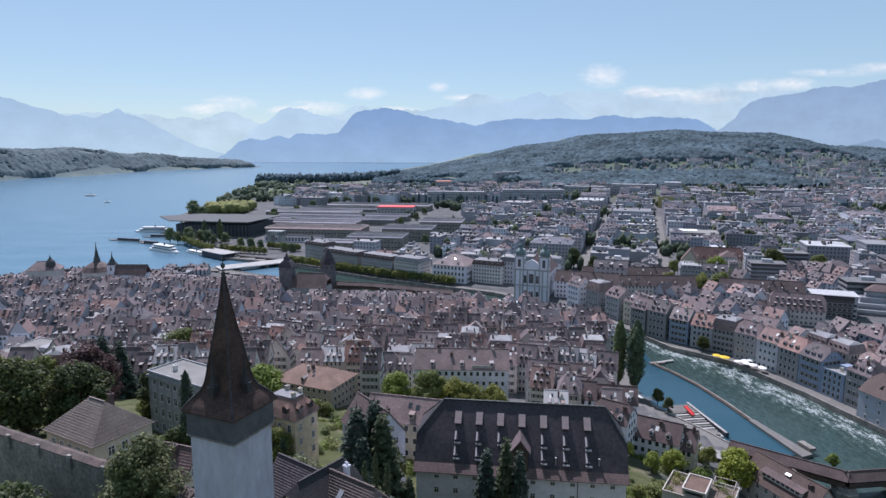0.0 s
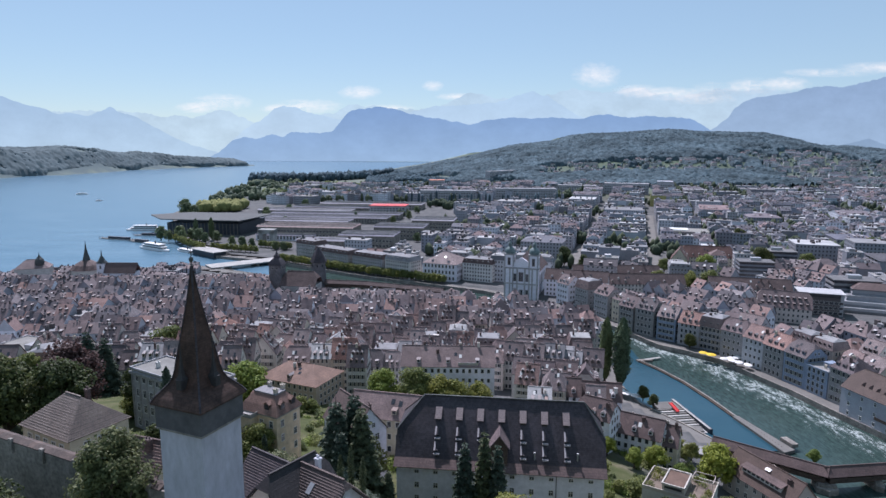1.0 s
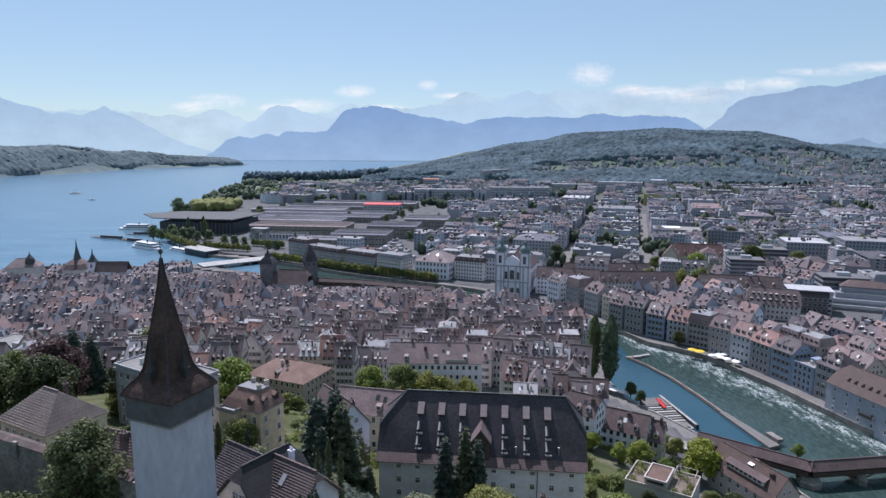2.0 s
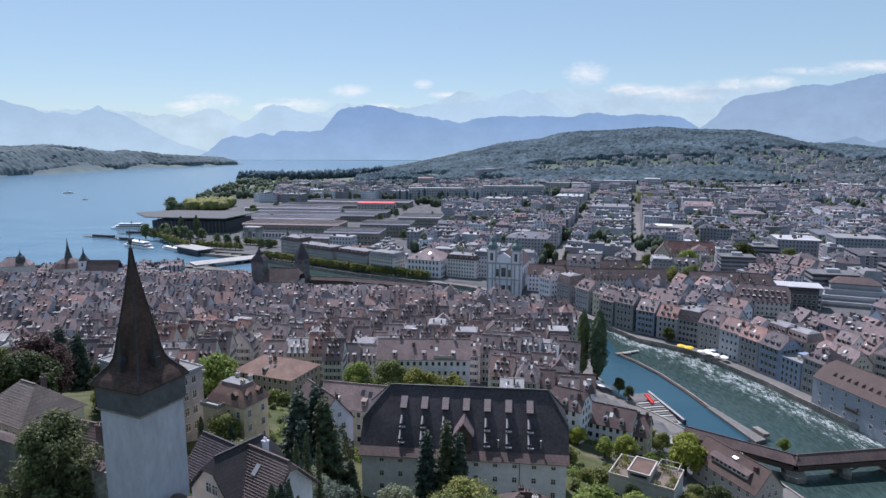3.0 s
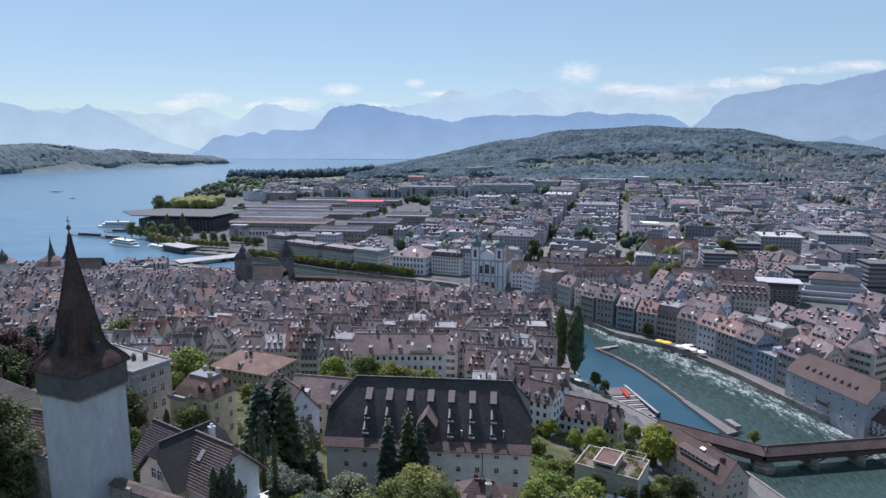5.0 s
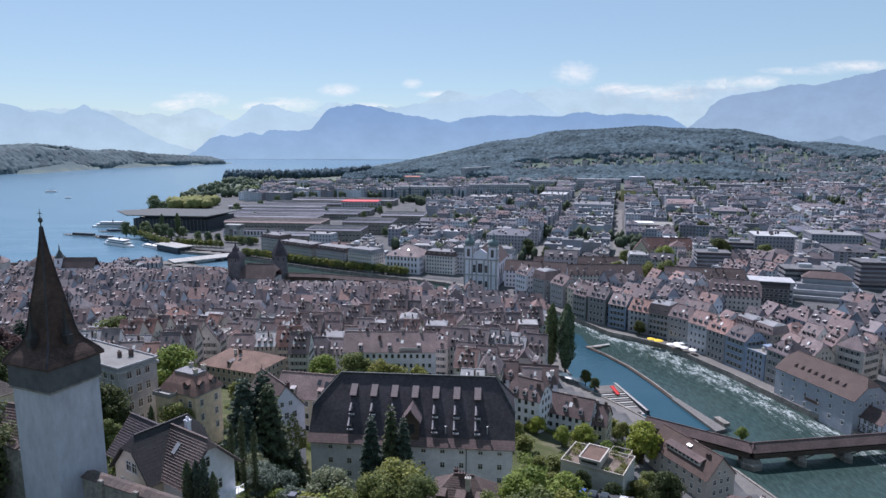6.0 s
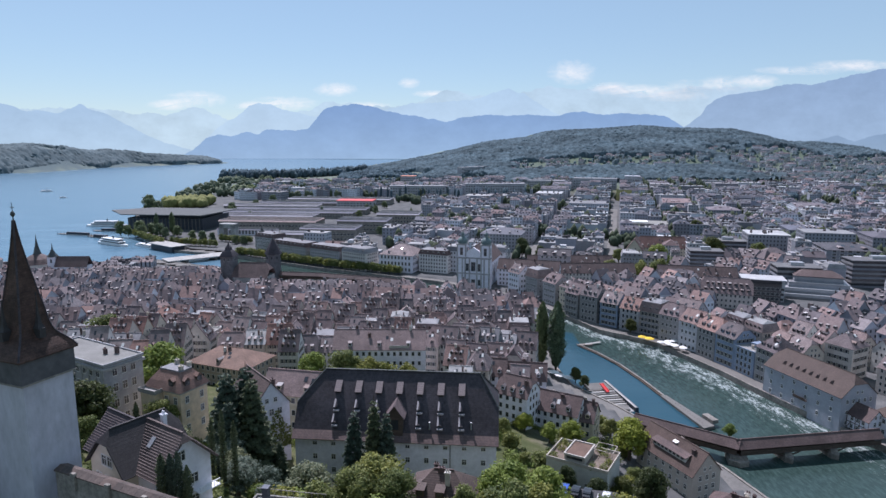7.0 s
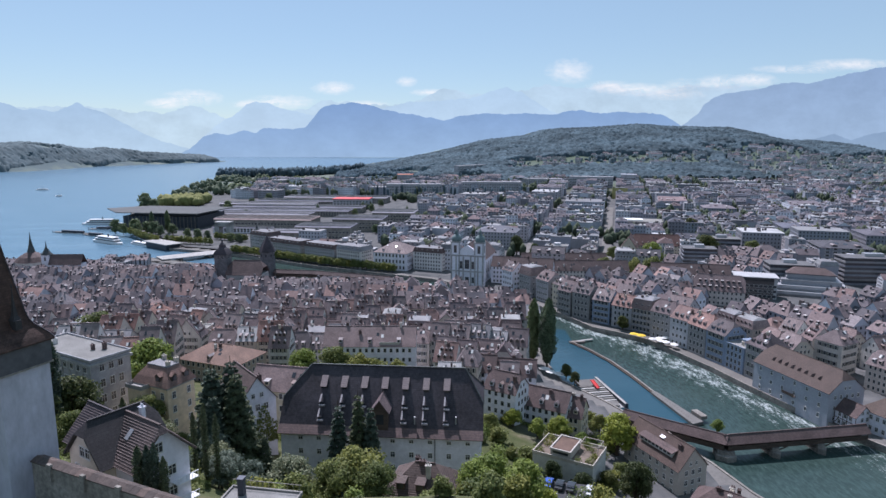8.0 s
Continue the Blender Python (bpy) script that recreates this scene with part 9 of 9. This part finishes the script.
planted(md, [(210, 468, 1.5, 40), (198, 474, 1.2, 100), (326, 530, 1.2, 0), (343, 513, 1.2, 70), (440, 628, 1.5, 20), (178, 487, 1.1, 10), (168, 489, 0.9, 60), (320, 456, 0.8, 30), (-4, 230, 1.3, 0), (4.5, 230, 1.15, 80), (10.5, 231, 1.05, 200), (-41, 151, 0.85, 10), (-122, 290, 1.75, 30), (-110, 300, 1.2, 0), (20, 229, 0.9, 150), (-77, 205, 1.0, 20), (-66, 215, 0.9, 70), (-92, 220, 0.9, 200), (-12, 152, 0.6, 30), (50, 180, 0.5, 10), (44, 172, 0.5, 60), (203, 545, 1.0, 0), (221, 545, 0.9, 90), (338, 560, 1.3, 0), (212, 548, 0.9, 30), (364, 520, 1.0, 10), (-150, 230, 1.2, 0), (-140, 215, 1.1, 60), (-165, 225, 1.2, 100),
             (-130, 245, 1.0, 0), (-28, 108, 0.45, 0), (-22, 112, 0.5, 90), (54, 145, 0.42, 20), (88, 168, 0.5, 0), (92, 205, 0.5, 0), (-60, 128, 0.8, 0), (-75, 125, 0.9, 50), (-48, 130, 0.7, 20)])
dk_lake = broad_tree("lakeside_tree", "dark leafy tree on the lakeside square", 17, 7.5, POPLAR_LEAF, 1500, 0.9, 41, clear=0.1)
cb_ = broad_tree("copper_beech", "dark purple copper beech with a rounded crown", 19, 7.4, PURPLE_LEAF, 9000, 0.40, 6, clear=0.1)
planted(dk_lake, [(-95, 735, 0.6, 0), (-60, 735, 0.6, 60), (-20, 730, 0.7, 20), (-215, 905, 0.7, 0), (-250, 935, 0.9, 30), (-262, 985, 1.0, 80), (-240, 1040, 1.0, 10), (-225, 1100, 1.1, 50), (-60, 905, 0.7, 0), (-40, 960, 0.8, 0), (-30, 1040, 0.8, 40), (-322, 742, 1.0, 0), (-310, 735, 0.8, 50), (-300, 745, 1.1, 90), (-292, 728, 0.8, 20), (-284, 738, 0.9, 140), (-272, 730, 1.0, 60), (-262, 720, 0.7, 10), (-250, 725, 0.8, 200), (-225, 700, 0.7, 0), (-212, 695, 0.75, 80), (-200, 690, 0.6, 30), (-170, 672, 0.6, 10), (-160, 668, 0.65, 70), (-395, 1000, 1.6, 0), (-385, 985, 1.4, 60), (-370, 975, 1.3, 120)])
planted(cb_, [(-100, 172, 1.4, 0)])
sp = spire_tree("spruce", "dark green spruce with drooping branches", 20, 3.9, NEEDLES, 9000, 0.40, 7)
planted(sp, [(-17.5, 129, 1.4, 0), (-14, 131.5, 1.36, 60), (-12, 127.5, 1.28, 130), (-16, 124.5, 1.0, 210), (-2.4, 112, 0.4, 0), (-120, 218, 1.3, 0), (-115.5, 221, 1.25, 50), (-6.5, 128, 0.62, 200), (-20, 134, 0.8, 10)])
sq = spire_tree("spruce", "slim grey-green spruce before the storehouse wall", 20, 2.5, NEEDLES, 6500, 0.36, 17)
planted(sq, [(9.9, 127, 1.36, 20), (14.2, 128, 1.32, 80), (17.0, 127, 1.25, 140)])
cy = spire_tree("cypress", "slim dark columnar cypress", 11, 0.66, NEEDLES, 3000, 0.16, 8, "column")
planted(cy, [(-9.6, 75.2, 1.02, 0), (-8.5, 75.3, 0.92, 40), (-7.4, 75.0, 1.0, 80), (-6.2, 74.8, 0.88, 120),  (-59.7, 144, 2.2, 0), (-45, 146, 1.1, 30), (-38.5, 148, 1.0, 90)])
ns = spire_tree("cypress", "very slim tall dark cypress in the garden", 14.5, 0.55, NEEDLES, 2200, 0.15, 18, "column")
planted(ns, [(-12.8, 104, 1.0, 0), (-10.9, 104, 1.04, 60), (-8.9, 104, 1.02, 10)])
po = spire_tree("poplar", "tall dark columnar poplar by the basin", 36, 3.5, POPLAR_LEAF, 12000, 0.45, 9, "poplar")
planted(po, [(88.6, 279, 1.0, 0), (83.2, 286, 0.84, 50), (-284, 752, 0.7, 20), (-262, 742, 0.8, 70)])
gr2 = random.Random(5)
bush = broad_tree("garden_bush", "rounded leafy garden bush", 3.6, 2.4, LEAF, 2200, 0.24, 10, clear=0.02)
bs = []
while len(bs) < 190:
    x, y = gr2.uniform(-130, 96), gr2.uniform(64, 215)
    if all((x - a) ** 2 + (y - b) ** 2 > (c * 0.72) ** 2 for a, b, c in TAKEN[:19]) and not (44 < x < 74 and 116 < y < 139) and not (-4 < x < 43 and 132 < y < 158) and on_land(np.array([x]), np.array([y]))[0] > 12 and abs(y - 76.5 + (x + 26) * 0.27) > 5 and not (abs(x + 26) < 7 and abs(y - 76) < 8):
        bs.append((x, y, gr2.uniform(0.6, 1.5), gr2.uniform(0, 360)))
bs.sort(key=lambda b: b[1])
planted(bush, bs)
# shrubs and hedges that run together on the garden slope
rng_s = np.random.default_rng(77)
C, N = [], []
tries = 0
while len(C) < 330 and tries < 6000:
    tries += 1
    x, y = rng_s.uniform(-75, 96), rng_s.uniform(78, 212)
    if (44 < x < 74 and 116 < y < 139) or (-6 < x < 43 and 131 < y < 160) or abs(y - 76.5 + (x + 26) * 0.27) < 5 or abs(roll(np.array([x]), np.array([y]), 9, 2.0)[0]) < 0.10:
        continue
    if any((x - a) ** 2 + (y - b) ** 2 < (c * 0.66) ** 2 for a, b, c in TAKEN[:19]) or on_land(np.array([x]), np.array([y]))[0] < 12:
        continue
    rad = rng_s.uniform(0.9, 2.7)
    n = int(150 * rad)
    d = rng_s.normal(0, 1, (n, 3))
    d /= np.linalg.norm(d, axis=1)[:, None]
    d[:, 2] = np.abs(d[:, 2])
    C.append(np.array([x, y, ground_at(x, y) - 0.2]) + d * rad * rng_s.uniform(0.45, 1.12, (n, 1)) * np.array([1, rng_s.uniform(0.7, 1.3), rng_s.uniform(0.7, 1.5)]))
    N.append(d + np.array([0, 0, 0.4]))
third = len(C) // 3
for i, (mat_, label) in enumerate(((LEAF, "mixed green shrubs and hedges on the garden slope"), (LIME_LEAF, "yellow-green shrubs on the garden slope"), (leaf_material("shade_leaves", (0.05, 0.075, 0.03), (0.13, 0.17, 0.065)), "dark green shrubs and hedges on the garden slope"))):
    v, f = leaf_quads(np.concatenate(C[i * third:(i + 1) * third]), np.concatenate(N[i * third:(i + 1) * third]), 0.3, rng_s)
    me = Shape().add(v, f).mesh("garden_shrubs", [mat_])
    tagged(new("garden_shrubs", me), label, "shrubs", kind="stuff")
# clipped trees along the quays
ql = []
for a, b, n in (((-148, 603), (-57, 540), 26), ((-55, 538), (12, 502), 18), ((-235, 668), (-180, 650), 10), ((-300, 730), (-240, 660), 14), ((-190, 690), (-150, 670), 8)):
    for i in range(n):
        ql.append((a[0] + (b[0] - a[0]) * i / n, a[1] + (b[1] - a[1]) * i / n, 1.0, i * 50))
qt = broad_tree("quay_tree", "clipped leafy quay tree", 8.5, 4.0, LEAF, 900, 0.55, 12)
planted(qt, ql)
